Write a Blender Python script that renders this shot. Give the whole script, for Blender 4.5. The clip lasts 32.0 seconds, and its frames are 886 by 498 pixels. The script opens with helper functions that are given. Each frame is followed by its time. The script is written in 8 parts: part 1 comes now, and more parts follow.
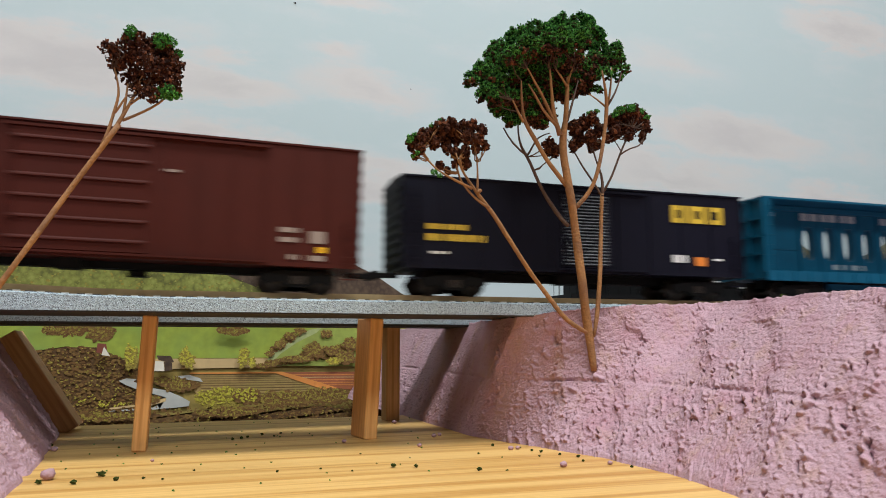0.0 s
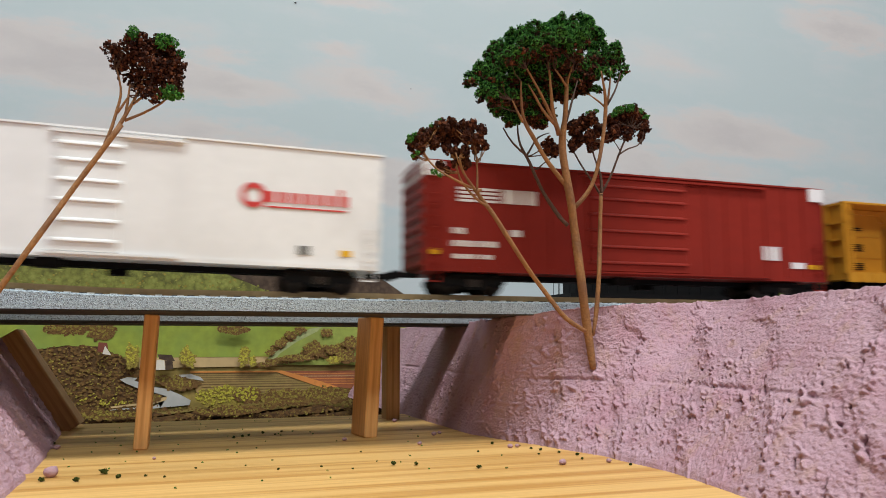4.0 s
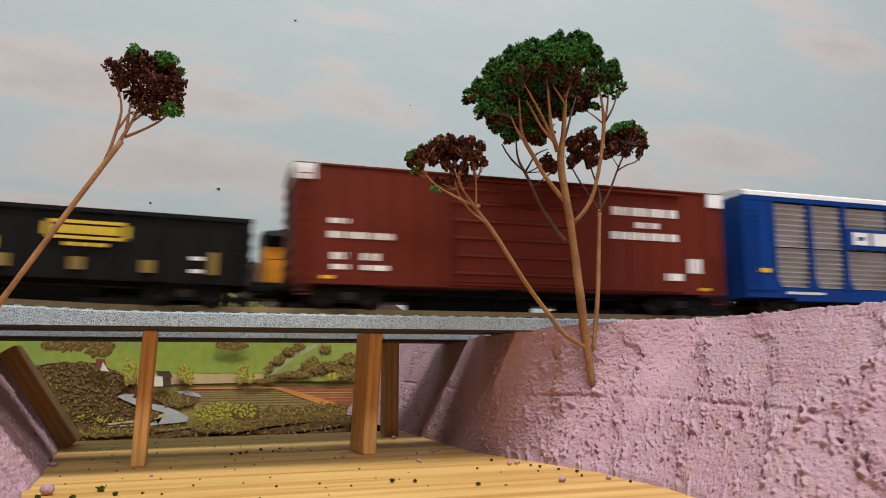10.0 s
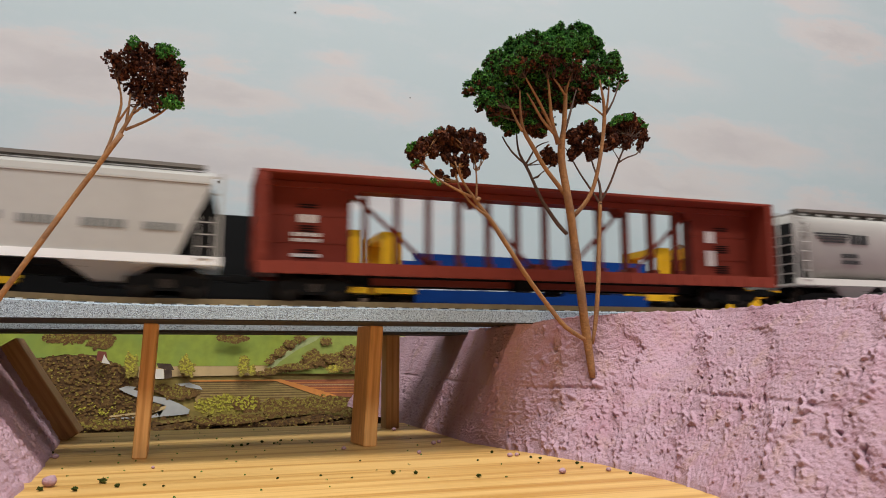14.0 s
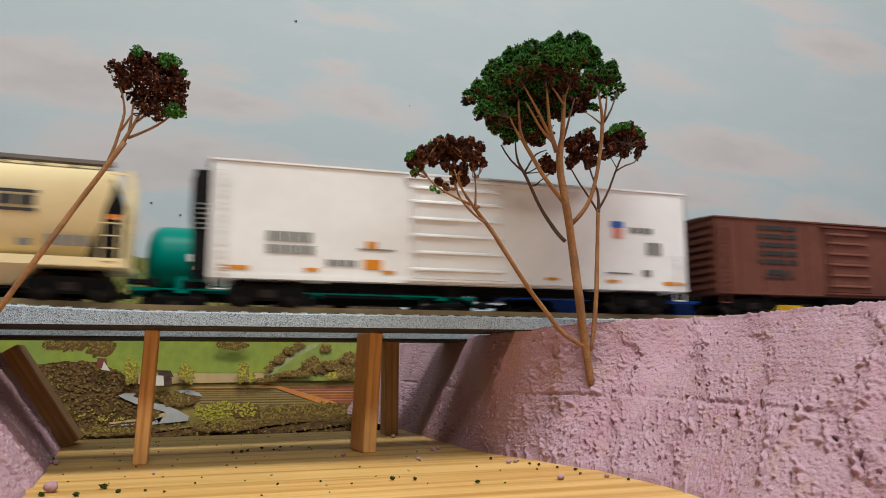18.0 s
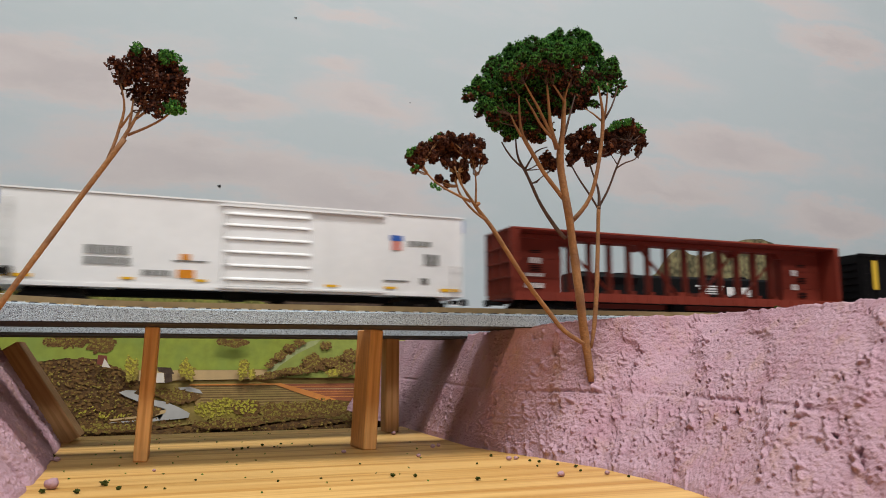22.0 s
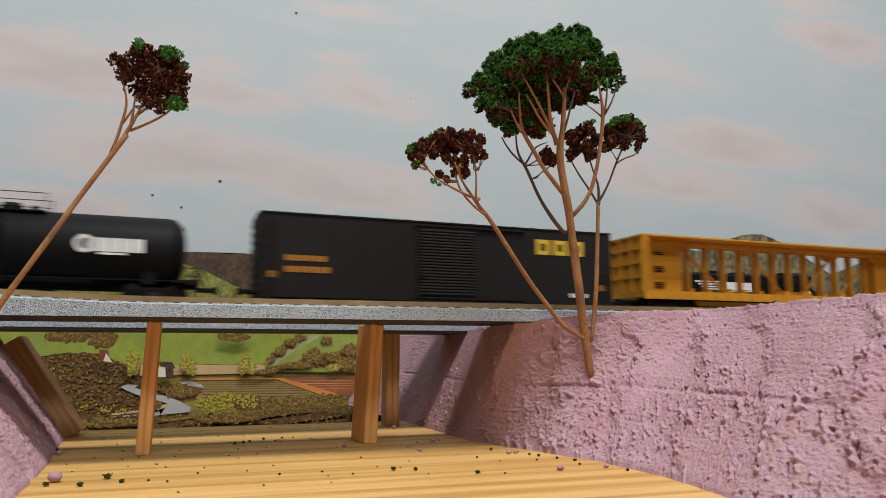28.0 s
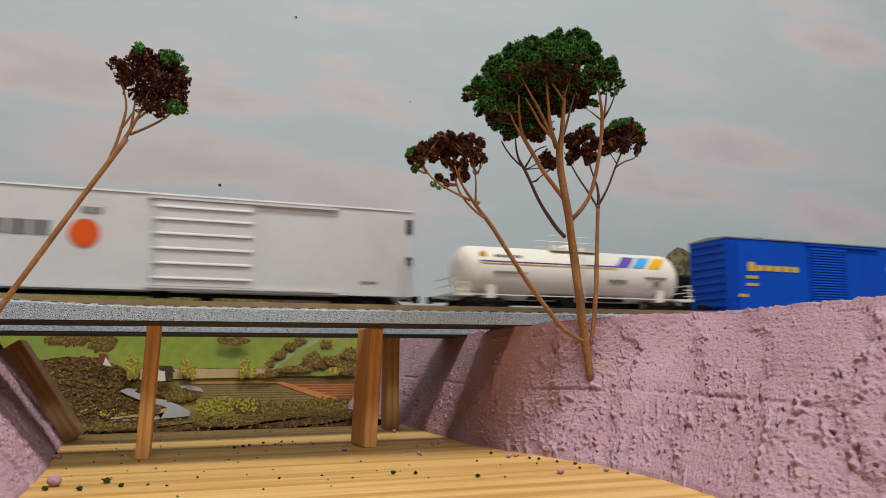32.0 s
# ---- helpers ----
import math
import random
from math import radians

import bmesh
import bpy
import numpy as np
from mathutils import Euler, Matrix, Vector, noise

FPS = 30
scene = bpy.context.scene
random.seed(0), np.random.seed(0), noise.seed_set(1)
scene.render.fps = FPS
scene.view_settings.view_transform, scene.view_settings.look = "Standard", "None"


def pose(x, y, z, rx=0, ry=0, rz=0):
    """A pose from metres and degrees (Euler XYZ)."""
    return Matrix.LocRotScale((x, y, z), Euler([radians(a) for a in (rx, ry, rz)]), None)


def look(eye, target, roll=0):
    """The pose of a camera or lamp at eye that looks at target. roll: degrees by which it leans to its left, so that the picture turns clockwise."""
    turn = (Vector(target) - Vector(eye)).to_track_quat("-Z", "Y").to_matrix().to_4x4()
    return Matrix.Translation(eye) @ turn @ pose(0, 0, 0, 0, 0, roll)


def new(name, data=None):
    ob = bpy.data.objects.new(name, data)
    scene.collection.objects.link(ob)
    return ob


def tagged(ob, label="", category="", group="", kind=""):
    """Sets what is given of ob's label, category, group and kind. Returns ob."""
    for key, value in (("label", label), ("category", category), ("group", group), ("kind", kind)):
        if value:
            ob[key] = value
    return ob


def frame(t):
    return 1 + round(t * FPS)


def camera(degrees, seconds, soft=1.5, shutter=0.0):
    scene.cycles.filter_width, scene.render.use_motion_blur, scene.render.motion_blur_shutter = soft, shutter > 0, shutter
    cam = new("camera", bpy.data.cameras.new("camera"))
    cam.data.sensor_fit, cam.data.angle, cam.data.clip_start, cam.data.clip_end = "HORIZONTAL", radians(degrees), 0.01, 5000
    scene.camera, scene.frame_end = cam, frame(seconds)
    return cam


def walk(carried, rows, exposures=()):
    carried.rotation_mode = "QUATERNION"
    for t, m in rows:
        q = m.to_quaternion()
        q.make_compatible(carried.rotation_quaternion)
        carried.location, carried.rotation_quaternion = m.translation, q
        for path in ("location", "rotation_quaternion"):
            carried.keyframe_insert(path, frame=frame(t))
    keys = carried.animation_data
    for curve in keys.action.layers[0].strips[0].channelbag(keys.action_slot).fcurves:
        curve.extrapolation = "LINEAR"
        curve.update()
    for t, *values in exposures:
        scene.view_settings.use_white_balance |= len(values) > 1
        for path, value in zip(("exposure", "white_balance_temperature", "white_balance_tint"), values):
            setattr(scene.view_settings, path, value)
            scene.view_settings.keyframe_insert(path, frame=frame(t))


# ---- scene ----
# Metres throughout. The place is a model railway in 1:87 scale on a table.

# ---- camera ----
cam = camera(62.0, 32.0, soft=0.95, shutter=0.75)


def eye_pose(yaw, tilt, lean, ahead):
    """A pose of the phone that lies low on the board: degrees right of +y, degrees up, lean, millimetres ahead."""
    y, p = radians(yaw), radians(tilt)
    way = Vector((math.sin(y) * math.cos(p), math.cos(y) * math.cos(p), math.sin(p)))
    eye = Vector((0, 0, 0.044)) + way * ahead * 0.001
    return look(eye, eye + way, -lean)


PATH = [
    (0, 17.843, 7.147, 0.017, 1.7), (0.5, 17.852, 7.246, -0.011, 0.0), (1, 17.854, 7.211, 0.002, -0.1), (1.5, 17.848, 7.219, -0.004, 0.2),
    (2, 17.832, 6.994, 0.020, -0.0), (2.5, 17.822, 6.939, 0.019, 0.2), (3, 17.837, 7.043, 0.012, -0.0), (3.5, 17.846, 7.076, 0.023, 0.0),
    (5.5, 17.851, 7.235, 0.002, 0.0), (6, 17.850, 7.300, -0.000, 0.0), (6.5, 17.854, 7.108, 0.005, 0.0), (7, 17.829, 7.027, 0.003, 0.2),
    (7.5, 17.851, 7.235, 0.002, 0.0), (8, 17.853, 7.171, 0.005, 0.0), (8.5, 17.846, 7.167, -0.021, 0.1), (9, 17.844, 7.375, -0.021, -0.1),
    (9.5, 17.883, 7.734, 0.003, -0.2), (10, 17.930, 8.330, 0.032, -0.3), (10.5, 17.987, 8.700, 0.067, -1.4), (11, 17.930, 8.237, 0.020, -0.7),
    (11.5, 17.925, 7.833, 0.010, -0.4), (12, 17.919, 7.889, 0.021, -0.5), (12.5, 17.910, 7.877, 0.011, -0.3), (13, 17.926, 8.237, 0.033, -0.5),
    (13.5, 17.937, 8.093, -0.009, -0.6), (14, 17.894, 7.751, 0.063, -0.4), (14.5, 17.924, 7.901, 0.020, -0.4), (16.5, 17.905, 7.795, 0.013, -3.8),
    (17, 17.915, 8.059, 0.038, -2.4), (17.5, 17.942, 8.302, 0.015, -2.5), (18, 17.951, 8.324, 0.015, -2.7), (18.5, 17.931, 8.115, 0.016, -2.5),
    (19, 17.921, 8.088, 0.056, -2.5), (19.5, 17.933, 8.246, 0.022, -2.5), (20, 17.960, 8.572, 0.028, -2.6), (20.5, 17.944, 8.245, 0.049, -2.7),
    (21, 17.908, 8.025, 0.047, -2.3), (21.5, 17.920, 8.157, 0.042, -2.5), (22, 17.925, 8.095, 0.011, -2.5), (22.5, 17.918, 7.964, 0.018, -2.3),
    (23, 17.892, 7.818, 0.088, -2.3), (23.5, 17.907, 7.956, -0.009, -2.3), (24, 17.914, 7.952, 0.006, -2.4), (24.5, 17.912, 7.909, 0.011, -2.3),
    (25, 17.903, 7.785, 0.026, -3.6), (25.5, 17.893, 7.697, 0.007, -4.2), (27.5, 17.911, 7.725, -0.052, -4.0), (28, 17.901, 7.710, -0.018, -4.0),
    (28.5, 17.915, 7.928, -0.012, -4.0), (29, 17.912, 8.114, 0.018, -4.1), (29.5, 17.920, 8.019, -0.009, -3.9), (30, 17.894, 7.583, 0.021, -3.7),
    (30.5, 17.885, 7.781, -0.006, -3.8), (31, 17.917, 8.116, 0.031, -4.0), (31.5, 17.927, 8.239, 0.024, -4.2), (32, 17.921, 7.987, 0.038, -4.0),
]
walk(cam, [(t, eye_pose(a, b, c, d)) for t, a, b, c, d in PATH], exposures=[(0, 0.03, 6150, 3), (1, 0.08, 6160, 3.3), (2, 0.0, 6250, 5.2), (3, -0.16, 6220, 4.4), (6, 0.03, 6250, 4.8), (7, -0.11, 6185, 3.4), (9, -0.12, 6420, 8.8), (10, -0.10, 6380, 7), (12, 0.03, 6300, 5.4), (14, -0.06, 6430, 8.2), (17, -0.22, 6350, 6), (18, -0.24, 6350, 6), (19, -0.22, 6382, 6.9), (20, -0.19, 6415, 7.8), (22, -0.19, 6480, 9.5), (23, -0.30, 6480, 9.5), (24, -0.33, 6480, 9.5), (25, -0.33, 6480, 9.5), (28, -0.22, 6480, 9.5), (29, -0.17, 6480, 9.5), (31, -0.18, 6480, 9.5), (32, -0.37, 6480, 9.5)])

# ---- light: a white room with a ceiling panel ----
world = bpy.data.worlds.new("room_air")
scene.world = world
world.use_nodes = True
world.node_tree.nodes["Background"].inputs[0].default_value = (0.9, 0.94, 1.0, 1)
world.node_tree.nodes["Background"].inputs[1].default_value = 0.05


def area_lamp(x, y, z, sx, sy, power, col):
    data = bpy.data.lights.new("panel_light", "AREA")
    data.shape, data.size, data.size_y, data.energy, data.color = "RECTANGLE", sx, sy, power, col
    ob = new("panel_light", data)
    ob.matrix_world = pose(x, y, z)
    return ob


area_lamp(0.12, -0.18, 1.42, 1.2, 0.30, 29, (1.0, 0.99, 0.972))
area_lamp(0.3, -1.25, 1.42, 2.4, 0.5, 28, (1.0, 0.99, 0.972))

# ---- materials ----


def material(name, colour, rough=0.6, metal=0.0, vary=0.12, scale=300.0, bump=0.0, second=None, coarse=25.0, spec=0.5, rand=0.0):
    """A painted or natural surface: base colour, fine grain, coarse staining and relief."""
    m = bpy.data.materials.new(name)
    m.use_nodes = True
    nt = m.node_tree
    b = nt.nodes["Principled BSDF"]
    b.inputs["Roughness"].default_value, b.inputs["Metallic"].default_value = rough, metal
    b.inputs["Specular IOR Level"].default_value = spec
    tc = nt.nodes.new("ShaderNodeTexCoord")
    fine, big = nt.nodes.new("ShaderNodeTexNoise"), nt.nodes.new("ShaderNodeTexNoise")
    fine.inputs["Scale"].default_value, big.inputs["Scale"].default_value = scale, coarse
    fine.inputs["Detail"].default_value = big.inputs["Detail"].default_value = 4.0
    for n in (fine, big):
        nt.links.new(tc.outputs["Object"], n.inputs["Vector"])
    dark = [max(0.0, c * (1 - vary * 1.6)) for c in colour]
    lite = [min(1.0, c * (1 + vary)) for c in colour]
    ramp = nt.nodes.new("ShaderNodeMix")
    ramp.data_type = "RGBA"
    ramp.inputs["A"].default_value, ramp.inputs["B"].default_value = (*dark, 1), (*lite, 1)
    nt.links.new(fine.outputs["Fac"], ramp.inputs["Factor"])
    two = nt.nodes.new("ShaderNodeMix")
    two.data_type = "RGBA"
    nt.links.new(ramp.outputs["Result"], two.inputs["A"])
    two.inputs["B"].default_value = (*(second or [c * (1 - vary) for c in colour]), 1)
    soft = nt.nodes.new("ShaderNodeMapRange")
    soft.inputs["From Min"].default_value, soft.inputs["From Max"].default_value = 0.45, 0.68
    nt.links.new(big.outputs["Fac"], soft.inputs["Value"])
    nt.links.new(soft.outputs["Result"], two.inputs["Factor"])
    out = two.outputs["Result"]
    if rand:
        oi, hsv = nt.nodes.new("ShaderNodeObjectInfo"), nt.nodes.new("ShaderNodeHueSaturation")
        mr = nt.nodes.new("ShaderNodeMapRange")
        mr.inputs["To Min"].default_value, mr.inputs["To Max"].default_value = 1 - rand, 1 + rand
        nt.links.new(oi.outputs["Random"], mr.inputs["Value"])
        nt.links.new(mr.outputs["Result"], hsv.inputs["Value"])
        nt.links.new(out, hsv.inputs["Color"])
        out = hsv.outputs["Color"]
    nt.links.new(out, b.inputs["Base Color"])
    if bump:
        bp = nt.nodes.new("ShaderNodeBump")
        bp.inputs["Strength"].default_value, bp.inputs["Distance"].default_value = min(1.0, bump), 0.0006
        nt.links.new(fine.outputs["Fac"], bp.inputs["Height"])
        nt.links.new(bp.outputs["Normal"], b.inputs["Normal"])
    return m


def wood(name, light, dark, along, ring, rough=0.6):
    """Planed softwood: long streaks along one axis (0 x, 2 z), and growth lines."""
    m = bpy.data.materials.new(name)
    m.use_nodes = True
    nt = m.node_tree
    b = nt.nodes["Principled BSDF"]
    b.inputs["Roughness"].default_value = rough
    tc, mp = nt.nodes.new("ShaderNodeTexCoord"), nt.nodes.new("ShaderNodeMapping")
    mp.inputs["Scale"].default_value = [0.06 if i == along else 1.0 for i in range(3)]
    nt.links.new(tc.outputs["Object"], mp.inputs["Vector"])
    wave, fine = nt.nodes.new("ShaderNodeTexWave"), nt.nodes.new("ShaderNodeTexNoise")
    wave.bands_direction = "Y" if along == 0 else "X"
    wave.inputs["Scale"].default_value, wave.inputs["Distortion"].default_value = ring, 2.2
    wave.inputs["Detail"].default_value, wave.inputs["Detail Scale"].default_value = 3.0, 0.4
    fine.inputs["Scale"].default_value, fine.inputs["Detail"].default_value = 900.0, 5.0
    for n in (wave, fine):
        nt.links.new(mp.outputs["Vector"], n.inputs["Vector"])
    cr = nt.nodes.new("ShaderNodeValToRGB")
    cr.color_ramp.elements[0].position, cr.color_ramp.elements[1].position = 0.02, 0.55
    cr.color_ramp.elements[0].color, cr.color_ramp.elements[1].color = (*dark, 1), (*light, 1)
    nt.links.new(wave.outputs["Fac"], cr.inputs["Fac"])
    mix = nt.nodes.new("ShaderNodeMix")
    mix.data_type, mix.blend_type = "RGBA", "MULTIPLY"
    g = nt.nodes.new("ShaderNodeValToRGB")
    g.color_ramp.elements[0].position, g.color_ramp.elements[1].position = 0.3, 0.65
    g.color_ramp.elements[0].color = (0.72, 0.68, 0.6, 1)
    nt.links.new(fine.outputs["Fac"], g.inputs["Fac"])
    mix.inputs["Factor"].default_value = 0.8
    nt.links.new(cr.outputs["Color"], mix.inputs["A"])
    nt.links.new(g.outputs["Color"], mix.inputs["B"])
    nt.links.new(mix.outputs["Result"], b.inputs["Base Color"])
    bp = nt.nodes.new("ShaderNodeBump")
    bp.inputs["Strength"].default_value, bp.inputs["Distance"].default_value = 0.35, 0.0004
    nt.links.new(fine.outputs["Fac"], bp.inputs["Height"])
    nt.links.new(bp.outputs["Normal"], b.inputs["Normal"])
    return m


def pine(name):
    """A planed pine board: uneven growth lines along x, fine fibres, and slow changes of tone."""
    m = bpy.data.materials.new(name)
    m.use_nodes = True
    nt = m.node_tree
    b = nt.nodes["Principled BSDF"]
    b.inputs["Roughness"].default_value, b.inputs["Specular IOR Level"].default_value = 0.5, 0.35
    tc = nt.nodes.new("ShaderNodeTexCoord")

    def stretched(sx, sy, detail, rough):
        mp, n = nt.nodes.new("ShaderNodeMapping"), nt.nodes.new("ShaderNodeTexNoise")
        mp.inputs["Scale"].default_value = (sx, sy, 1)
        n.inputs["Scale"].default_value, n.inputs["Detail"].default_value, n.inputs["Roughness"].default_value = 1.0, detail, rough
        nt.links.new(tc.outputs["Object"], mp.inputs["Vector"])
        nt.links.new(mp.outputs["Vector"], n.inputs["Vector"])
        return n

    def ramp(node, p0, c0, p1, c1):
        r = nt.nodes.new("ShaderNodeValToRGB")
        e = r.color_ramp.elements
        e[0].position, e[0].color, e[1].position, e[1].color = p0, (*c0, 1), p1, (*c1, 1)
        nt.links.new(node.outputs["Fac"], r.inputs["Fac"])
        return r

    lines = ramp(stretched(2.0, 120, 3.0, 0.6), 0.36, (0.55, 0.285, 0.072), 0.53, (0.78, 0.495, 0.180))
    fibre = ramp(stretched(30, 900, 3.0, 0.6), 0.25, (0.80, 0.76, 0.70), 0.7, (1, 1, 1))
    tone = ramp(stretched(5, 16, 2.0, 0.5), 0.3, (0.86, 0.83, 0.78), 0.7, (1.0, 1.0, 1.0))
    out = lines.outputs["Color"]
    for r in (fibre, tone):
        mix = nt.nodes.new("ShaderNodeMix")
        mix.data_type, mix.blend_type = "RGBA", "MULTIPLY"
        mix.inputs["Factor"].default_value = 1.0
        nt.links.new(out, mix.inputs["A"])
        nt.links.new(r.outputs["Color"], mix.inputs["B"])
        out = mix.outputs["Result"]
    nt.links.new(out, b.inputs["Base Color"])
    bp = nt.nodes.new("ShaderNodeBump")
    bp.inputs["Strength"].default_value, bp.inputs["Distance"].default_value = 0.3, 0.0003
    nt.links.new(fibre.outputs["Color"], bp.inputs["Height"])
    nt.links.new(bp.outputs["Normal"], b.inputs["Normal"])
    return m


def speckled(name, base, spots, scale):
    """Moulded roadbed printed with grey ballast grains."""
    m = bpy.data.materials.new(name)
    m.use_nodes = True
    nt = m.node_tree
    b = nt.nodes["Principled BSDF"]
    b.inputs["Roughness"].default_value = 0.8
    tc, v = nt.nodes.new("ShaderNodeTexCoord"), nt.nodes.new("ShaderNodeTexVoronoi")
    v.inputs["Scale"].default_value = scale
    nt.links.new(tc.outputs["Object"], v.inputs["Vector"])
    cr = nt.nodes.new("ShaderNodeValToRGB")
    cr.color_ramp.interpolation = "CONSTANT"
    e = cr.color_ramp.elements
    e[0].position, e[0].color = 0.0, (*spots, 1)
    e[1].position, e[1].color = 0.13, (*base, 1)
    for p, k in ((0.42, 0.72), (0.6, 1.2), (0.82, 0.9)):
        n = e.new(p)
        n.color = (*[c * k for c in base], 1)
    sep = nt.nodes.new("ShaderNodeSeparateColor")
    nt.links.new(v.outputs["Color"], sep.inputs["Color"])
    nt.links.new(sep.outputs["Red"], cr.inputs["Fac"])
    nt.links.new(cr.outputs["Color"], b.inputs["Base Color"])
    bp = nt.nodes.new("ShaderNodeBump")
    bp.inputs["Strength"].default_value, bp.inputs["Distance"].default_value = 0.6, 0.0004
    nt.links.new(v.outputs["Distance"], bp.inputs["Height"])
    nt.links.new(bp.outputs["Normal"], b.inputs["Normal"])
    return m


def leafy(name, a, b2, c):
    """Dyed foam crumbs or dried petals: a shade of its own for every crumb."""
    m = bpy.data.materials.new(name)
    m.use_nodes = True
    nt = m.node_tree
    b = nt.nodes["Principled BSDF"]
    b.inputs["Roughness"].default_value, b.inputs["Specular IOR Level"].default_value = 0.85, 0.2
    geo, cr = nt.nodes.new("ShaderNodeNewGeometry"), nt.nodes.new("ShaderNodeValToRGB")
    e = cr.color_ramp.elements
    e[0].color, e[1].color = (*a, 1), (*c, 1)
    n = e.new(0.55)
    n.color = (*b2, 1)
    nt.links.new(geo.outputs["Random Per Island"], cr.inputs["Fac"])
    nt.links.new(cr.outputs["Color"], b.inputs["Base Color"])
    return m


def foam_surface(name, colour, deep):
    """Insulation foam: pale rose with deeper patches and faint tan stains that run up the slope."""
    m = material(name, colour, 0.8, 0, 0.16, 1500.0, 0.8, deep, 60.0, 0.25)
    nt = m.node_tree
    b = nt.nodes["Principled BSDF"]
    old = b.inputs["Base Color"].links[0].from_socket
    tc, mp, n = nt.nodes.new("ShaderNodeTexCoord"), nt.nodes.new("ShaderNodeMapping"), nt.nodes.new("ShaderNodeTexNoise")
    mp.inputs["Scale"].default_value = (1.0, 1.0, 0.35)
    n.inputs["Scale"].default_value, n.inputs["Detail"].default_value, n.inputs["Roughness"].default_value = 120.0, 5.0, 0.65
    nt.links.new(tc.outputs["Object"], mp.inputs["Vector"])
    nt.links.new(mp.outputs["Vector"], n.inputs["Vector"])
    mr, mix = nt.nodes.new("ShaderNodeMapRange"), nt.nodes.new("ShaderNodeMix")
    mr.inputs["From Min"].default_value, mr.inputs["From Max"].default_value, mr.inputs["To Max"].default_value = 0.52, 0.74, 0.75
    mix.data_type = "RGBA"
    mix.inputs["B"].default_value = (0.42, 0.265, 0.225, 1)
    nt.links.new(n.outputs["Fac"], mr.inputs["Value"])
    nt.links.new(mr.outputs["Result"], mix.inputs["Factor"])
    nt.links.new(old, mix.inputs["A"])
    nt.links.new(mix.outputs["Result"], b.inputs["Base Color"])
    return m


def sky_print(name):
    """A printed sky: pale blue with long rose-grey clouds."""
    m = bpy.data.materials.new(name)
    m.use_nodes = True
    nt = m.node_tree
    b = nt.nodes["Principled BSDF"]
    b.inputs["Roughness"].default_value, b.inputs["Specular IOR Level"].default_value = 0.7, 0.2
    tc, mp = nt.nodes.new("ShaderNodeTexCoord"), nt.nodes.new("ShaderNodeMapping")
    mp.inputs["Scale"].default_value, mp.inputs["Rotation"].default_value = (1.0, 1.0, 3.0), (0, radians(8), 0)
    nt.links.new(tc.outputs["Object"], mp.inputs["Vector"])
    n1, n2 = nt.nodes.new("ShaderNodeTexNoise"), nt.nodes.new("ShaderNodeTexNoise")
    n1.inputs["Scale"].default_value, n1.inputs["Detail"].default_value, n1.inputs["Roughness"].default_value = 7.5, 8.0, 0.6
    n2.inputs["Scale"].default_value, n2.inputs["Detail"].default_value, n2.inputs["Roughness"].default_value = 13.0, 6.0, 0.62
    for n in (n1, n2):
        nt.links.new(mp.outputs["Vector"], n.inputs["Vector"])

    def maths(op, a, b):
        n = nt.nodes.new("ShaderNodeMath")
        n.operation = op
        for k, v in ((0, a), (1, b)):
            if isinstance(v, (int, float)):
                n.inputs[k].default_value = v
            else:
                nt.links.new(v, n.inputs[k])
        return n.outputs[0]

    # ragged edges: the place is pushed about by noise before the banks of cloud are laid out
    push = nt.nodes.new("ShaderNodeMix")
    push.data_type, push.blend_type = "RGBA", "LINEAR_LIGHT"
    push.inputs["Factor"].default_value = 0.035
    nt.links.new(tc.outputs["Object"], push.inputs["A"])
    nt.links.new(n2.outputs["Color"], push.inputs["B"])
    total = maths("MULTIPLY", maths("SUBTRACT", n1.outputs["Fac"], 0.5), 1.5)
    for x, z, rx, rz, much in ((-0.111, 0.261, 0.125, 0.036, 1.0), (0.010, 0.258, 0.080, 0.026, 0.8), (0.131, 0.266, 0.085, 0.028, 0.75), (0.000, 0.199, 0.180, 0.036, 0.95), (0.127, 0.180, 0.140, 0.026, 0.75), (-0.112, 0.153, 0.105, 0.022, 0.75),
                               (0.674, 0.394, 0.105, 0.024, 0.9), (0.518, 0.255, 0.160, 0.033, 0.85), (0.440, 0.213, 0.165, 0.026, 0.75), (0.654, 0.187, 0.105, 0.031, 1.0), (0.100, 0.297, 0.045, 0.018, 0.6), (0.114, 0.350, 0.070, 0.012, 0.5), (0.445, 0.324, 0.095, 0.031, 0.4), (0.613, 0.432, 0.17, 0.018, 0.45)):
        at, ball = nt.nodes.new("ShaderNodeMapping"), nt.nodes.new("ShaderNodeTexGradient")
        at.vector_type, ball.gradient_type = "TEXTURE", "SPHERICAL"
        at.inputs["Location"].default_value, at.inputs["Rotation"].default_value, at.inputs["Scale"].default_value = (x, 0.622, z), (0, radians(3), 0), (rx, 5.0, rz)
        nt.links.new(push.outputs["Result"], at.inputs["Vector"])
        nt.links.new(at.outputs["Vector"], ball.inputs["Vector"])
        total = maths("MAXIMUM", total, maths("MULTIPLY", maths("ADD", ball.outputs["Fac"], maths("MULTIPLY", total, 0.5)), much))
    cr = nt.nodes.new("ShaderNodeValToRGB")
    e = cr.color_ramp.elements
    e[0].position, e[0].color = 0.0, (0.475, 0.545, 0.565, 1)
    e[1].position, e[1].color = 0.85, (0.525, 0.497, 0.498, 1)
    for p, c in ((0.14, (0.50, 0.555, 0.575, 1)), (0.30, (0.550, 0.556, 0.562, 1)), (0.46, (0.582, 0.552, 0.545, 1))):
        k = e.new(p)
        k.color = c
    nt.links.new(total, cr.inputs["Fac"])
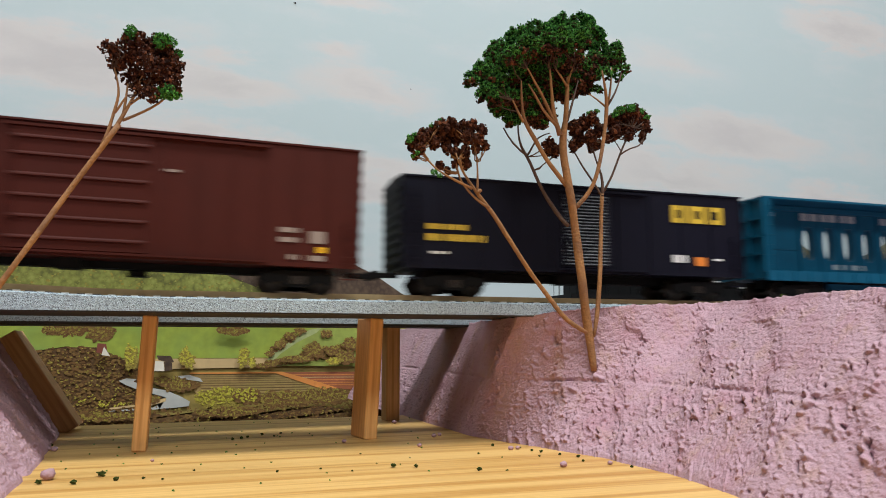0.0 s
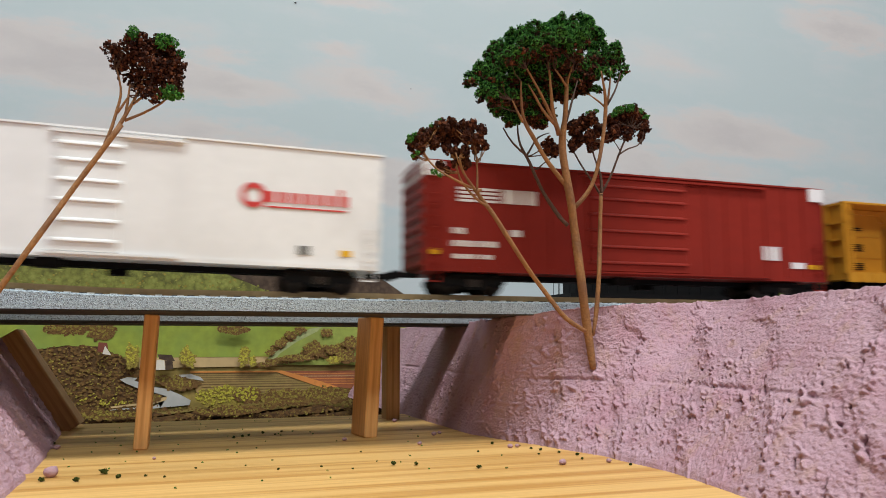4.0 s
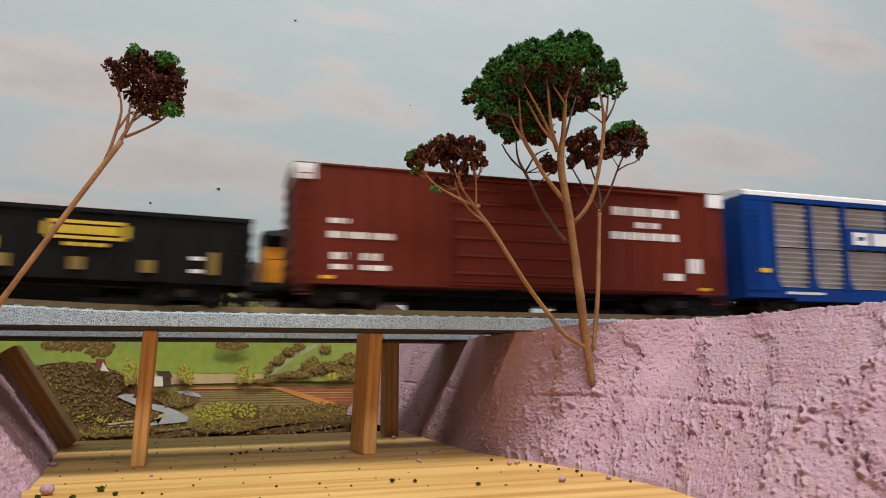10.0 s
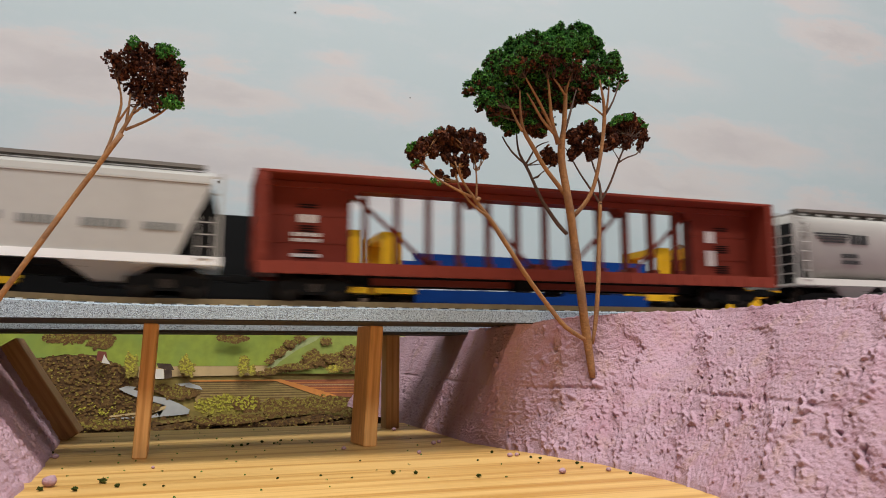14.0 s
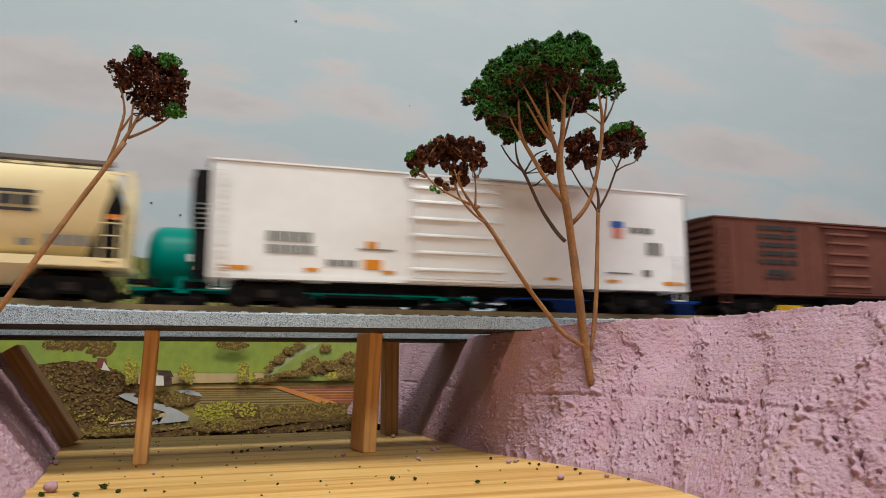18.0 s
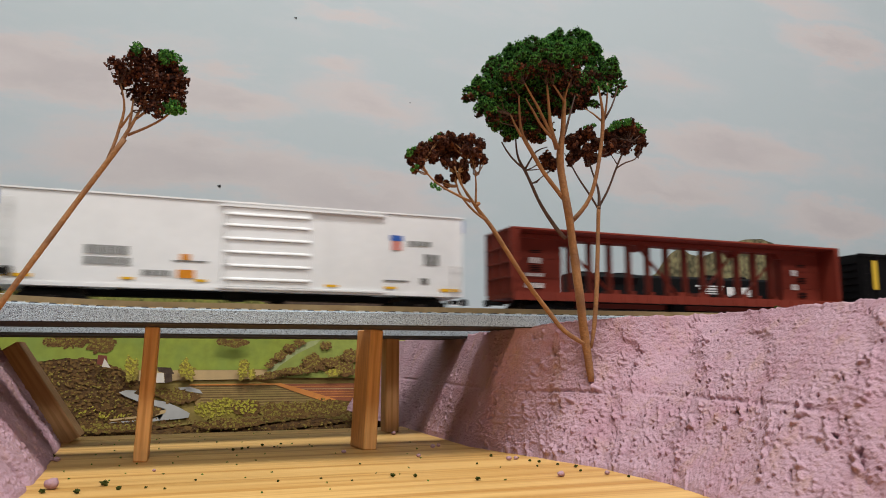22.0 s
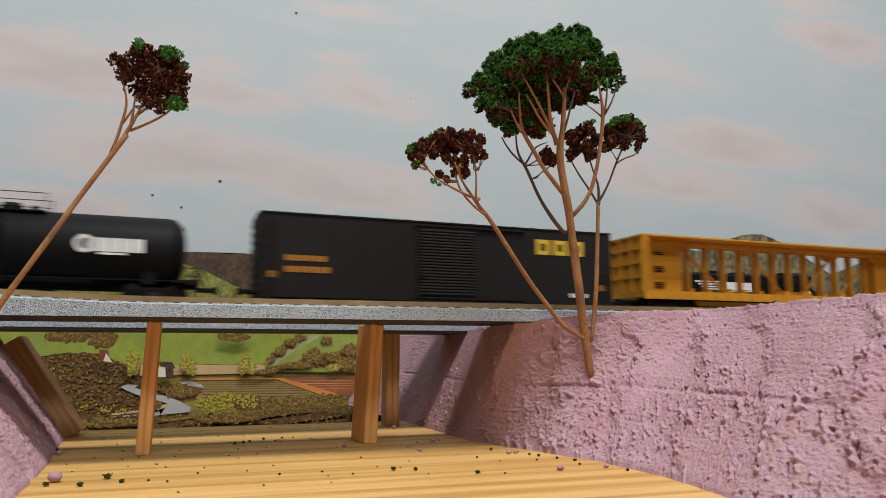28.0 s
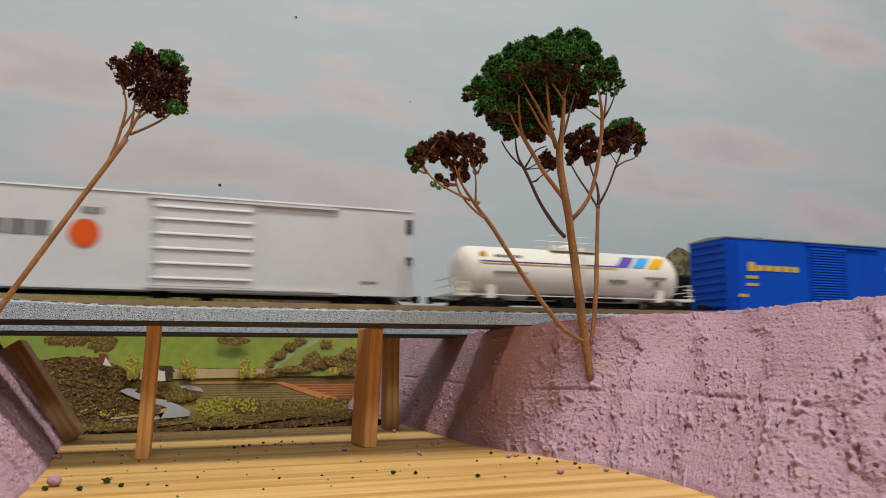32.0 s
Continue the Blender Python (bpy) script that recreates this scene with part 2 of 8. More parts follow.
    nt.links.new(cr.outputs["Color"], b.inputs["Base Color"])
    return m


PINE = pine("pine_board")
BASSWOOD = wood("stick_wood", (0.80, 0.43, 0.145), (0.70, 0.345, 0.105), 2, 90.0, 0.6)
DARKWOOD = wood("old_stick_wood", (0.57, 0.325, 0.145), (0.48, 0.26, 0.105), 2, 90.0, 0.7)
FOAM = foam_surface("pink_foam", (0.455, 0.292, 0.342), (0.405, 0.235, 0.28))
BALLAST = speckled("ballast_roadbed", (0.36, 0.43, 0.48), (0.13, 0.15, 0.17), 3000.0)
EDGE_BLACK = material("roadbed_edge", (0.03, 0.025, 0.025), 0.7)
TIE = material("tie_brown", (0.05, 0.035, 0.025), 0.7, 0, 0.3, 900, 0.4, rand=0.25)
NICKEL = material("nickel_strip", (0.78, 0.74, 0.66), 0.3, 0.6, 0.15, 400, 0.2)
RAIL = material("rail_steel", (0.42, 0.30, 0.15), 0.45, 0.35, 0.2, 300, 0.1, (0.28, 0.18, 0.085), 60)
SKY = sky_print("sky_print")
WALL = material("room_paint", (0.74, 0.73, 0.70), 0.8, 0, 0.03, 40, 0.1)
TABLE = material("table_paint", (0.35, 0.33, 0.30), 0.7)
CARPET = material("room_floor_grey", (0.25, 0.23, 0.21), 0.9, 0, 0.2, 200, 0.3)
BARK = material("dry_stem", (0.37, 0.178, 0.062), 0.75, 0, 0.35, 900, 0.8, (0.22, 0.105, 0.045), 120)
TWIG = material("dark_twig", (0.10, 0.052, 0.032), 0.8, 0, 0.3, 900, 0.5)
LEAF = leafy("green_foam_crumb", (0.018, 0.075, 0.014), (0.048, 0.175, 0.030), (0.135, 0.370, 0.060))
# near-black green: the shade deep inside the crown is put into this colour
CORE_SHADE = material("flock_core_shade", (0.007, 0.026, 0.006), 0.95, 0, 0.4, 900, 1.0, (0.03, 0.018, 0.008), 70, 0.1)
FLOCK = material("olive_flock", (0.045, 0.062, 0.014), 0.9, 0, 0.5, 1500, 0.6, (0.085, 0.09, 0.02), 500, 0.1)
PETAL = leafy("dried_petal", (0.018, 0.006, 0.004), (0.062, 0.020, 0.011), (0.18, 0.062, 0.026))

# ---- mesh helpers ----


def mesh_ob(name, bm, mat, smooth=False):
    me = bpy.data.meshes.new(name)
    bm.to_mesh(me)
    bm.free()
    for p in me.polygons:
        p.use_smooth = smooth
    me.materials.append(mat)
    return new(name, me)


def part(name, bm, mat, parent, label="", smooth=False):
    ob = mesh_ob(name, bm, mat, smooth)
    ob.parent = parent
    return tagged(ob, label=label)


def raw(name, verts, faces, mat, parent=None, smooth=False, label=""):
    me = bpy.data.meshes.new(name)
    me.from_pydata(verts, [], faces)
    if smooth:
        for p in me.polygons:
            p.use_smooth = True
    me.materials.append(mat)
    me.update()
    ob = new(name, me)
    ob.parent = parent
    return tagged(ob, label=label)


def box(bm, x0, x1, y0, y1, z0, z1):
    v = [bm.verts.new(p) for p in ((x0, y0, z0), (x1, y0, z0), (x1, y1, z0), (x0, y1, z0), (x0, y0, z1), (x1, y0, z1), (x1, y1, z1), (x0, y1, z1))]
    for f in ((3, 2, 1, 0), (4, 5, 6, 7), (0, 1, 5, 4), (1, 2, 6, 5), (2, 3, 7, 6), (3, 0, 4, 7)):
        bm.faces.new([v[i] for i in f])
    return bm


BOXES = {}


def pieces(name, dims, mat, parent, label=""):
    """Each box as a part of its own; alike boxes share a mesh."""
    for x0, x1, y0, y1, z0, z1 in dims:
        key = (name, mat.name, round(x1 - x0, 5), round(y1 - y0, 5), round(z1 - z0, 5))
        if key not in BOXES:
            bm = box(bmesh.new(), 0, x1 - x0, 0, y1 - y0, 0, z1 - z0)
            me = bpy.data.meshes.new(name)
            bm.to_mesh(me)
            bm.free()
            me.materials.append(mat)
            BOXES[key] = me
        ob = new(name, BOXES[key])
        ob.parent = parent
        ob.location = (x0, y0, z0)
        tagged(ob, label=label)


def boxes(*dims, bevel=0.0):
    bm = bmesh.new()
    for d in dims:
        box(bm, *d)
    if bevel:
        bmesh.ops.bevel(bm, geom=bm.edges[:], offset=bevel, segments=1, affect="EDGES")
    return bm


def prism(outline, lo, hi, axis="x"):
    """Extrude a closed outline: (y, z) pairs along x, or (x, z) pairs along y."""
    bm = bmesh.new()
    rows = []
    for s in (lo, hi):
        rows.append([bm.verts.new((s, a, b) if axis == "x" else (a, s, b)) for a, b in outline])
    n = len(outline)
    for i in range(n):
        bm.faces.new([rows[0][i], rows[0][(i + 1) % n], rows[1][(i + 1) % n], rows[1][i]])
    bm.faces.new(rows[0][::-1])
    bm.faces.new(rows[1])
    bmesh.ops.recalc_face_normals(bm, faces=bm.faces[:])
    return bm


def rod(bm, a, b, r, r2=None, seg=6):
    """A tapered round bar from a to b."""
    a, b = Vector(a), Vector(b)
    d = b - a
    q = d.to_track_quat("Z", "Y").to_matrix()
    rings = []
    for c, rad in ((a, r), (b, r2 if r2 is not None else r)):
        rings.append([bm.verts.new(c + q @ Vector((rad * math.cos(2 * math.pi * i / seg), rad * math.sin(2 * math.pi * i / seg), 0))) for i in range(seg)])
    for i in range(seg):
        bm.faces.new([rings[0][i], rings[0][(i + 1) % seg], rings[1][(i + 1) % seg], rings[1][i]])
    bm.faces.new(rings[0][::-1])
    bm.faces.new(rings[1])
    return bm


def lathe(profile, seg=20, axis="x"):
    """Turn (along, radius) pairs about an axis."""
    bm = bmesh.new()
    rings = []
    for s, r in profile:
        ring = []
        for i in range(seg):
            a = 2 * math.pi * i / seg
            u, w = max(r, 1e-5) * math.cos(a), max(r, 1e-5) * math.sin(a)
            ring.append(bm.verts.new((s, u, w) if axis == "x" else (u, s, w) if axis == "y" else (u, w, s)))
        rings.append(ring)
    for p, q in zip(rings, rings[1:]):
        for i in range(seg):
            bm.faces.new([p[i], p[(i + 1) % seg], q[(i + 1) % seg], q[i]])
    bm.faces.new(rings[0][::-1])
    bm.faces.new(rings[-1])
    bmesh.ops.recalc_face_normals(bm, faces=bm.faces[:])
    return bm


def lerp_row(rows, u):
    """Values between the rows of a short table whose first column is u."""
    for p, q in zip(rows, rows[1:]):
        if u <= q[0]:
            k = (u - p[0]) / (q[0] - p[0])
            return [a + (b - a) * k for a, b in zip(p[1:], q[1:])]
    return list(rows[-1][1:])


# ---- room and table ----
RAIL_TOP = 0.0642
DECK_TOP, DECK_BOTTOM = 0.0608, 0.0535
LONG = 6.6
PLATE_UP = 0.0014


def structure(name, bm, mat, label, smooth=False):
    return tagged(mesh_ob(name, bm, mat, smooth), label=label, category=name.split("_")[0], kind="structure")


structure("room_floor", boxes((-7.6, 7.6, -3.2, 1.3, -0.95, -0.9)), CARPET, "grey carpet floor under the layout table")
structure("ceiling", boxes((-7.6, 7.6, -3.2, 1.3, 1.50, 1.56)), WALL, "plain white painted ceiling of the train room")
structure("wall_front", boxes((-7.6, 7.6, -3.3, -3.2, -0.9, 1.5)), WALL, "plain white wall behind the viewer")
structure("wall_back", boxes((-7.6, 7.6, 1.3, 1.4, -0.9, 1.5)), WALL, "plain white wall behind the backdrop")
structure("wall_left", boxes((-7.7, -7.6, -3.2, 1.3, -0.9, 1.5)), WALL, "plain white end wall")
structure("wall_right", boxes((7.6, 7.7, -3.2, 1.3, -0.9, 1.5)), WALL, "plain white end wall")
structure("layout_table", boxes((-LONG, LONG, -0.35, 0.64, -0.9, -0.118)), TABLE, "painted plinth under the railway layout")
board = structure("floor", boxes((-0.42, 0.5, -0.35, 0.442, -0.018, 0.0), bevel=0.0012), PINE, "pale yellow pine board with long dark grain lines")
structure("riser", boxes((-0.42, 0.5, -0.33, 0.40, -0.1178, -0.0182)), TABLE, "plain riser block under the pine board")

# ---- printed backdrop ----
structure("backdrop", boxes((-LONG, LONG, 0.622, 0.63, -0.1178, 1.2)), SKY, "printed pale blue sky with rose-grey clouds")


def foliage_print(name, dark, mid, lite, scale):
    m = bpy.data.materials.new(name)
    m.use_nodes = True
    nt = m.node_tree
    b = nt.nodes["Principled BSDF"]
    b.inputs["Roughness"].default_value, b.inputs["Specular IOR Level"].default_value = 0.6, 0.25
    tc = nt.nodes.new("ShaderNodeTexCoord")
    v, n = nt.nodes.new("ShaderNodeTexVoronoi"), nt.nodes.new("ShaderNodeTexNoise")
    v.inputs["Scale"].default_value = scale * 1.7
    n.inputs["Scale"].default_value, n.inputs["Detail"].default_value, n.inputs["Roughness"].default_value = scale * 0.5, 9.0, 0.72
    add = nt.nodes.new("ShaderNodeMath")
    add.operation = "MULTIPLY_ADD"
    add.inputs[1].default_value = 0.28
    for k in (v, n):
        nt.links.new(tc.outputs["Object"], k.inputs["Vector"])
    nt.links.new(v.outputs["Distance"], add.inputs[0])
    nt.links.new(n.outputs["Fac"], add.inputs[2])
    cr = nt.nodes.new("ShaderNodeValToRGB")
    e = cr.color_ramp.elements
    e[0].position, e[0].color = 0.48, (*lite, 1)
    e[1].position, e[1].color = 0.78, (*dark, 1)
    x = e.new(0.62)
    x.color = (*mid, 1)
    nt.links.new(add.outputs[0], cr.inputs["Fac"])
    nt.links.new(cr.outputs["Color"], b.inputs["Base Color"])
    return m


def dab_print(name, *colours):
    """Printed foliage: each dab of the brush takes one of the colours."""
    m = material(name, colours[0], 0.6, 0, 0.2, 900, 0, None, 60, 0.2)
    nt = m.node_tree
    geo, cr = nt.nodes.new("ShaderNodeNewGeometry"), nt.nodes.new("ShaderNodeValToRGB")
    e = cr.color_ramp.elements
    e[0].color, e[1].color = (*colours[0], 1), (*colours[-1], 1)
    for i, c in enumerate(colours[1:-1]):
        x = e.new((i + 1) / (len(colours) - 1))
        x.color = (*c, 1)
    nt.links.new(geo.outputs["Random Per Island"], cr.inputs["Fac"])
    nt.links.new(cr.outputs["Color"], nt.nodes["Principled BSDF"].inputs["Base Color"])
    return m


DAB_WOODS = dab_print("printed_wood_dabs", (0.105, 0.052, 0.020), (0.145, 0.075, 0.027), (0.180, 0.098, 0.033), (0.215, 0.130, 0.040), (0.125, 0.062, 0.024))
DAB_BUSH = dab_print("printed_bush_dabs", (0.30, 0.27, 0.030), (0.44, 0.39, 0.045), (0.60, 0.52, 0.08), (0.37, 0.33, 0.035))
DAB_TREE = dab_print("printed_tree_dabs", (0.19, 0.140, 0.028), (0.26, 0.200, 0.04), (0.36, 0.285, 0.06), (0.22, 0.165, 0.036))
DAB_HILL = dab_print("printed_hill_dabs", (0.15, 0.15, 0.03), (0.24, 0.24, 0.055), (0.30, 0.29, 0.075), (0.20, 0.185, 0.045))
GREEN_FIELD = material("printed_meadow", (0.31, 0.37, 0.045), 0.6, 0, 0.22, 160, 0, (0.22, 0.31, 0.06), 22)
HILL_GREEN = foliage_print("printed_hill", (0.11, 0.11, 0.03), (0.21, 0.22, 0.05), (0.28, 0.30, 0.075), 150)
HILL_BROWN = foliage_print("printed_brown_hill", (0.055, 0.035, 0.025), (0.085, 0.055, 0.038), (0.11, 0.075, 0.05), 160)
HILL_FAR = foliage_print("printed_far_hill", (0.07, 0.065, 0.035), (0.19, 0.16, 0.085), (0.28, 0.25, 0.12), 120)
WOODS = foliage_print("printed_dark_woods", (0.070, 0.036, 0.016), (0.120, 0.064, 0.025), (0.18, 0.11, 0.04), 300)
BUSH = foliage_print("printed_bush", (0.05, 0.045, 0.010), (0.17, 0.155, 0.03), (0.34, 0.30, 0.06), 330)
TREEPRINT = foliage_print("printed_tree", (0.04, 0.05, 0.012), (0.12, 0.14, 0.035), (0.28, 0.27, 0.07), 330)
SOIL = material("printed_soil", (0.36, 0.26, 0.065), 0.6, 0, 0.35, 220, 0, (0.27, 0.20, 0.05), 45)
RIVER = material("printed_river", (0.48, 0.475, 0.45), 0.5, 0, 0.15, 150)
TANSTRIP = material("printed_tan_strip", (0.60, 0.42, 0.20), 0.6, 0, 0.2, 150)
ORANGE_SOIL = material("printed_orange_soil", (0.72, 0.27, 0.06), 0.6, 0, 0.25, 200)
RED_SOIL = material("printed_red_soil", (0.36, 0.110, 0.045), 0.6, 0, 0.35, 250)
CROP = material("printed_crop", (0.36, 0.235, 0.08), 0.6, 0, 0.35, 250, 0, (0.29, 0.21, 0.06), 40)
CROP_ROW = material("printed_crop_row", (0.20, 0.120, 0.042), 0.6, 0, 0.3, 250)
HILL_SIDE = material("printed_hill_side", (0.30, 0.36, 0.065), 0.6, 0, 0.25, 260, 0, (0.24, 0.275, 0.055), 50)
HOUSE_WHITE = material("printed_house", (0.74, 0.68, 0.58), 0.6)
HOUSE_RED = material("printed_barn", (0.20, 0.05, 0.03), 0.6)

poster = tagged(new("landscape_print"), label="printed landscape sheet with hills, fields, woods and a river", category="backdrop print", kind="structure")
poster.location = (0, 0.62, 0)
layer = [0.0]


def printed(name, outline, mat, parent=None):
    """One flat printed shape on the landscape sheet; each lies a little before the last."""
    layer[0] -= 0.00003
    y = layer[0]
    bm = bmesh.new()
    bm.faces.new([bm.verts.new((x, y, z)) for x, z in outline])
    bmesh.ops.triangulate(bm, faces=bm.faces[:])
    return part(name, bm, mat, parent or poster)


def ridge(x0, x1, base, fn, n=90, rough=0.002, seed=0.0):
    """An outline whose upper edge follows fn, with a ragged tree line."""
    top = [(x0 + (x1 - x0) * i / n, 0) for i in range(n + 1)]
    top = [(x, fn(x) + rough * noise.noise((x * 260, seed, 0)) + rough * 0.7 * noise.noise((x * 700, seed, 3))) for x, _ in top]
    return [(x1, base), (x0, base)] + top


def clump(cx, cz, w, h, seed, n=40, lump=0.16):
    pts = []
    for i in range(n):
        a = 2 * math.pi * i / n
        k = 1 + lump * noise.noise((math.cos(a) * 3 + seed, math.sin(a) * 3, seed)) + lump * 0.6 * noise.noise((math.cos(a) * 9, math.sin(a) * 9 + seed, 1))
        pts.append((cx + w / 2 * k * math.cos(a), cz + h / 2 * k * math.sin(a)))
    return pts


def dabs(name, mat, n, size, seed, where, x0, x1, z0, z1):
    """Many small brush dabs where the rule allows them; later ones lie over earlier ones."""
    rnd = random.Random(seed)
    verts, faces = [], []
    layer[0] -= 0.00003
    for i in range(n):
        for _ in range(60):
            x, z = rnd.uniform(x0, x1), rnd.uniform(z0, z1)
            if where(x, z):
                break
        else:
            continue
        layer[0] -= 0.0000003
        r, k, a0, b = size * rnd.uniform(0.5, 1.5), rnd.randint(5, 7), rnd.random() * 6, len(verts)
        for j in range(k):
            a, q = a0 + 2 * math.pi * j / k, r * rnd.uniform(0.6, 1.2)
            verts.append(((x + q * math.cos(a)) * SP, layer[0], 0.044 + (z + 0.75 * q * math.sin(a) - 0.044) * SP))
        faces.append(tuple(range(b, b + k)))
    return raw(name, verts, faces, mat, poster)


def bushy(name, cx, cz, w, h, seed, dark=None, lite=None, size=0.0009):
    """A printed bush or tree: dark dabs below, lighter ones towards its upper side."""
    n = int(14 + 1.1 * w * h / (size * size))
    def inside(x, z, k=1.0):
        a = math.atan2(z - cz, x - cx)
        return ((x - cx) / (w / 2)) ** 2 + ((z - cz) / (h / 2)) ** 2 < k * (0.85 + 0.5 * noise.noise((math.cos(a) * 2.4 + seed, math.sin(a) * 2.4, seed))) ** 2
    box = (cx - w * 0.62, cx + w * 0.62, cz - h * 0.62, cz + h * 0.62)
    dabs(name, dark or DAB_WOODS, n, size, seed, inside, *box)
    dabs(name, lite or DAB_TREE, int(n * (0.45 if lite is None else 0.9)), size * 0.55, seed + 1, lambda x, z: inside(x + w * 0.05, z - h * 0.10, 0.80) and noise.noise((x * 520, z * 520, seed)) > 0.05, *box)


def hump(x, c, w):
    return math.exp(-((x - c) / w) ** 2)


# all of the sheet is drawn as at y = 0.60 and spread a little, as it hangs a little farther back
SP = 0.62 / 0.60


def sp(pts):
    return [(x * SP, 0.044 + (z - 0.044) * SP) for x, z in pts]


printed("far_hill", sp(ridge(0.40, 0.70, -0.05, lambda x: 0.105 + 0.053 * hump(x, 0.525, 0.085) + 0.022 * hump(x, 0.43, 0.022))), HILL_FAR)
printed("far_hill", sp(ridge(0.60, 1.6, -0.05, lambda x: 0.115 + 0.042 * hump(x, 0.74, 0.085) + 0.03 * hump(x, 1.0, 0.2), seed=4)), HILL_FAR)
printed("brown_hill", sp(ridge(-0.9, 0.168, -0.05, lambda x: 0.1185 - 0.036 * max(0, (x - 0.085) / 0.075) ** 1.4, seed=7)), HILL_BROWN)
printed("green_hill", sp(ridge(-0.9, 0.075, -0.05, lambda x: 0.124 - 0.00 * x - 0.055 * max(0, (x + 0.085) / 0.16) ** 1.5 + 0.004 * hump(x, -0.12, 0.04), seed=2)), HILL_GREEN)
printed("meadow", sp(ridge(-0.9, 0.16, 0.02, lambda x: 0.074 + 0.006 * math.sin(x * 40), rough=0.001)), GREEN_FIELD)
printed("soil", sp(ridge(-0.9, 0.16, -0.11, lambda x: 0.0315, rough=0.0012)), SOIL)
def woods_top(x):
    """The upper edge of the dark woods beside the river."""
    top = 0.0215 + 0.0165 * hump(x, -0.098, 0.028) + 0.010 * hump(x, -0.072, 0.016) + 0.004 * hump(x, -0.055, 0.01) + 0.014 * hump(x, -0.16, 0.04)
    return top + 0.0012 * noise.noise((x * 300, 2, 5)) + 0.001 * noise.noise((x * 800, 2, 1))


printed("dark_woods", sp(ridge(-0.9, -0.044, -0.11, woods_top, rough=0.001, n=400)), WOODS)
bushy("dark_woods", -0.092, 0.0535, 0.036, 0.012, 2)
bushy("dark_woods", -0.072, 0.0505, 0.022, 0.014, 5)
dabs("dark_woods", DAB_WOODS, 1500, 0.0011, 71, lambda x, z: z < woods_top(x), -0.125, -0.044, -0.02, 0.042)
dabs("dark_woods", DAB_TREE, 620, 0.0006, 72, lambda x, z: z < woods_top(x) - 0.001 and noise.noise((x * 330, z * 420, 5)) > 0.12, -0.125, -0.046, -0.02, 0.040)
dabs("dark_woods", DAB_BUSH, 150, 0.0005, 73, lambda x, z: noise.noise((x * 210, z * 300, 9)) > 0.22, -0.092, -0.048, -0.009, 0.006)
printed("tan_strip", sp([(-0.045, 0.0235), (0.06, 0.0245), (0.05, 0.031), (-0.045, 0.0315)]), TANSTRIP)
printed("crop_field", sp([(-0.012, 0.0205), (0.075, 0.0205), (0.104, 0.0045), (-0.002, 0.002)]), CROP)
for i in range(9):
    z = 0.0192 - 0.0013 * i - 0.00006 * i * i
    printed("crop_row", sp([(-0.010 + 0.0016 * i, z), (0.058 + 0.004 * i, z - 0.0003), (0.058 + 0.004 * i, z - 0.0008), (-0.010 + 0.0016 * i, z - 0.0005)]), CROP_ROW)
printed("red_field", sp([(0.060, 0.0203), (0.16, 0.0199), (0.16, 0.004), (0.100, 0.0065)]), RED_SOIL)
for i in range(5):
    z = 0.0185 - 0.0021 * i
    printed("plough_line", sp([(0.066 + 0.0075 * i, z), (0.14, z - 0.0006), (0.14, z - 0.0010), (0.066 + 0.0075 * i, z - 0.0005)]), TANSTRIP if i == 1 else ORANGE_SOIL)
printed("orange_bank", sp([(0.0525, 0.0206), (0.0592, 0.0208), (0.080, 0.0150), (0.1034, 0.0075), (0.1000, 0.0052), (0.0920, 0.0065), (0.070, 0.0142)]), ORANGE_SOIL)
printed("orange_bank", sp([(-0.0090, 0.0209), (0.0535, 0.0207), (0.0560, 0.0195), (-0.0085, 0.0199)]), ORANGE_SOIL)
printed("river", sp([(-0.0579, 0.0155), (-0.0529, 0.0173), (-0.0459, 0.0166), (-0.0479, 0.0148), (-0.0422, 0.0125), (-0.0332, 0.0096), (-0.0252, 0.0081), (-0.0151, 0.0036), (-0.0077, -0.0007), (-0.0085, -0.004), (-0.0183, -0.0049), (-0.029, -0.0055), (-0.0343, -0.0046), (-0.0265, -0.0011), (-0.0251, 0.0029), (-0.0348, 0.0059), (-0.0455, 0.0092), (-0.0535, 0.0127)]), RIVER)
printed("river", sp([(-0.0636, -0.0062), (-0.0499, -0.005), (-0.0343, -0.0043), (-0.029, -0.0055), (-0.036, -0.0064), (-0.0498, -0.0072), (-0.0618, -0.0075)]), RIVER)
printed("river", sp([(-0.0212, 0.0181), (-0.0086, 0.0191), (-0.0012, 0.0165), (0.0011, 0.0137), (-0.0103, 0.0157)]), RIVER)
printed("river_bank", sp([(-0.0637, -0.0039), (-0.0466, -0.0021), (-0.0362, -0.0013), (-0.0276, 0.002), (-0.0247, 0.0025), (-0.025, -0.0001), (-0.0344, -0.0028), (-0.0466, -0.0036), (-0.0619, -0.005)]), TANSTRIP)
bushy("dark_woods", -0.017, 0.0120, 0.030, 0.0115, 11)
bushy("dark_woods", -0.028, 0.0150, 0.014, 0.009, 12)
bushy("dark_woods", -0.0335, 0.0020, 0.012, 0.006, 13)
printed("hill_side", sp([(0.0454, 0.0256), (0.064, 0.0442), (0.085, 0.057), (0.16, 0.057), (0.16, 0.0235)]), HILL_SIDE)
printed("hill_path", sp([(0.0454, 0.0256), (0.051, 0.0344), (0.0644, 0.0442), (0.0801, 0.0533), (0.0902, 0.0553), (0.0862, 0.0513), (0.0704, 0.0432), (0.0578, 0.0343), (0.0521, 0.0275)]), material("printed_pale_path", (0.36, 0.40, 0.17), 0.6, 0, 0.25, 300))
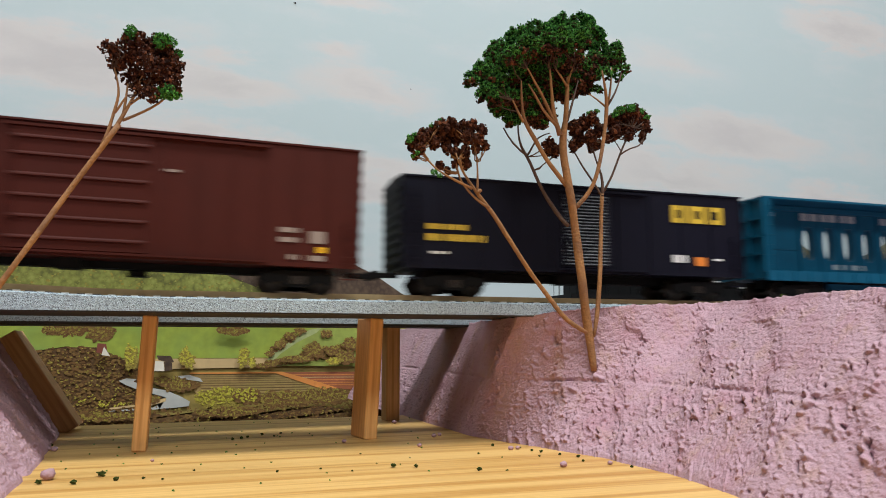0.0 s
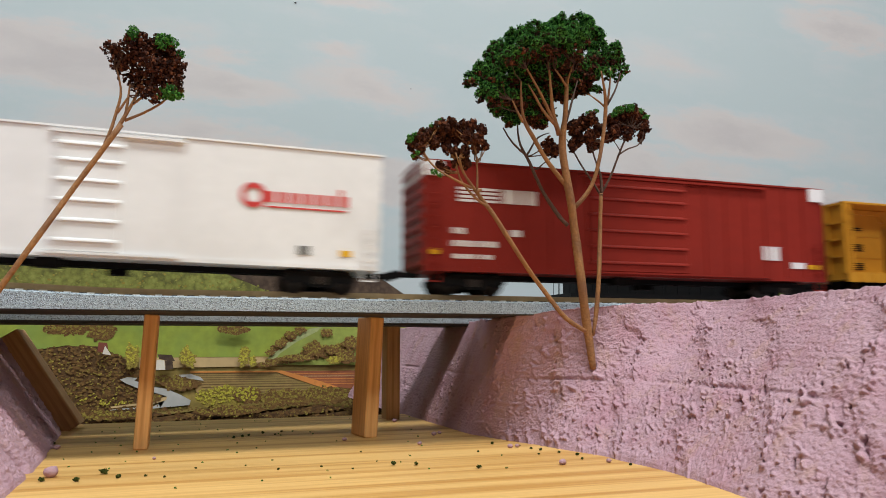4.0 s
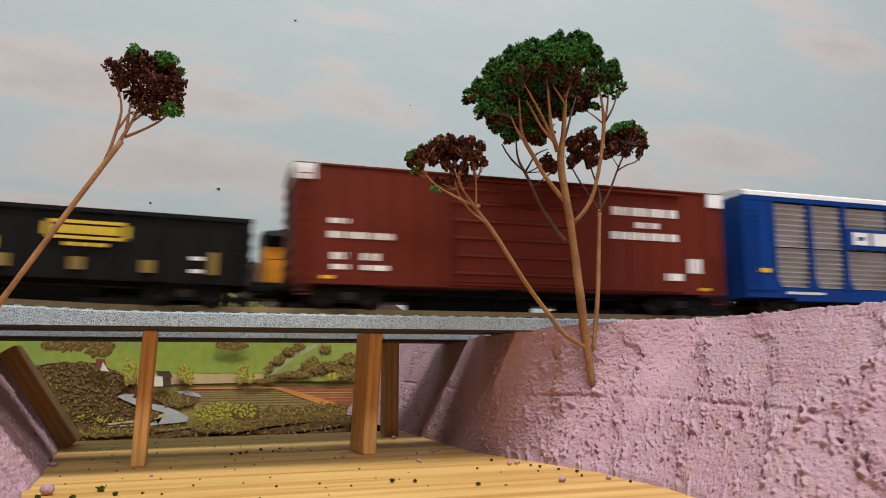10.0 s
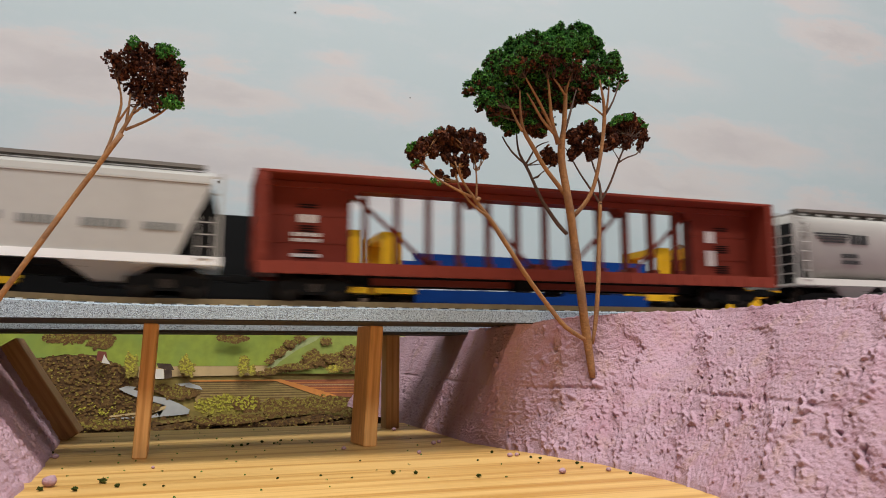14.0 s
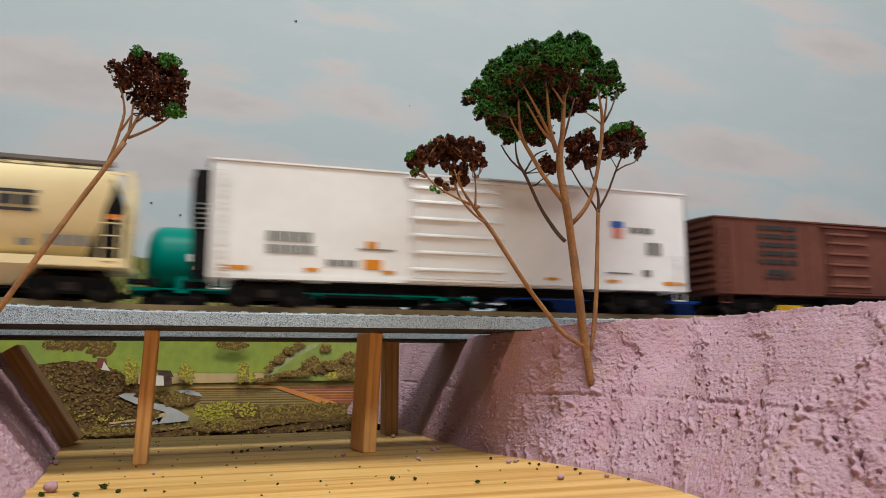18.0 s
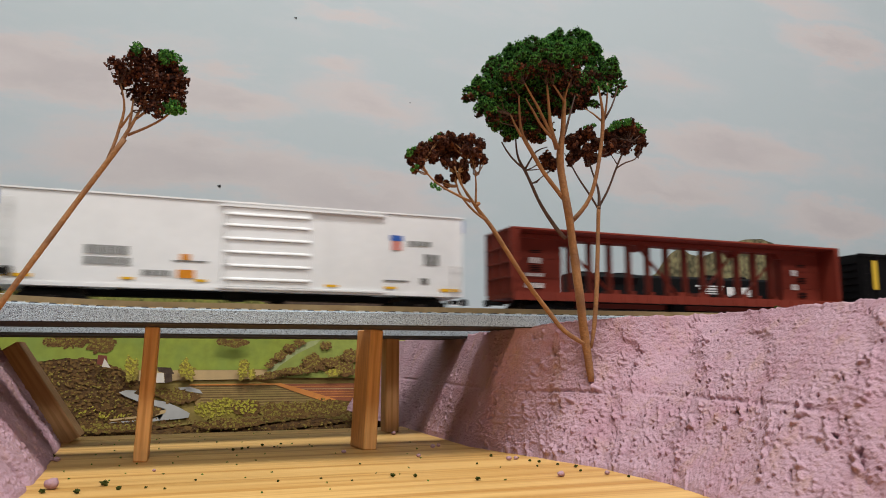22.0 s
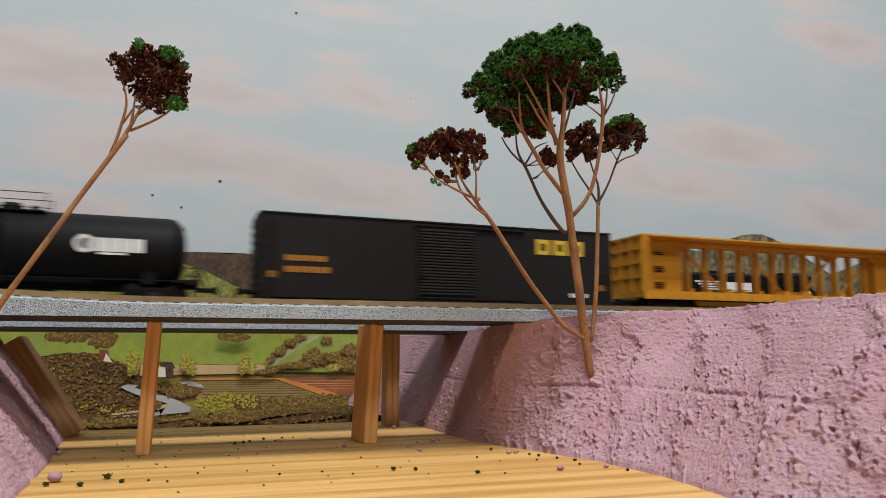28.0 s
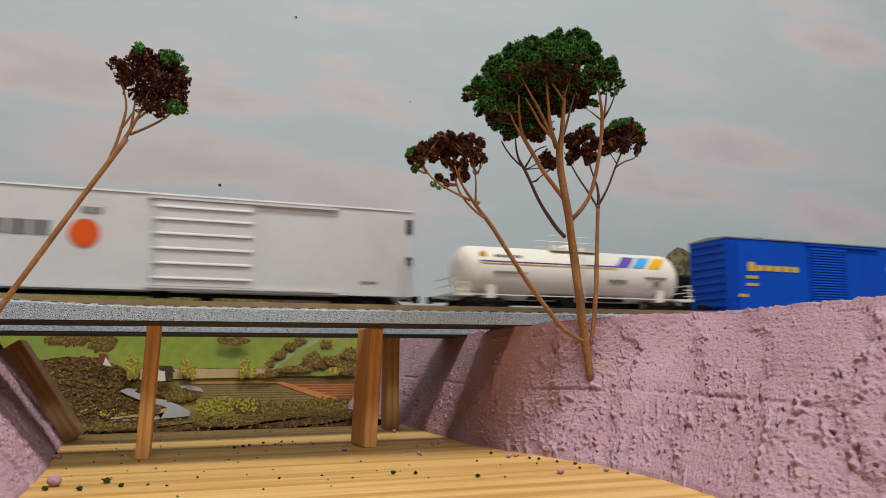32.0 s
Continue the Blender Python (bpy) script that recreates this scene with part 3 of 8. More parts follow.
for i, (cx, cz, w, h) in enumerate(((0.0615, 0.0450, 0.010, 0.006), (0.054, 0.0382, 0.009, 0.005), (0.090, 0.0345, 0.030, 0.010), (0.060, 0.0285, 0.03, 0.005), (0.105, 0.037, 0.016, 0.010), (0.0655, 0.0485, 0.010, 0.007), (0.0725, 0.0525, 0.010, 0.006), (0.0575, 0.0415, 0.010, 0.006), (0.050, 0.0345, 0.008, 0.005), (0.0935, 0.0505, 0.012, 0.006), (0.0845, 0.0365, 0.022, 0.014), (0.0985, 0.0365, 0.012, 0.008), (0.115, 0.042, 0.018, 0.012), (0.072, 0.0305, 0.03, 0.006), (0.110, 0.031, 0.018, 0.011), (0.022, 0.0520, 0.028, 0.007), (0.045, 0.0255, 0.02, 0.004))):
    bushy("hedge", cx, cz, w, h, 20 + i, None, None, 0.0007)
bushy("hedge", 0.100, 0.0285, 0.014, 0.006, 36, DAB_TREE, DAB_BUSH, 0.0006)
for i, (cx, cz, w, h) in enumerate(((-0.050, 0.0335, 0.010, 0.020), (-0.0125, 0.0315, 0.009, 0.018), (-0.0085, 0.0290, 0.007, 0.013), (0.0300, 0.0315, 0.009, 0.018), (0.0365, 0.028, 0.006, 0.010))):
    bushy("printed_tree", cx, cz, w, h, 40 + i, DAB_TREE, DAB_BUSH, 0.0007)
printed("house", sp([(-0.0345, 0.0225), (-0.0265, 0.0225), (-0.0275, 0.0295), (-0.0345, 0.0300)]), HOUSE_WHITE)
printed("house_roof", sp([(-0.0310, 0.0305), (-0.0225, 0.0285), (-0.0200, 0.0290), (-0.0225, 0.0335), (-0.0325, 0.0340)]), HILL_BROWN)
printed("house_roof", sp([(-0.0262, 0.0222), (-0.0210, 0.0232), (-0.0215, 0.0285), (-0.0272, 0.0295)]), HILL_BROWN)
printed("barn", sp([(-0.0735, 0.0365), (-0.0655, 0.0345), (-0.0672, 0.0425), (-0.0730, 0.0430)]), HOUSE_RED)
printed("barn_wall", sp([(-0.0700, 0.0345), (-0.0640, 0.0335), (-0.0685, 0.0405)]), HOUSE_WHITE)
printed("near_bush", sp(ridge(-0.9, 0.16, -0.11, lambda x: -0.008 + 0.002 * math.sin(x * 90), rough=0.002, seed=9, n=500)), WOODS)
dabs("near_bush", DAB_WOODS, 900, 0.0010, 81, lambda x, z: z < -0.004 + 0.004 * noise.noise((x * 90, 3, 5)), -0.09, 0.125, -0.022, 0.004)
bushy("near_bush", 0.090, 0.0010, 0.075, 0.015, 41)
bushy("near_bush", 0.058, -0.0005, 0.050, 0.014, 42)
bushy("near_bush", 0.012, 0.0018, 0.040, 0.017, 43, DAB_TREE, DAB_BUSH, 0.0007)
bushy("near_bush", 0.034, 0.0025, 0.028, 0.014, 44, DAB_WOODS, DAB_BUSH, 0.0007)
bushy("near_bush", -0.065, -0.0095, 0.05, 0.007, 47, None, DAB_TREE)
bushy("near_bush", 0.020, -0.0085, 0.06, 0.008, 49)
dabs("near_bush", DAB_TREE, 260, 0.0006, 83, lambda x, z: noise.noise((x * 250, z * 290, 8)) > 0.15, -0.09, 0.125, -0.022, -0.005)
# scrub on the hills above the bridge
dabs("hill_scrub", DAB_HILL, 900, 0.0007, 84, lambda x, z: z < 0.124 - 0.055 * max(0, (x + 0.085) / 0.16) ** 1.5 + 0.004 * hump(x, -0.12, 0.04), -0.14, 0.075, 0.058, 0.13)
dabs("hill_scrub", DAB_TREE, 300, 0.0008, 85, lambda x, z: z < 0.121 - 0.055 * max(0, (x + 0.085) / 0.16) ** 1.5 and noise.noise((x * 130, z * 170, 2)) > 0.1, -0.14, 0.075, 0.058, 0.125)

# ---- pink foam banks ----


def clamp01(v):
    return 0.0 if v < 0 else 1.0 if v > 1 else v


def torn_relief(a, b, z, v, seed, rough, grove):
    """How far the hacked foam stands proud (metres) at a along its foot, b up its slope and z over the board."""
    q = Vector((a, b, seed))
    lean = a - 0.50 * b + 0.0016 * noise.noise((a * 90, b * 110, seed + 3))
    # broad facets left by the knife, each ending in a ragged scarp
    wob = 0.012 * noise.noise((b * 45, seed, a * 14)) + 0.0045 * noise.noise((b * 190, seed, a * 70))
    f = (lean + wob) * 27.0
    f -= math.floor(f)
    d = 0.0020 * (f - 0.5) if f < 0.78 else 0.0020 * (0.28 - (f - 0.78) * 3.54)
    scarp = math.exp(-((f - 0.88) / 0.15) ** 2)
    d += 0.0010 * noise.noise((a * 42, b * 42, seed))
    patch = noise.noise((a * 36 + 4, b * 40, seed)) + 0.4 * noise.noise((a * 110, b * 120, seed + 8))
    low = math.exp(-((v - 0.30) / 0.34) ** 2)
    tear = clamp01(0.35 + 0.9 * patch + 0.55 * low + 0.45 * scarp)
    # leaning gouges where the knife tore the foam, wide and narrow
    g = noise.noise((lean * 360, b * 190, seed + 1)) + 0.55 * noise.noise((lean * 900, b * 520, seed + 2))
    d -= 0.0022 * clamp01((g - 0.72 + 0.28 * tear) * 2.6) * (0.5 + 0.5 * tear)
    n = noise.noise((lean * 800, b * 420, seed + 11)) + 0.4 * noise.noise((lean * 1700, b * 1100, seed + 12))
    d -= 0.0005 * clamp01((n - 0.58 + 0.22 * tear) * 3)
    # curds: loose rounded crumbs that cling to the torn parts
    if tear > 0.35:
        k = clamp01((tear - 0.35) * 1.8)
        near = noise.voronoi((lean * 420, b * 380, seed), distance_metric="DISTANCE", exponent=2.5)[0][0]
        d += 0.0018 * k * max(0.0, 0.50 - near) * clamp01(0.2 + 1.6 * noise.noise((a * 190, b * 190, seed + 5)))
        flake = noise.noise((lean * 290, b * 125, seed + 6)) + 0.6 * noise.noise((lean * 620, b * 480, seed))
        d += 0.0019 * k * clamp01((flake - 0.22) * 2.2)
    d *= rough if not grove or a < grove else 2.2 * rough
    # fine pores, crumbly grain and the saw's faint level lines
    d += 0.00034 * noise.noise(q * 620) + 0.00034 * noise.noise(q * 1250) + 0.00016 * noise.noise((a * 45, seed, z * 900))
    # the seam between two sheets halfway up
    sz = 0.0275 + 0.0006 * noise.noise((a * 60, seed, 0)) + 0.0004 * noise.noise((a * 420, seed, 1))
    d -= rough * 0.0016 * math.exp(-((z - sz) / 0.0008) ** 2) * clamp01(0.45 + 1.6 * noise.noise((a * 34, seed, 7)) + 0.6 * noise.noise((a * 260, seed, 2)))
    if grove:
        d -= 0.0075 * math.exp(-((a - grove - 0.003 * noise.noise((b * 60, 1, seed))) / 0.0034) ** 2)
    return d


def foam_bank(name, table, out_x, label, seed, fine, rough=1.0, grove=0.0):
    """A hacked block of insulation foam. Rows of the table: u, base x, base y, top x, top y, top z, y of the far edge."""
    us = list(np.linspace(0, 0.30, 40)[:-1]) + list(np.linspace(0.30, 0.72, fine)[:-1]) + list(np.linspace(0.72, 1.0, 260))
    nu, nv, nt = len(us) - 1, 270, 14
    verts, faces = [], []
    side = 1 if out_x > 0 else -1
    a, last = 0.0, None
    for i in range(nu + 1):
        u = float(us[i])
        bx, by, tx, ty, tz, fy = lerp_row(table, u)
        if last:
            a += math.hypot(bx - last[0], by - last[1])
        last = (bx, by)
        slope = math.sqrt((tx - bx) ** 2 + (ty - by) ** 2 + tz * tz)
        for j in range(nv + 1):
            v = j / nv
            x, y, z = bx + (tx - bx) * v, by + (ty - by) * v, tz * v
            q = Vector((x, y, z))
            edge = clamp01((1 - v) * 14)
            d = torn_relief(a, slope * v, z, v, seed, rough, grove) * (0.35 + 0.65 * edge) * clamp01(0.35 + v * 12) * (0.45 if u > 0.715 and not grove else 1.0)
            zz = max(0.0004, z + d * 0.35) if v > 0.02 else -0.0010
            if v > 0.985:
                zz = tz + 0.0009 * noise.noise(q * 230) + 0.0006 * noise.noise(q * 600) - 0.0022 * clamp01((noise.noise((a * 95, seed, 2)) - 0.36) * 4) + 0.0016 * clamp01((noise.noise((a * 140, seed, 9)) - 0.40) * 5)
            verts.append((x - side * d * 0.9, y - d * 0.5 + 0.0004 * noise.noise(q * 400) * edge, zz))
        for j in range(1, nt + 1):
            k = (j / nt) ** 3
            x, y = tx + (out_x - tx) * k, ty + (fy - ty) * min(1.0, k * 3)
            verts.append((x, y, tz + 0.0003 * noise.noise((x * 150, y * 150, seed)) * (1 if k < 0.2 else 0)))
        verts.append((out_x, fy, -0.1176))
    w = nv + nt + 2
    for i in range(nu):
        for j in range(w - 1):
            k = i * w + j
            q = (k, k + 1, k + w + 1, k + w)
            faces.append(q if out_x < 0 else q[::-1])
    ob = raw(name, verts, faces, FOAM, smooth=True)
    return tagged(ob, label=label, category="foam bank", kind="structure")


RIGHT = [(0.0, 0.175, -0.15, 0.212, -0.15, 0.0612, -0.15), (0.35, 0.146, 0.182, 0.206, 0.18, 0.0612, 0.18), (0.42, 0.150, 0.211, 0.2111, 0.2208, 0.0612, 0.217), (0.47, 0.149, 0.231, 0.2148, 0.250, 0.0612, 0.243), (0.52, 0.1455, 0.258, 0.2185, 0.279, 0.0612, 0.27), (0.60, 0.1365, 0.291, 0.174, 0.2865, 0.0597, 0.283),
         (0.66, 0.1275, 0.318, 0.142, 0.2905, 0.0567, 0.2895), (0.70, 0.1215, 0.337, 0.131, 0.30, 0.0550, 0.30), (0.87, 0.1165, 0.43, 0.14, 0.41, 0.0535, 0.41), (1.0, 0.112, 0.60, 0.15, 0.617, 0.0535, 0.617)]
LEFT = [(0.0, -0.075, -0.15, -0.118, -0.15, 0.058, -0.15), (0.35, -0.050, 0.20, -0.104, 0.20, 0.058, 0.20), (0.55, -0.0515, 0.27, -0.100, 0.275, 0.058, 0.275), (0.62, -0.0535, 0.305, -0.094, 0.295, 0.0550, 0.295),
        (0.78, -0.0625, 0.398, -0.096, 0.398, 0.0535, 0.398), (0.83, -0.082, 0.418, -0.118, 0.425, 0.0535, 0.425), (1.0, -0.16, 0.60, -0.20, 0.617, 0.0535, 0.617)]
foam_bank("foam_bank", RIGHT, LONG, "hacked pink insulation foam bank with pits and crumbs", 1.0, 860)
foam_bank("foam_bank", LEFT, -LONG, "hacked pink insulation foam slope beside the board", 6.0, 420, 0.22, 0.4300)

# ---- decks, ties and rails ----


def front_line(s):
    return s, 0.3205


def rear_line(s):
    """The rear track: it runs a little aslant past the gorge and swings parallel to the other far off."""
    reach = 1.5 if s > 0 else 0.55
    return s, 0.3970 + 0.06 * reach * math.tanh(s / reach)


def rise(line, s):
    """The front track climbs a few millimetres onto the foam beyond the gorge."""
    d = max(0.0, -0.022 - s)
    return 0.0025 * (1 - math.exp(-d * d / 0.0025)) if line is front_line else 0.0


def on_line(line, s, z=0.0, half=0.004):
    """The pose of a thing on a track whose middle is at s and whose wheels are half away from it on both sides."""
    (xa, ya), (xb, yb) = line(s - half), line(s + half)
    za, zb = rise(line, s - half), rise(line, s + half)
    tilt = math.degrees(math.atan2(za - zb, 2 * half))
    return pose((xa + xb) / 2, (ya + yb) / 2, z + (za + zb) / 2, 0, tilt, math.degrees(math.atan2(yb - ya, xb - xa)))


def sweep(line, outline, stations):
    """A closed (offset, z) outline carried along a track."""
    verts, faces, n = [], [], len(outline)
    for s in stations:
        m, up = on_line(line, s), rise(line, s)
        flat = Matrix.Translation((0, 0, -up)) @ m
        verts += [tuple((m if z > DECK_BOTTOM + 0.003 else flat) @ Vector((0, o, z))) for o, z in outline]
    for i in range(len(stations) - 1):
        for j in range(n):
            a, b = i * n + j, i * n + (j + 1) % n
            faces.append((a, a + n, b + n, b))
    faces += [tuple(range(n)), tuple(range(len(verts) - n, len(verts)))[::-1]]
    return verts, faces


STATIONS = [-LONG + 0.3 * i for i in range(16)] + [-1.8 + 0.02 * i for i in range(1, 180)] + [1.8 + 0.3 * i for i in range(17)]


def deck(line, label, drop=0.0):
    """Grey ballast roadbed on a dark strip, from end to end of the layout."""
    ob = tagged(new("track_deck"), label=label, category="railway track", group="tracks", kind="structure")
    w = 0.0255
    low = DECK_BOTTOM - drop
    z0 = low + 0.0005 + max(0.0, drop) * 0.5
    raw("roadbed", *sweep(line, [(-w, z0), (w, z0), (w, DECK_TOP - 0.0006), (w - 0.0008, DECK_TOP), (-w + 0.0008, DECK_TOP), (-w, DECK_TOP - 0.0006)], STATIONS), BALLAST, ob, label="grey speckled ballast roadbed")
    raw("deck_strip", *sweep(line, [(-w + 0.0006, low), (w - 0.0006, low), (w - 0.0006, z0), (-w + 0.0006, z0)], STATIONS), EDGE_BLACK, ob, label="dark bottom strip")
    for s in (-1, 1):
        y = s * 0.00875
        raw("rail", *sweep(line, [(y - 0.0013, 0.0614), (y + 0.0013, 0.0614), (y + 0.0004, 0.0619), (y + 0.0005, RAIL_TOP), (y - 0.0005, RAIL_TOP), (y - 0.0004, 0.0619)], STATIONS), RAIL, ob, label="brown steel rail")
    return ob


front_deck = deck(front_line, "straight model track on grey ballast bridge deck", -PLATE_UP)
rear_deck = deck(rear_line, "second model track on grey ballast deck behind", 0.0016)


def stick(name, x, y, w, d, mat, label, h=DECK_BOTTOM, m=None):
    ob = mesh_ob(name, boxes((-w / 2, w / 2, -d / 2, d / 2, 0, h), bevel=0.0004), mat)
    ob.matrix_world = m or pose(x, y, 0)
    return tagged(ob, label=label, category="bridge pier", group="bridge piers")


stick("bridge_pier", 0, 0, 0.0056, 0.012, BASSWOOD, "slim light brown wooden stick holding the bridge", h=DECK_BOTTOM + PLATE_UP, m=pose(-0.0230, 0.336, 0, 0, 2.0, 0))
stick("bridge_pier", 0, 0, 0.0064, 0.0180, BASSWOOD, "flat light brown wooden stick holding the bridge", h=DECK_BOTTOM + PLATE_UP, m=pose(0.0729, 0.3475, 0, 0, 3.0, 9))
stick("bridge_pier", 0.1028, 0.417, 0.0078, 0.012, DARKWOOD, "brown wooden stick under the rear deck")

# ---- the leaning stick and the plants ----
lean_a, lean_b = Vector((-0.0625, 0.418, 0.0035)), Vector((-0.0950, 0.4225, 0.0525))
lean = (lean_b - lean_a)
turn = math.degrees(math.atan2(lean.x, lean.z))
stick("leaning_stick", 0, 0, 0.0095, 0.016, DARKWOOD, "dark brown wooden stick leaning on the foam slope", lean.length - 0.003, pose(*lean_a, 0, turn, 0) @ pose(0, 0, -0.0035))


def limb(nodes, radii, depth, seed, ref=0.281):
    """A bent, tapered stem through (x, z) nodes in millimetres as seen at depth ref, with a slight wander in depth."""
    rnd = random.Random(seed)
    pts, rr = [], []
    for i in range(len(nodes) - 1):
        (xa, za), (xb, zb) = nodes[i], nodes[i + 1]
        n = max(2, int(math.hypot(xb - xa, zb - za) / 3))
        for k in range(n):
            f = k / n
            pts.append(Vector((xa + (xb - xa) * f, 0, za + (zb - za) * f)) * 0.001)
            rr.append((radii[i] + (radii[i + 1] - radii[i]) * f) * 0.001)
    pts.append(Vector((nodes[-1][0], 0, nodes[-1][1])) * 0.001)
    rr.append(radii[-1] * 0.001)
    for _ in range(2):
        pts = [pts[0]] + [(a + b * 2 + c) / 4 for a, b, c in zip(pts, pts[1:], pts[2:])] + [pts[-1]]
    ph = rnd.random() * 6
    length = len(pts)
    verts, faces, seg = [], [], 9
    for i, p in enumerate(pts):
        d = (pts[min(i + 1, length - 1)] - pts[max(i - 1, 0)]).normalized()
        side = d.cross(Vector((0, 1, 0))).normalized()
        y = depth[0] + (depth[1] - depth[0]) * i / max(1, length - 1) + 0.0006 * math.sin(i * 0.5 + ph)
        k = y / ref
        c = Vector((p.x * k, y, 0.044 + (p.z - 0.044) * k))
        for k in range(seg):
            a = 2 * math.pi * k / seg
            w = rr[i] * (1 + 0.14 * noise.noise((i * 0.35, k * 0.9, seed)))
            verts.append(tuple(c + side * (w * math.cos(a)) + Vector((0, 1, 0)) * (w * math.sin(a))))
    for i in range(length - 1):
        for k in range(seg):
            a, b = i * seg + k, i * seg + (k + 1) % seg
            faces.append((a, b, b + seg, a + seg))
    faces += [tuple(range(seg))[::-1], tuple(range(len(verts) - seg, len(verts)))]
    return verts, faces


def crumbs(centres, per, spread, size, seed, flat=0.7):
    """Many small crumpled flakes round the given centres: (x, y, z, radius)."""
    rnd = random.Random(seed)
    verts, faces = [], []
    for cx, cy, cz, r in centres:
        for _ in range(int(per * (r / spread) ** 2)):
            while True:
                o = Vector((rnd.uniform(-1, 1), rnd.uniform(-1, 1), rnd.uniform(-1, 1)))
                if 0.05 < o.length < 1:
                    break
            o = o.normalized() * (o.length ** 0.45) * r * rnd.choice((0.9, 1.0, 1.1, 1.25))
            o.z *= flat
            c = Vector((cx, cy, cz)) + o
            s = size * rnd.uniform(0.6, 1.4)
            n = Vector((rnd.gauss(0, 1), rnd.gauss(0, 1), rnd.gauss(0, 1))).normalized()
            t = n.orthogonal().normalized()
            b = n.cross(t)
            i = len(verts)
            verts += [tuple(c + t * s), tuple(c + b * s * 0.8 + n * s * 0.4), tuple(c - t * s * 0.9 + n * s * 0.1), tuple(c - b * s * 0.8 + n * s * 0.5), tuple(c + n * s * 0.9)]
            faces += [(i, i + 1, i + 4), (i + 1, i + 2, i + 4), (i + 2, i + 3, i + 4), (i + 3, i, i + 4)]
    return verts, faces


def stalks(heads, anchors, r, seed, parent, mat):
    """Crooked stalks from the nearest limb below each flower head up into it."""
    rnd = random.Random(seed)
    bm = bmesh.new()
    for x, y, z, rad in heads:
        h = Vector((x, y, z))
        a = min(anchors, key=lambda p: (p - h).length + (0.02 if p.z > z - 0.001 else 0.0))
        if (a - h).length > 0.022:
            continue
        last, n = a, 4
        for i in range(1, n + 1):
            k = i / n
            p = a.lerp(h, k) + Vector((rnd.uniform(-1, 1), rnd.uniform(-1, 1), rnd.uniform(-1, 0.3) - 0.8 * math.sin(k * math.pi))) * 0.0009 * (1 - 0.6 * k)
            rod(bm, last, p, r * (1.1 - 0.6 * (k - 1 / n)), r * (1.1 - 0.6 * k), 5)
            last = p
    return tagged(part("stalk_spray", bm, mat, parent, smooth=True), kind="stuff")


def clustered(heads):
    """Each flower head broken up into five smaller ones."""
    return [(x + dx * r, y + dy * r, z + dz * r, r * 0.55) for x, y, z, r in heads for dx, dy, dz in ((0.5, 0.3, 0.2), (-0.5, -0.4, 0.1), (0.1, 0.6, -0.5), (-0.1, -0.5, 0.55), (0.3, -0.3, -0.3))]


def at_depth(spots, y, spread, seed, ref=0.281):
    """Clump centres given as (x, z, radius) in millimetres at depth ref, set at depth y with a little scatter."""
    rnd = random.Random(seed)
    out = []
    for x, z, r in spots:
        d = y + rnd.uniform(-spread, spread)
        k = d / ref
        out.append((x * 0.001 * k, d, 0.044 + (z * 0.001 - 0.044) * k, r * 0.001 * k))
    return out


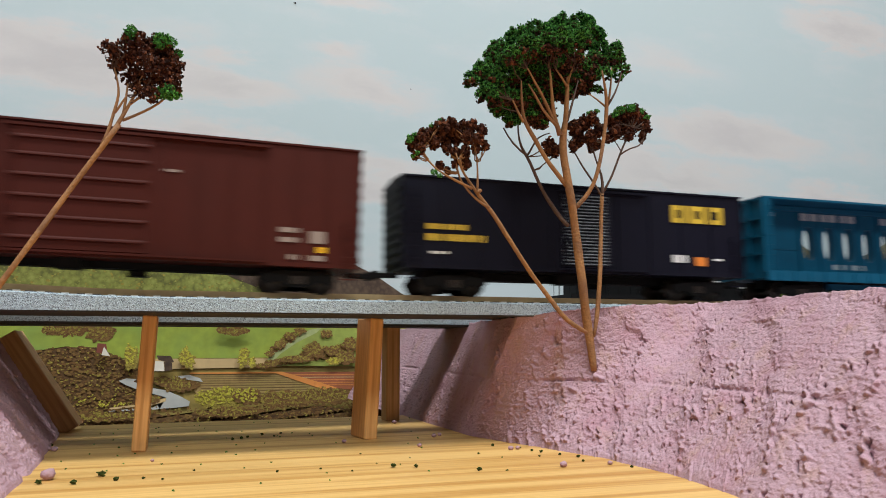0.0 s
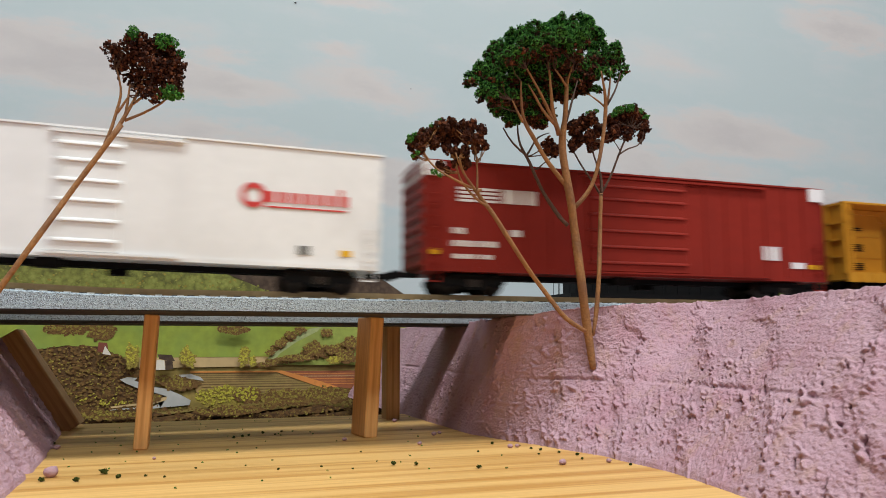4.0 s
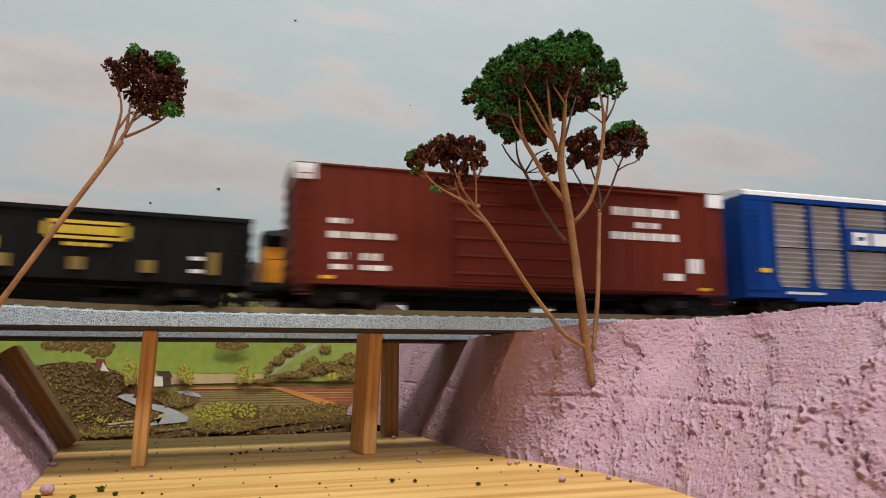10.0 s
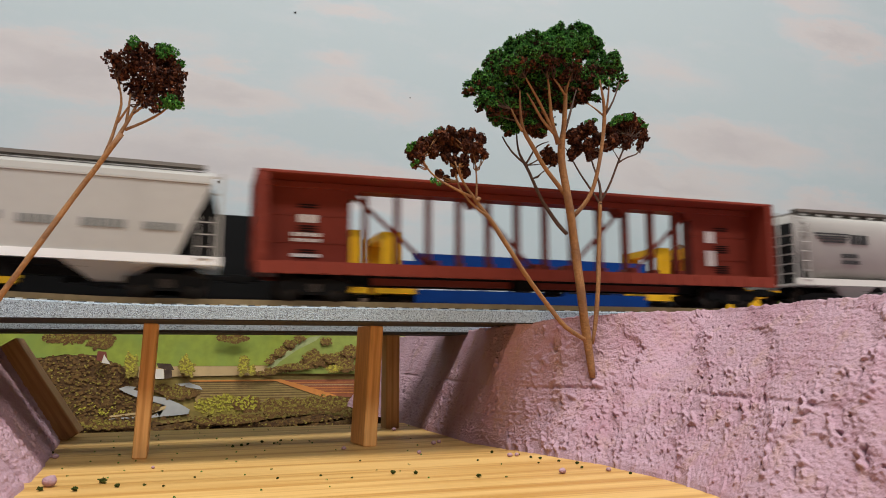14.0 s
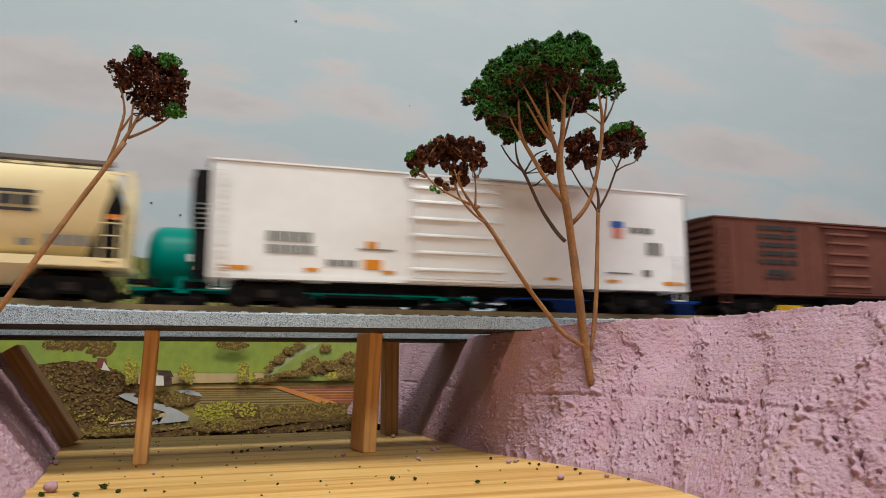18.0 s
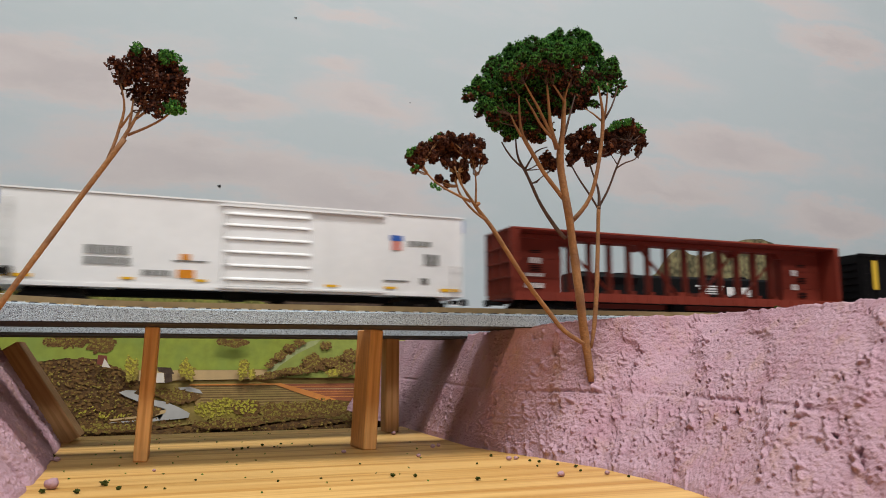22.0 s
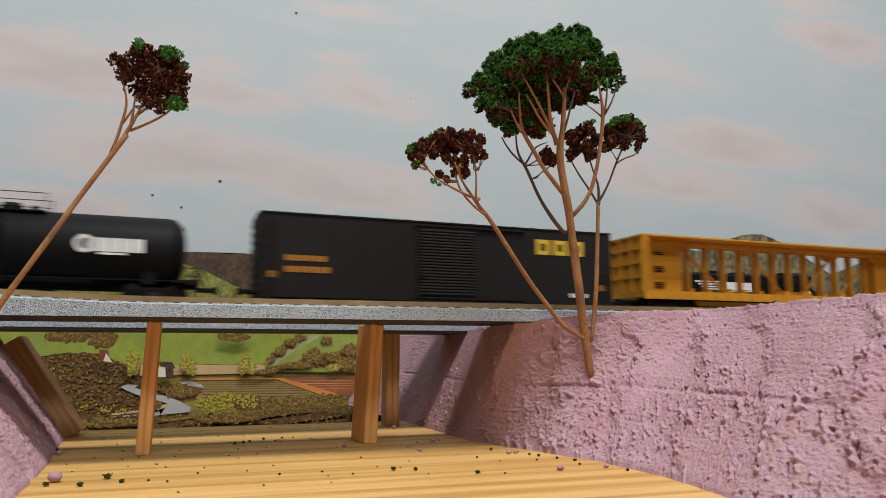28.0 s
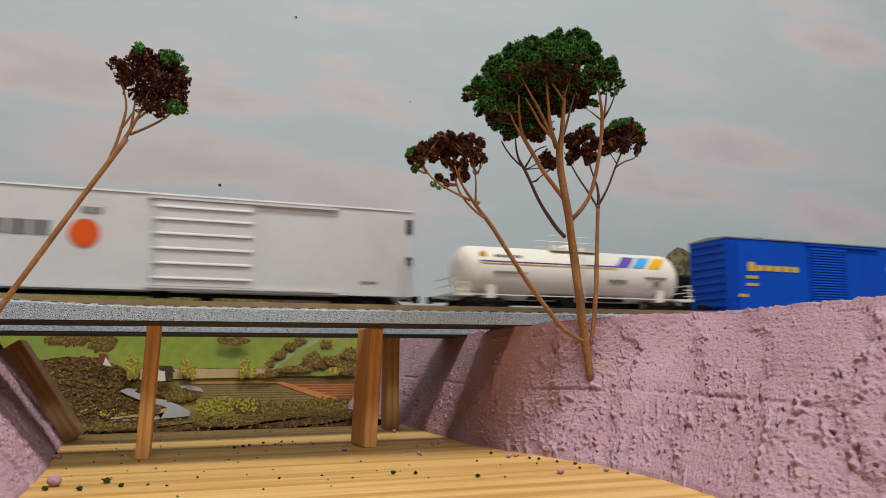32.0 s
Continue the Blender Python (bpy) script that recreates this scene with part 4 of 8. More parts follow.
tree = tagged(new("tree"), label="dried flower stem model tree with dark green foam crown", category="tree", group="model trees")
STEMS = (
    ([(157.2, 32), (156.6, 37), (155, 48), (151, 82), (148.8, 101), (145.2, 122), (144.6, 131.5), (146.5, 138.9), (147.3, 150.3), (147.8, 159)], [1.3, 1.6, 2.0, 1.85, 1.75, 1.7, 1.6, 1.15, 0.95, 0.7], (0.2870, 0.273), BARK),
    ([(157.5, 46), (159, 53), (161, 70), (163.2, 108)], [0.6, 1.0, 1.0, 0.85], (0.284, 0.283), BARK),
    ([(146.6, 93), (143, 96), (135, 107), (127.9, 122.2), (124.8, 125.9), (123.8, 131.8), (123.9, 138)], [0.9, 0.9, 0.75, 0.7, 0.5, 0.4, 0.3], (0.281, 0.290), TWIG),
    ([(127.9, 122.2), (121.1, 126.6), (117.2, 133.5)], [0.5, 0.42, 0.3], (0.286, 0.290), TWIG),
    ([(127.9, 122.2), (130.6, 126.4), (132.8, 131.1), (138.8, 133.1)], [0.5, 0.4, 0.35, 0.2], (0.286, 0.288), TWIG),
    ([(146.5, 110), (136.4, 121.8), (130.7, 131.4), (126.5, 137), (126.1, 142), (125.6, 148), (125.7, 155)], [1.0, 0.95, 0.9, 0.8, 0.6, 0.5, 0.3], (0.279, 0.268), BARK),
    ([(126.5, 136.8), (123.9, 140.8), (121.6, 146)], [0.6, 0.5, 0.3], (0.270, 0.268), BARK),
    ([(143.6, 132.5), (140.6, 141.4), (140, 150.5), (139.6, 157.7), (138.9, 165)], [1.2, 0.85, 0.65, 0.5, 0.3], (0.274, 0.268), BARK),
    ([(142.6, 135.4), (138.4, 143.2), (135.3, 150), (131.6, 155.8), (128.5, 161)], [0.9, 0.7, 0.6, 0.45, 0.3], (0.273, 0.266), BARK),
    ([(141.2, 137.3), (135.2, 142.9), (132.6, 148.7), (128.9, 154)], [0.7, 0.55, 0.45, 0.25], (0.272, 0.268), BARK),
    ([(147.6, 154.5), (145.3, 158.3), (142.1, 162)], [0.55, 0.45, 0.3], (0.272, 0.268), BARK),
    ([(147.7, 156), (149.2, 161), (151.5, 166)], [0.5, 0.4, 0.25], (0.272, 0.27), BARK),
    ([(147, 138.9), (149.2, 145.3), (151.0, 152), (153, 158)], [0.6, 0.5, 0.4, 0.25], (0.274, 0.279), TWIG),
    ([(150, 101), (154.5, 105), (159.6, 112), (163.4, 125), (165.4, 135.4), (166.9, 146), (166.8, 152.3), (166.1, 157.5), (164.9, 164)], [1.0, 0.95, 0.9, 0.85, 0.85, 0.9, 0.7, 0.55, 0.3], (0.281, 0.270), BARK),
    ([(167.4, 148), (169.2, 156.8), (169.8, 166)], [0.55, 0.42, 0.25], (0.2735, 0.271), BARK),
    ([(167.6, 148.6), (171.8, 154.9), (174.8, 164)], [0.55, 0.42, 0.25], (0.2735, 0.273), TWIG),
    ([(166.2, 147.5), (161.9, 150.7), (158, 152.5)], [0.45, 0.35, 0.2], (0.2735, 0.275), BARK),
    ([(154, 48), (151, 49.5), (144.5, 53), (129.2, 71.7), (111.7, 97.1), (105.5, 104.1), (101.8, 109.5), (98.1, 114), (96, 121)], [0.8, 0.95, 1.0, 0.95, 0.9, 0.75, 0.55, 0.4, 0.25], (0.282, 0.270), BARK),
    ([(110, 99), (104.7, 101.9), (98.5, 108.5), (96.8, 112.4), (96, 118)], [0.6, 0.5, 0.4, 0.35, 0.25], (0.272, 0.273), BARK),
    ([(103, 106.5), (94.8, 109.8), (87.4, 113.3), (84.2, 117), (80.5, 121)], [0.6, 0.45, 0.4, 0.35, 0.2], (0.271, 0.268), BARK),
    ([(105.2, 105), (105.6, 114.6), (105, 121), (103.1, 129)], [0.5, 0.35, 0.3, 0.2], (0.272, 0.271), BARK),
    ([(101.8, 108.7), (98.5, 114.1), (97.7, 119)], [0.45, 0.38, 0.25], (0.271, 0.268), BARK),
    ([(105, 104.6), (106.4, 106.2), (107.3, 105.8)], [0.5, 0.95, 0.35], (0.271, 0.270), BARK),
    ([(163, 107), (160, 112), (154, 119.4), (149, 128), (147, 131)], [0.5, 0.5, 0.4, 0.3, 0.2], (0.283, 0.288), TWIG),
    ([(163.3, 107), (164, 116), (160, 124), (158, 134)], [0.8, 0.55, 0.4, 0.25], (0.283, 0.286), TWIG),
    ([(163.3, 108), (168, 115), (173.4, 128), (178, 137), (182, 142)], [0.6, 0.5, 0.45, 0.35, 0.2], (0.283, 0.280), TWIG),
    ([(172.5, 126), (178, 130), (183, 130.5), (184.5, 134)], [0.4, 0.35, 0.3, 0.2], (0.281, 0.280), TWIG))
anchors = []
for i, (nodes, rad, dep, mat) in enumerate(STEMS):
    v, f = limb(nodes, rad, dep, i)
    raw("trunk" if i == 0 else "branch", v, f, mat, tree, True)
    if i:
        anchors += [sum((Vector(p) for p in v[k:k + 9]), Vector()) / 9 for k in range(len(v) // 18 * 9, len(v), 18) if k + 9 <= len(v)]


def lumps(centres, k, seed):
    """Solid uneven cores inside the flower heads: vertices and faces."""
    rnd = random.Random(seed)
    bm = bmesh.new()
    bmesh.ops.create_icosphere(bm, subdivisions=2, radius=1.0)
    ball = [v.co.copy() for v in bm.verts]
    tris = [tuple(v.index for v in f.verts) for f in bm.faces]
    bm.free()
    verts, faces = [], []
    for x, y, z, r in centres:
        off, i = rnd.random() * 50, len(verts)
        for d in ball:
            g = k * r * (1 + 0.35 * noise.noise(d * 2.2 + Vector((off, 0, 0))))
            verts.append((x + d.x * g, y + d.y * g, z + d.z * g * 0.8))
        faces += [(a + i, b + i, c + i) for a, b, c in tris]
    return verts, faces


def florets(spots, seed, under=-0.7, many=26):
    """Knobbly clumps sitting on each flower head: those on its upper side and those below the given slope."""
    rnd = random.Random(seed)
    tops, lows = [], []
    for x, y, z, r in spots:
        for _ in range(many):
            while True:
                d = Vector((rnd.gauss(0, 1), rnd.gauss(0, 1), rnd.gauss(0.25, 1))).normalized()
                if d.z > -0.85:
                    break
            q = Vector((x, y, z)) + Vector((d.x, d.y, d.z * 0.85)) * r * rnd.uniform(0.55, 1.0)
            (lows if d.z < under + rnd.uniform(-0.2, 0.2) else tops).append((q.x, q.y, q.z, r * rnd.uniform(0.20, 0.34)))
    return tops, lows


DOME = [(102.8, 152.6, 3.9), (108.5, 158.2, 5.1), (115.3, 166.1, 6.1), (123.9, 173.4, 6.3), (133.7, 177.7, 6.3), (143.7, 181.6, 6.1), (154.5, 184, 6.1), (160.5, 180.2, 5.6), (163.8, 174.2, 4.6), (171.9, 174.2, 4.3), (176.3, 165.6, 2.9), (120.6, 162.7, 6.1), (112.1, 154.6, 6.1), (110, 147.4, 5.1), (116.2, 148, 6.1), (117.1, 141.1, 5.1), (121.3, 137, 3.6), (123.6, 153.9, 5.1), (162.1, 154.9, 2.7), (149, 178, 6), (139, 172, 6), (129, 168, 6), (174, 170, 3.6), (169, 165.5, 4), (173, 161.5, 2.4), (166, 163, 3.6), (113, 144, 4), (126, 147, 4.5), (120, 157, 6)]
BROW = [(145.7, 175.1, 6.7), (137.9, 172.6, 6.1), (151.8, 173.2, 4.3), (129.2, 170.4, 5.9), (155.9, 178.6, 5.1), (121.7, 165.9, 5.6)]
SHADE = [(131.2, 159.8, 5.9), (138.7, 158.6, 5.9), (144.3, 162.4, 5.1), (135.6, 165.5, 5.6), (128, 164.6, 5.1), (157.7, 161.8, 5.9), (155.3, 155.3, 4.3), (161.3, 167.5, 5.1), (170.6, 169.2, 3.6), (134.2, 148.9, 5.6), (130.9, 142.5, 4.6), (134, 136.7, 3.3), (152.2, 166.5, 5.1), (147.8, 167, 5.1), (123.5, 145.8, 5.1), (130.7, 149, 5), (136.1, 145, 4.5), (130.5, 139, 4), (141.9, 152, 5), (142.5, 157.4, 5.5), (151.5, 157.5, 4.5), (157.4, 161.7, 5), (134.5, 154.7, 6), (125.1, 143.3, 5), (146, 151, 4.5), (150.5, 154, 4.5), (138, 140, 3.5)]
tops, lows = florets(at_depth(DOME, 0.279, 0.010, 4) + at_depth([(x * 0.98 + 2.5, z - 2, r) for x, z, r in DOME[1:10]], 0.295, 0.004, 5), 3, -0.62)
t2, l2 = florets(at_depth(BROW, 0.262, 0.003, 6), 7, -0.55, 34)
t3, l3 = florets(at_depth(SHADE, 0.284, 0.004, 8), 9, 0.15, 34)
behind = at_depth([(x, z, r * 0.95) for x, z, r in SHADE + DOME[11:18] + [(127, 157, 6), (140, 165, 6), (128, 149, 5), (120, 150, 6)]], 0.292, 0.003, 18)
t4, l4 = florets(behind, 19, -0.3, 24)
t3, l3 = t3 + t4, l3 + l4
under_brow = florets(at_depth([(x, z - 4.5, r * 0.8) for x, z, r in BROW[:4]], 0.268, 0.003, 16), 17, 0.9, 9)[1]
tops, lows = tops + t2 + t3, lows + l2 + l3 + under_brow
# dark cores between the crumbs give the crown its painted inner shade
raw("crown_shade_core", *lumps(tops + [(x, y, z, r * 0.8) for x, y, z, r in lows] + [(x, y, z, r * 0.8) for x, y, z, r in behind], 0.80, 8), CORE_SHADE, tree, True, "dark green foam clumps")
raw("crown", *crumbs(tops, 150, 0.003, 0.00044, 5, 0.95), LEAF, tree, label="dark green foam flock crown")
raw("dried_petals", *crumbs(lows, 75, 0.003, 0.00075, 6), PETAL, tree, label="dark red-brown dried petals")
stalks([h for h in lows if h[1] < 0.276][::2], anchors, 0.00026, 2, tree, TWIG)
SIDE = [(77.7, 123.6, 2.8), (81.7, 126.3, 2.8), (85.8, 127.9, 2.8), (89.8, 131.1, 2.8), (94, 132.3, 2.8), (99, 131.9, 2.6), (103.2, 133.1, 2.4), (107.4, 131.4, 2.2), (108.6, 125, 1.8), (105.7, 127.6, 2.4), (101.5, 128, 2.8), (96.4, 127.6, 2.8), (91.5, 126.4, 2.8), (86.6, 124.4, 2.4), (80.9, 121.5, 2.0), (78.9, 118.2, 1.4), (99.8, 121.4, 2.4), (100.2, 117, 2.2), (95.6, 121.1, 2.0), (92.3, 122.4, 2.0), (89, 115, 1.6), (92.3, 112.8, 1.4), (95.6, 116.3, 1.4), (104.8, 123.4, 1.8)]
SIDE_GREEN = [(76.9, 125.9, 1.3), (78.9, 127.3, 1.1), (76.1, 124.3, 1.1), (85.7, 131.5, 1.1), (89, 134.2, 0.8), (81.7, 129.1, 1.0), (79.7, 119.8, 1.0), (86.6, 112.4, 1.3), (89, 111, 1.0), (77.7, 118.1, 1.0)]
LOW = [(150.3, 136.2, 2.9), (154.8, 138.6, 3.1), (159.4, 141.1, 2.6), (152.4, 131.2, 2.9), (158, 132.7, 2.9), (162.6, 136.2, 2.6), (159, 128.7, 2.2), (149.5, 127.9, 2.0), (162.4, 130, 1.8), (138.1, 127, 3.1), (141.3, 125.2, 2.2), (169.6, 141, 3.1), (174.3, 144.6, 3.1), (180.2, 146.2, 2.9), (184.8, 143.5, 2.7), (186.4, 139.4, 2.2), (181.2, 141, 3.3), (175.3, 139.5, 3.3), (170.6, 135.9, 2.7), (177.5, 135.5, 2.4), (184.5, 135.5, 1.8), (167.1, 133.5, 2.0)]
LOW_GREEN = [(158.3, 143.6, 1.6), (161.7, 145, 1.2), (173.3, 146.6, 2.2), (179.1, 148.3, 2.2), (183.8, 147.1, 1.8), (187.3, 144.8, 1.4), (170.9, 144.3, 1.4)]
for seed, (brown, green, y) in enumerate(((SIDE, SIDE_GREEN, 0.271), (LOW, LOW_GREEN, 0.283))):
    heads = at_depth(brown, y, 0.006, 50 + seed)
    bits = clustered(heads)
    raw("dried_crown", *crumbs(bits, 190, 0.003, 0.00090, 70 + seed, 0.9), PETAL, tree, label="small brown dried flower crown")
    raw("green_fringe", *crumbs(at_depth(green, y - 0.004, 0.003, 80 + seed), 230, 0.003, 0.0005, 90 + seed), LEAF, tree, label="thin green foam fringe")
    stalks(bits[::2], anchors, 0.00028, 30 + seed, tree, BARK if seed == 0 else TWIG)

twig_ends = []
small = tagged(new("tree"), label="slim leaning dried stem with brown and green head", category="tree", group="model trees")
for i, (nodes, rad) in enumerate((
        ([(-82, 14), (-76, 24), (-64, 45), (-56.2, 59), (-43, 82), (-31, 102.6), (-26.7, 110)], [1.0, 1.0, 0.95, 0.9, 0.85, 0.8, 0.8]),
        ([(-27.5, 109), (-26, 112.2), (-23.8, 116.9), (-22.3, 120.8), (-19.5, 130)], [0.7, 0.6, 0.5, 0.4, 0.25]),
        ([(-31, 103.5), (-29, 109.2), (-28.2, 114.7), (-26.8, 119.4), (-27.8, 123.9), (-28.9, 128)], [0.5, 0.5, 0.45, 0.4, 0.3, 0.2]),
        ([(-25.8, 111.3), (-20.3, 114.2), (-14.7, 118.2), (-13, 121)], [0.5, 0.4, 0.35, 0.2]),
        ([(-25.7, 112.6), (-25.1, 117.7), (-24.8, 123)], [0.45, 0.4, 0.25]),
        ([(-24, 116.5), (-19, 121), (-15, 128)], [0.4, 0.35, 0.2]),
        ([(-28, 113.5), (-26.2, 116.7), (-24.9, 119.4)], [0.4, 0.35, 0.25]))):
    v, f = limb(nodes, rad, (0.24, 0.24 + 0.002 * (i % 3 - 1)), 100 + i, 0.24)
    raw("trunk" if i == 0 else "branch", v, f, BARK, small, True)
    if i:
        twig_ends += [sum((Vector(p) for p in v[k:k + 9]), Vector()) / 9 for k in range(0, len(v) - 8, 18)]
HEAD = [(-30.4, 132.8, 2.8), (-27, 131.4, 3.2), (-28.5, 128.4, 2.4), (-24.7, 134.5, 3.5), (-21.1, 135.8, 3.5), (-17.2, 135.8, 3.5), (-13.8, 134.3, 3.2), (-11.4, 130.8, 2.8), (-11.7, 126.6, 2.8), (-15.2, 128.1, 3.5), (-19.5, 130.4, 3.9), (-23.6, 129, 3.5), (-24.2, 124.3, 2.8), (-20, 124.7, 3.5), (-15.8, 123.3, 3.2), (-12, 122.8, 2.8), (-21.5, 120.9, 2.0), (-18.1, 120.3, 2.4), (-14.5, 131.9, 3.5)]
HEAD_GREEN = [(-24.8, 139.7, 2.0), (-24.9, 137.8, 2.0), (-15.7, 138.2, 2.4), (-12.7, 137.9, 1.6), (-12.6, 121.6, 2.4), (-10.6, 121.5, 1.8), (-15.7, 120.9, 1.8), (-10.8, 134.3, 1.4), (-30.4, 134.1, 1.0)]
bits = clustered(at_depth(HEAD, 0.240, 0.007, 61, 0.24))
raw("dried_crown", *crumbs(bits, 95, 0.003, 0.00068, 62, 0.9), PETAL, small, label="brown dried flower head")
raw("green_fringe", *crumbs(at_depth(HEAD_GREEN, 0.238, 0.003, 66, 0.24), 190, 0.0024, 0.0005, 63, 0.95), LEAF, small, label="sparse green foam tufts")
stalks(bits[::2], twig_ends, 0.00024, 64, small, TWIG)

# ---- crumbs on the board ----
rnd = random.Random(12)


def pebble(name, x, y, r, mat, label, category, seed, z=0.0):
    bm = bmesh.new()
    bmesh.ops.create_icosphere(bm, subdivisions=2, radius=r)
    for v in bm.verts:
        v.co *= 1 + 0.28 * noise.noise(v.co * (1.6 / r) + Vector((seed, 0, 0)))
        v.co.z *= 0.75
    low = min(v.co.z for v in bm.verts)
    ob = mesh_ob(name, bm, mat, True)
    ob.location = (x, y, z - low)
    return tagged(ob, label=label, category=category, group="crumbs on the board")


for i, (x, y, r) in enumerate(((-0.0455, 0.2735, 0.0024), (-0.0555, 0.342, 0.0013), (-0.058, 0.344, 0.0010), (0.061, 0.332, 0.0011), (0.104, 0.337, 0.0012), (0.108, 0.341, 0.0010), (0.089, 0.309, 0.0010), (0.122, 0.2885, 0.0012), (0.1255, 0.2895, 0.0010), (0.1235, 0.2445, 0.0014), (-0.016, 0.302, 0.0007), (0.1005, 0.398, 0.0013), (0.142, 0.244, 0.001))):
    pebble("foam_crumb", x, y, r, FOAM, "small crumb of pink foam on the board", "foam crumb", i * 3.7)


def tuft(x, y, r, seed, z=0.0):
    r *= 0.72
    bm = bmesh.new()
    bmesh.ops.create_icosphere(bm, subdivisions=3, radius=r)
    for p in bm.verts:
        q = p.co / r
        p.co *= 0.75 + 0.55 * noise.noise(q * 1.7 + Vector((seed, 0, 0))) + 0.45 * noise.noise(q * 4.2 + Vector((0, seed, 0)))
        p.co.z *= 0.7
    low = min(p.co.z for p in bm.verts)
    bmesh.ops.translate(bm, verts=bm.verts[:], vec=(0, 0, -low))
    ob = mesh_ob("flock_crumb", bm, FLOCK)
    ob.location = (x, y, z)
    return tagged(ob, label="small clump of green foam flock on the board", category="flock crumb", group="crumbs on the board")


for i, (x, y, r) in enumerate(((-0.0300, 0.2745, 0.0021), (-0.0365, 0.2625, 0.0016), (-0.0245, 0.2655, 0.0013), (-0.0165, 0.266, 0.0008), (0.0660, 0.2625, 0.0016), (0.0735, 0.2595, 0.0013), (0.0925, 0.2465, 0.0013), (0.0410, 0.2665, 0.0008), (0.0505, 0.2585, 0.0007), (-0.0595, 0.356, 0.0016), (-0.0625, 0.350, 0.0012), (-0.0665, 0.346, 0.0014), (0.0215, 0.362, 0.0010), (0.0185, 0.358, 0.0012), (0.0145, 0.355, 0.0011), (0.0285, 0.369, 0.0012), (0.0335, 0.362, 0.0009), (0.0375, 0.372, 0.001),
                             (0.119, 0.301, 0.0012), (0.129, 0.283, 0.0010), (0.131, 0.2785, 0.0011), (0.127, 0.291, 0.0009), (0.135, 0.270, 0.0010), (0.139, 0.2625, 0.0012), (0.136, 0.253, 0.0009), (0.1255, 0.2685, 0.0007), (0.1055, 0.282, 0.0008), (0.061, 0.296, 0.0007), (-0.001, 0.276, 0.0007), (0.026, 0.265, 0.0008), (-0.0105, 0.262, 0.0007), (-0.047, 0.266, 0.0016), (0.146, 0.236, 0.001))):
    tuft(x, y, r, 200 + i)
tuft(0.2258, 0.2468, 0.0019, 260, 0.0614)
v, f = crumbs([(rnd.uniform(-0.05, 0.13), rnd.uniform(0.24, 0.43), 0.0003, 0.0003) for _ in range(70)], 4, 0.0003, 0.00032, 301, 0.3)
raw("fine_crumbs", v, f, LEAF)
tagged(bpy.data.objects["fine_crumbs"], label="fine green and brown dust on the board", category="dust", kind="stuff")
# ---- parked locomotive's track on the plateau ----


def parked_line(s):
    return s, 0.5385


PARKED = [0.17 + 0.2 * i for i in range(8)]
siding = tagged(new("track_deck"), label="siding track on grey ballast roadbed upon foam", category="railway track", group="tracks", kind="structure")
raw("roadbed", *sweep(parked_line, [(-0.0255, DECK_BOTTOM + 0.0002), (0.0255, DECK_BOTTOM + 0.0002), (0.0255, 0.0590), (0.0229, DECK_TOP), (-0.0229, DECK_TOP), (-0.0255, 0.0590)], PARKED), BALLAST, siding)
for y in (-0.00875, 0.00875):
    raw("rail", *sweep(parked_line, [(y - 0.0012, 0.0622), (y + 0.0012, 0.0622), (y + 0.0005, RAIL_TOP), (y - 0.0005, RAIL_TOP)], PARKED), RAIL, siding)

# ---- rolling stock: x along the car, the side that faces the viewer at -y, z up from the rail's top ----
HW = 0.0180


def paint(name, c, rough=0.42, dirt=0.10):
    return material(name, c, rough, 0.0, dirt, 220.0, 0.0, [k * (1 - 1.6 * dirt) + 0.012 * dirt for k in c], 45.0, 0.12)


UNDER = material("underframe_black", (0.008, 0.0075, 0.0075), 0.75, 0, 0.3, 300, 0.2, spec=0.12)
WHEEL = material("wheel_steel", (0.05, 0.038, 0.03), 0.5, 0.5, 0.2, 300)
STEEL = material("galvanised_steel", (0.44, 0.43, 0.40), 0.36, 0.6, 0.14, 200, 0, (0.30, 0.27, 0.20), 45)
WHITE_INK = material("white_lettering", (0.75, 0.74, 0.72), 0.6)
YELLOW_INK = material("yellow_lettering", (0.62, 0.42, 0.03), 0.6)
BLACK_INK = material("black_lettering", (0.02, 0.02, 0.02), 0.6)
GREY_INK = material("grey_lettering", (0.16, 0.16, 0.15), 0.6)
RED_INK = material("red_lettering", (0.55, 0.035, 0.03), 0.6)
BLUE_INK = material("blue_lettering", (0.02, 0.10, 0.42), 0.6)
ORANGE_INK = material("orange_lettering", (0.68, 0.20, 0.02), 0.6)
GREEN_INK = material("green_emblem", (0.03, 0.10, 0.06), 0.6)
DULL_ORANGE_INK = material("dull_orange_lettering", (0.50, 0.175, 0.02), 0.6)
SKY_INK = material("light_blue_lettering", (0.03, 0.33, 0.68), 0.6)
VIOLET_INK = material("violet_lettering", (0.09, 0.05, 0.36), 0.6)

NAVY = paint("navy_black_paint", (0.0055, 0.0055, 0.013), 0.55)
CHARCOAL = paint("charcoal_paint", (0.016, 0.0145, 0.0145), 0.6)
BROWN = paint("boxcar_brown_paint", (0.056, 0.0105, 0.007), 0.55)
OXIDE = paint("oxide_red_paint", (0.120, 0.019, 0.010), 0.5)
SCARLET = paint("red_paint", (0.24, 0.024, 0.016), 0.45)
TEAL = paint("teal_blue_paint", (0.008, 0.082, 0.150), 0.5)
WHITEP = paint("white_paint", (0.79, 0.79, 0.785), 0.45, 0.05)
GREYWHITE = paint("grey_white_paint", (0.62, 0.61, 0.60), 0.45, 0.05)
AMBER = paint("amber_yellow_paint", (0.52, 0.245, 0.022), 0.5)
BLACKP = paint("black_paint", (0.006, 0.006, 0.0065), 0.55)
ROYAL = paint("royal_blue_paint", (0.007, 0.042, 0.20), 0.4)
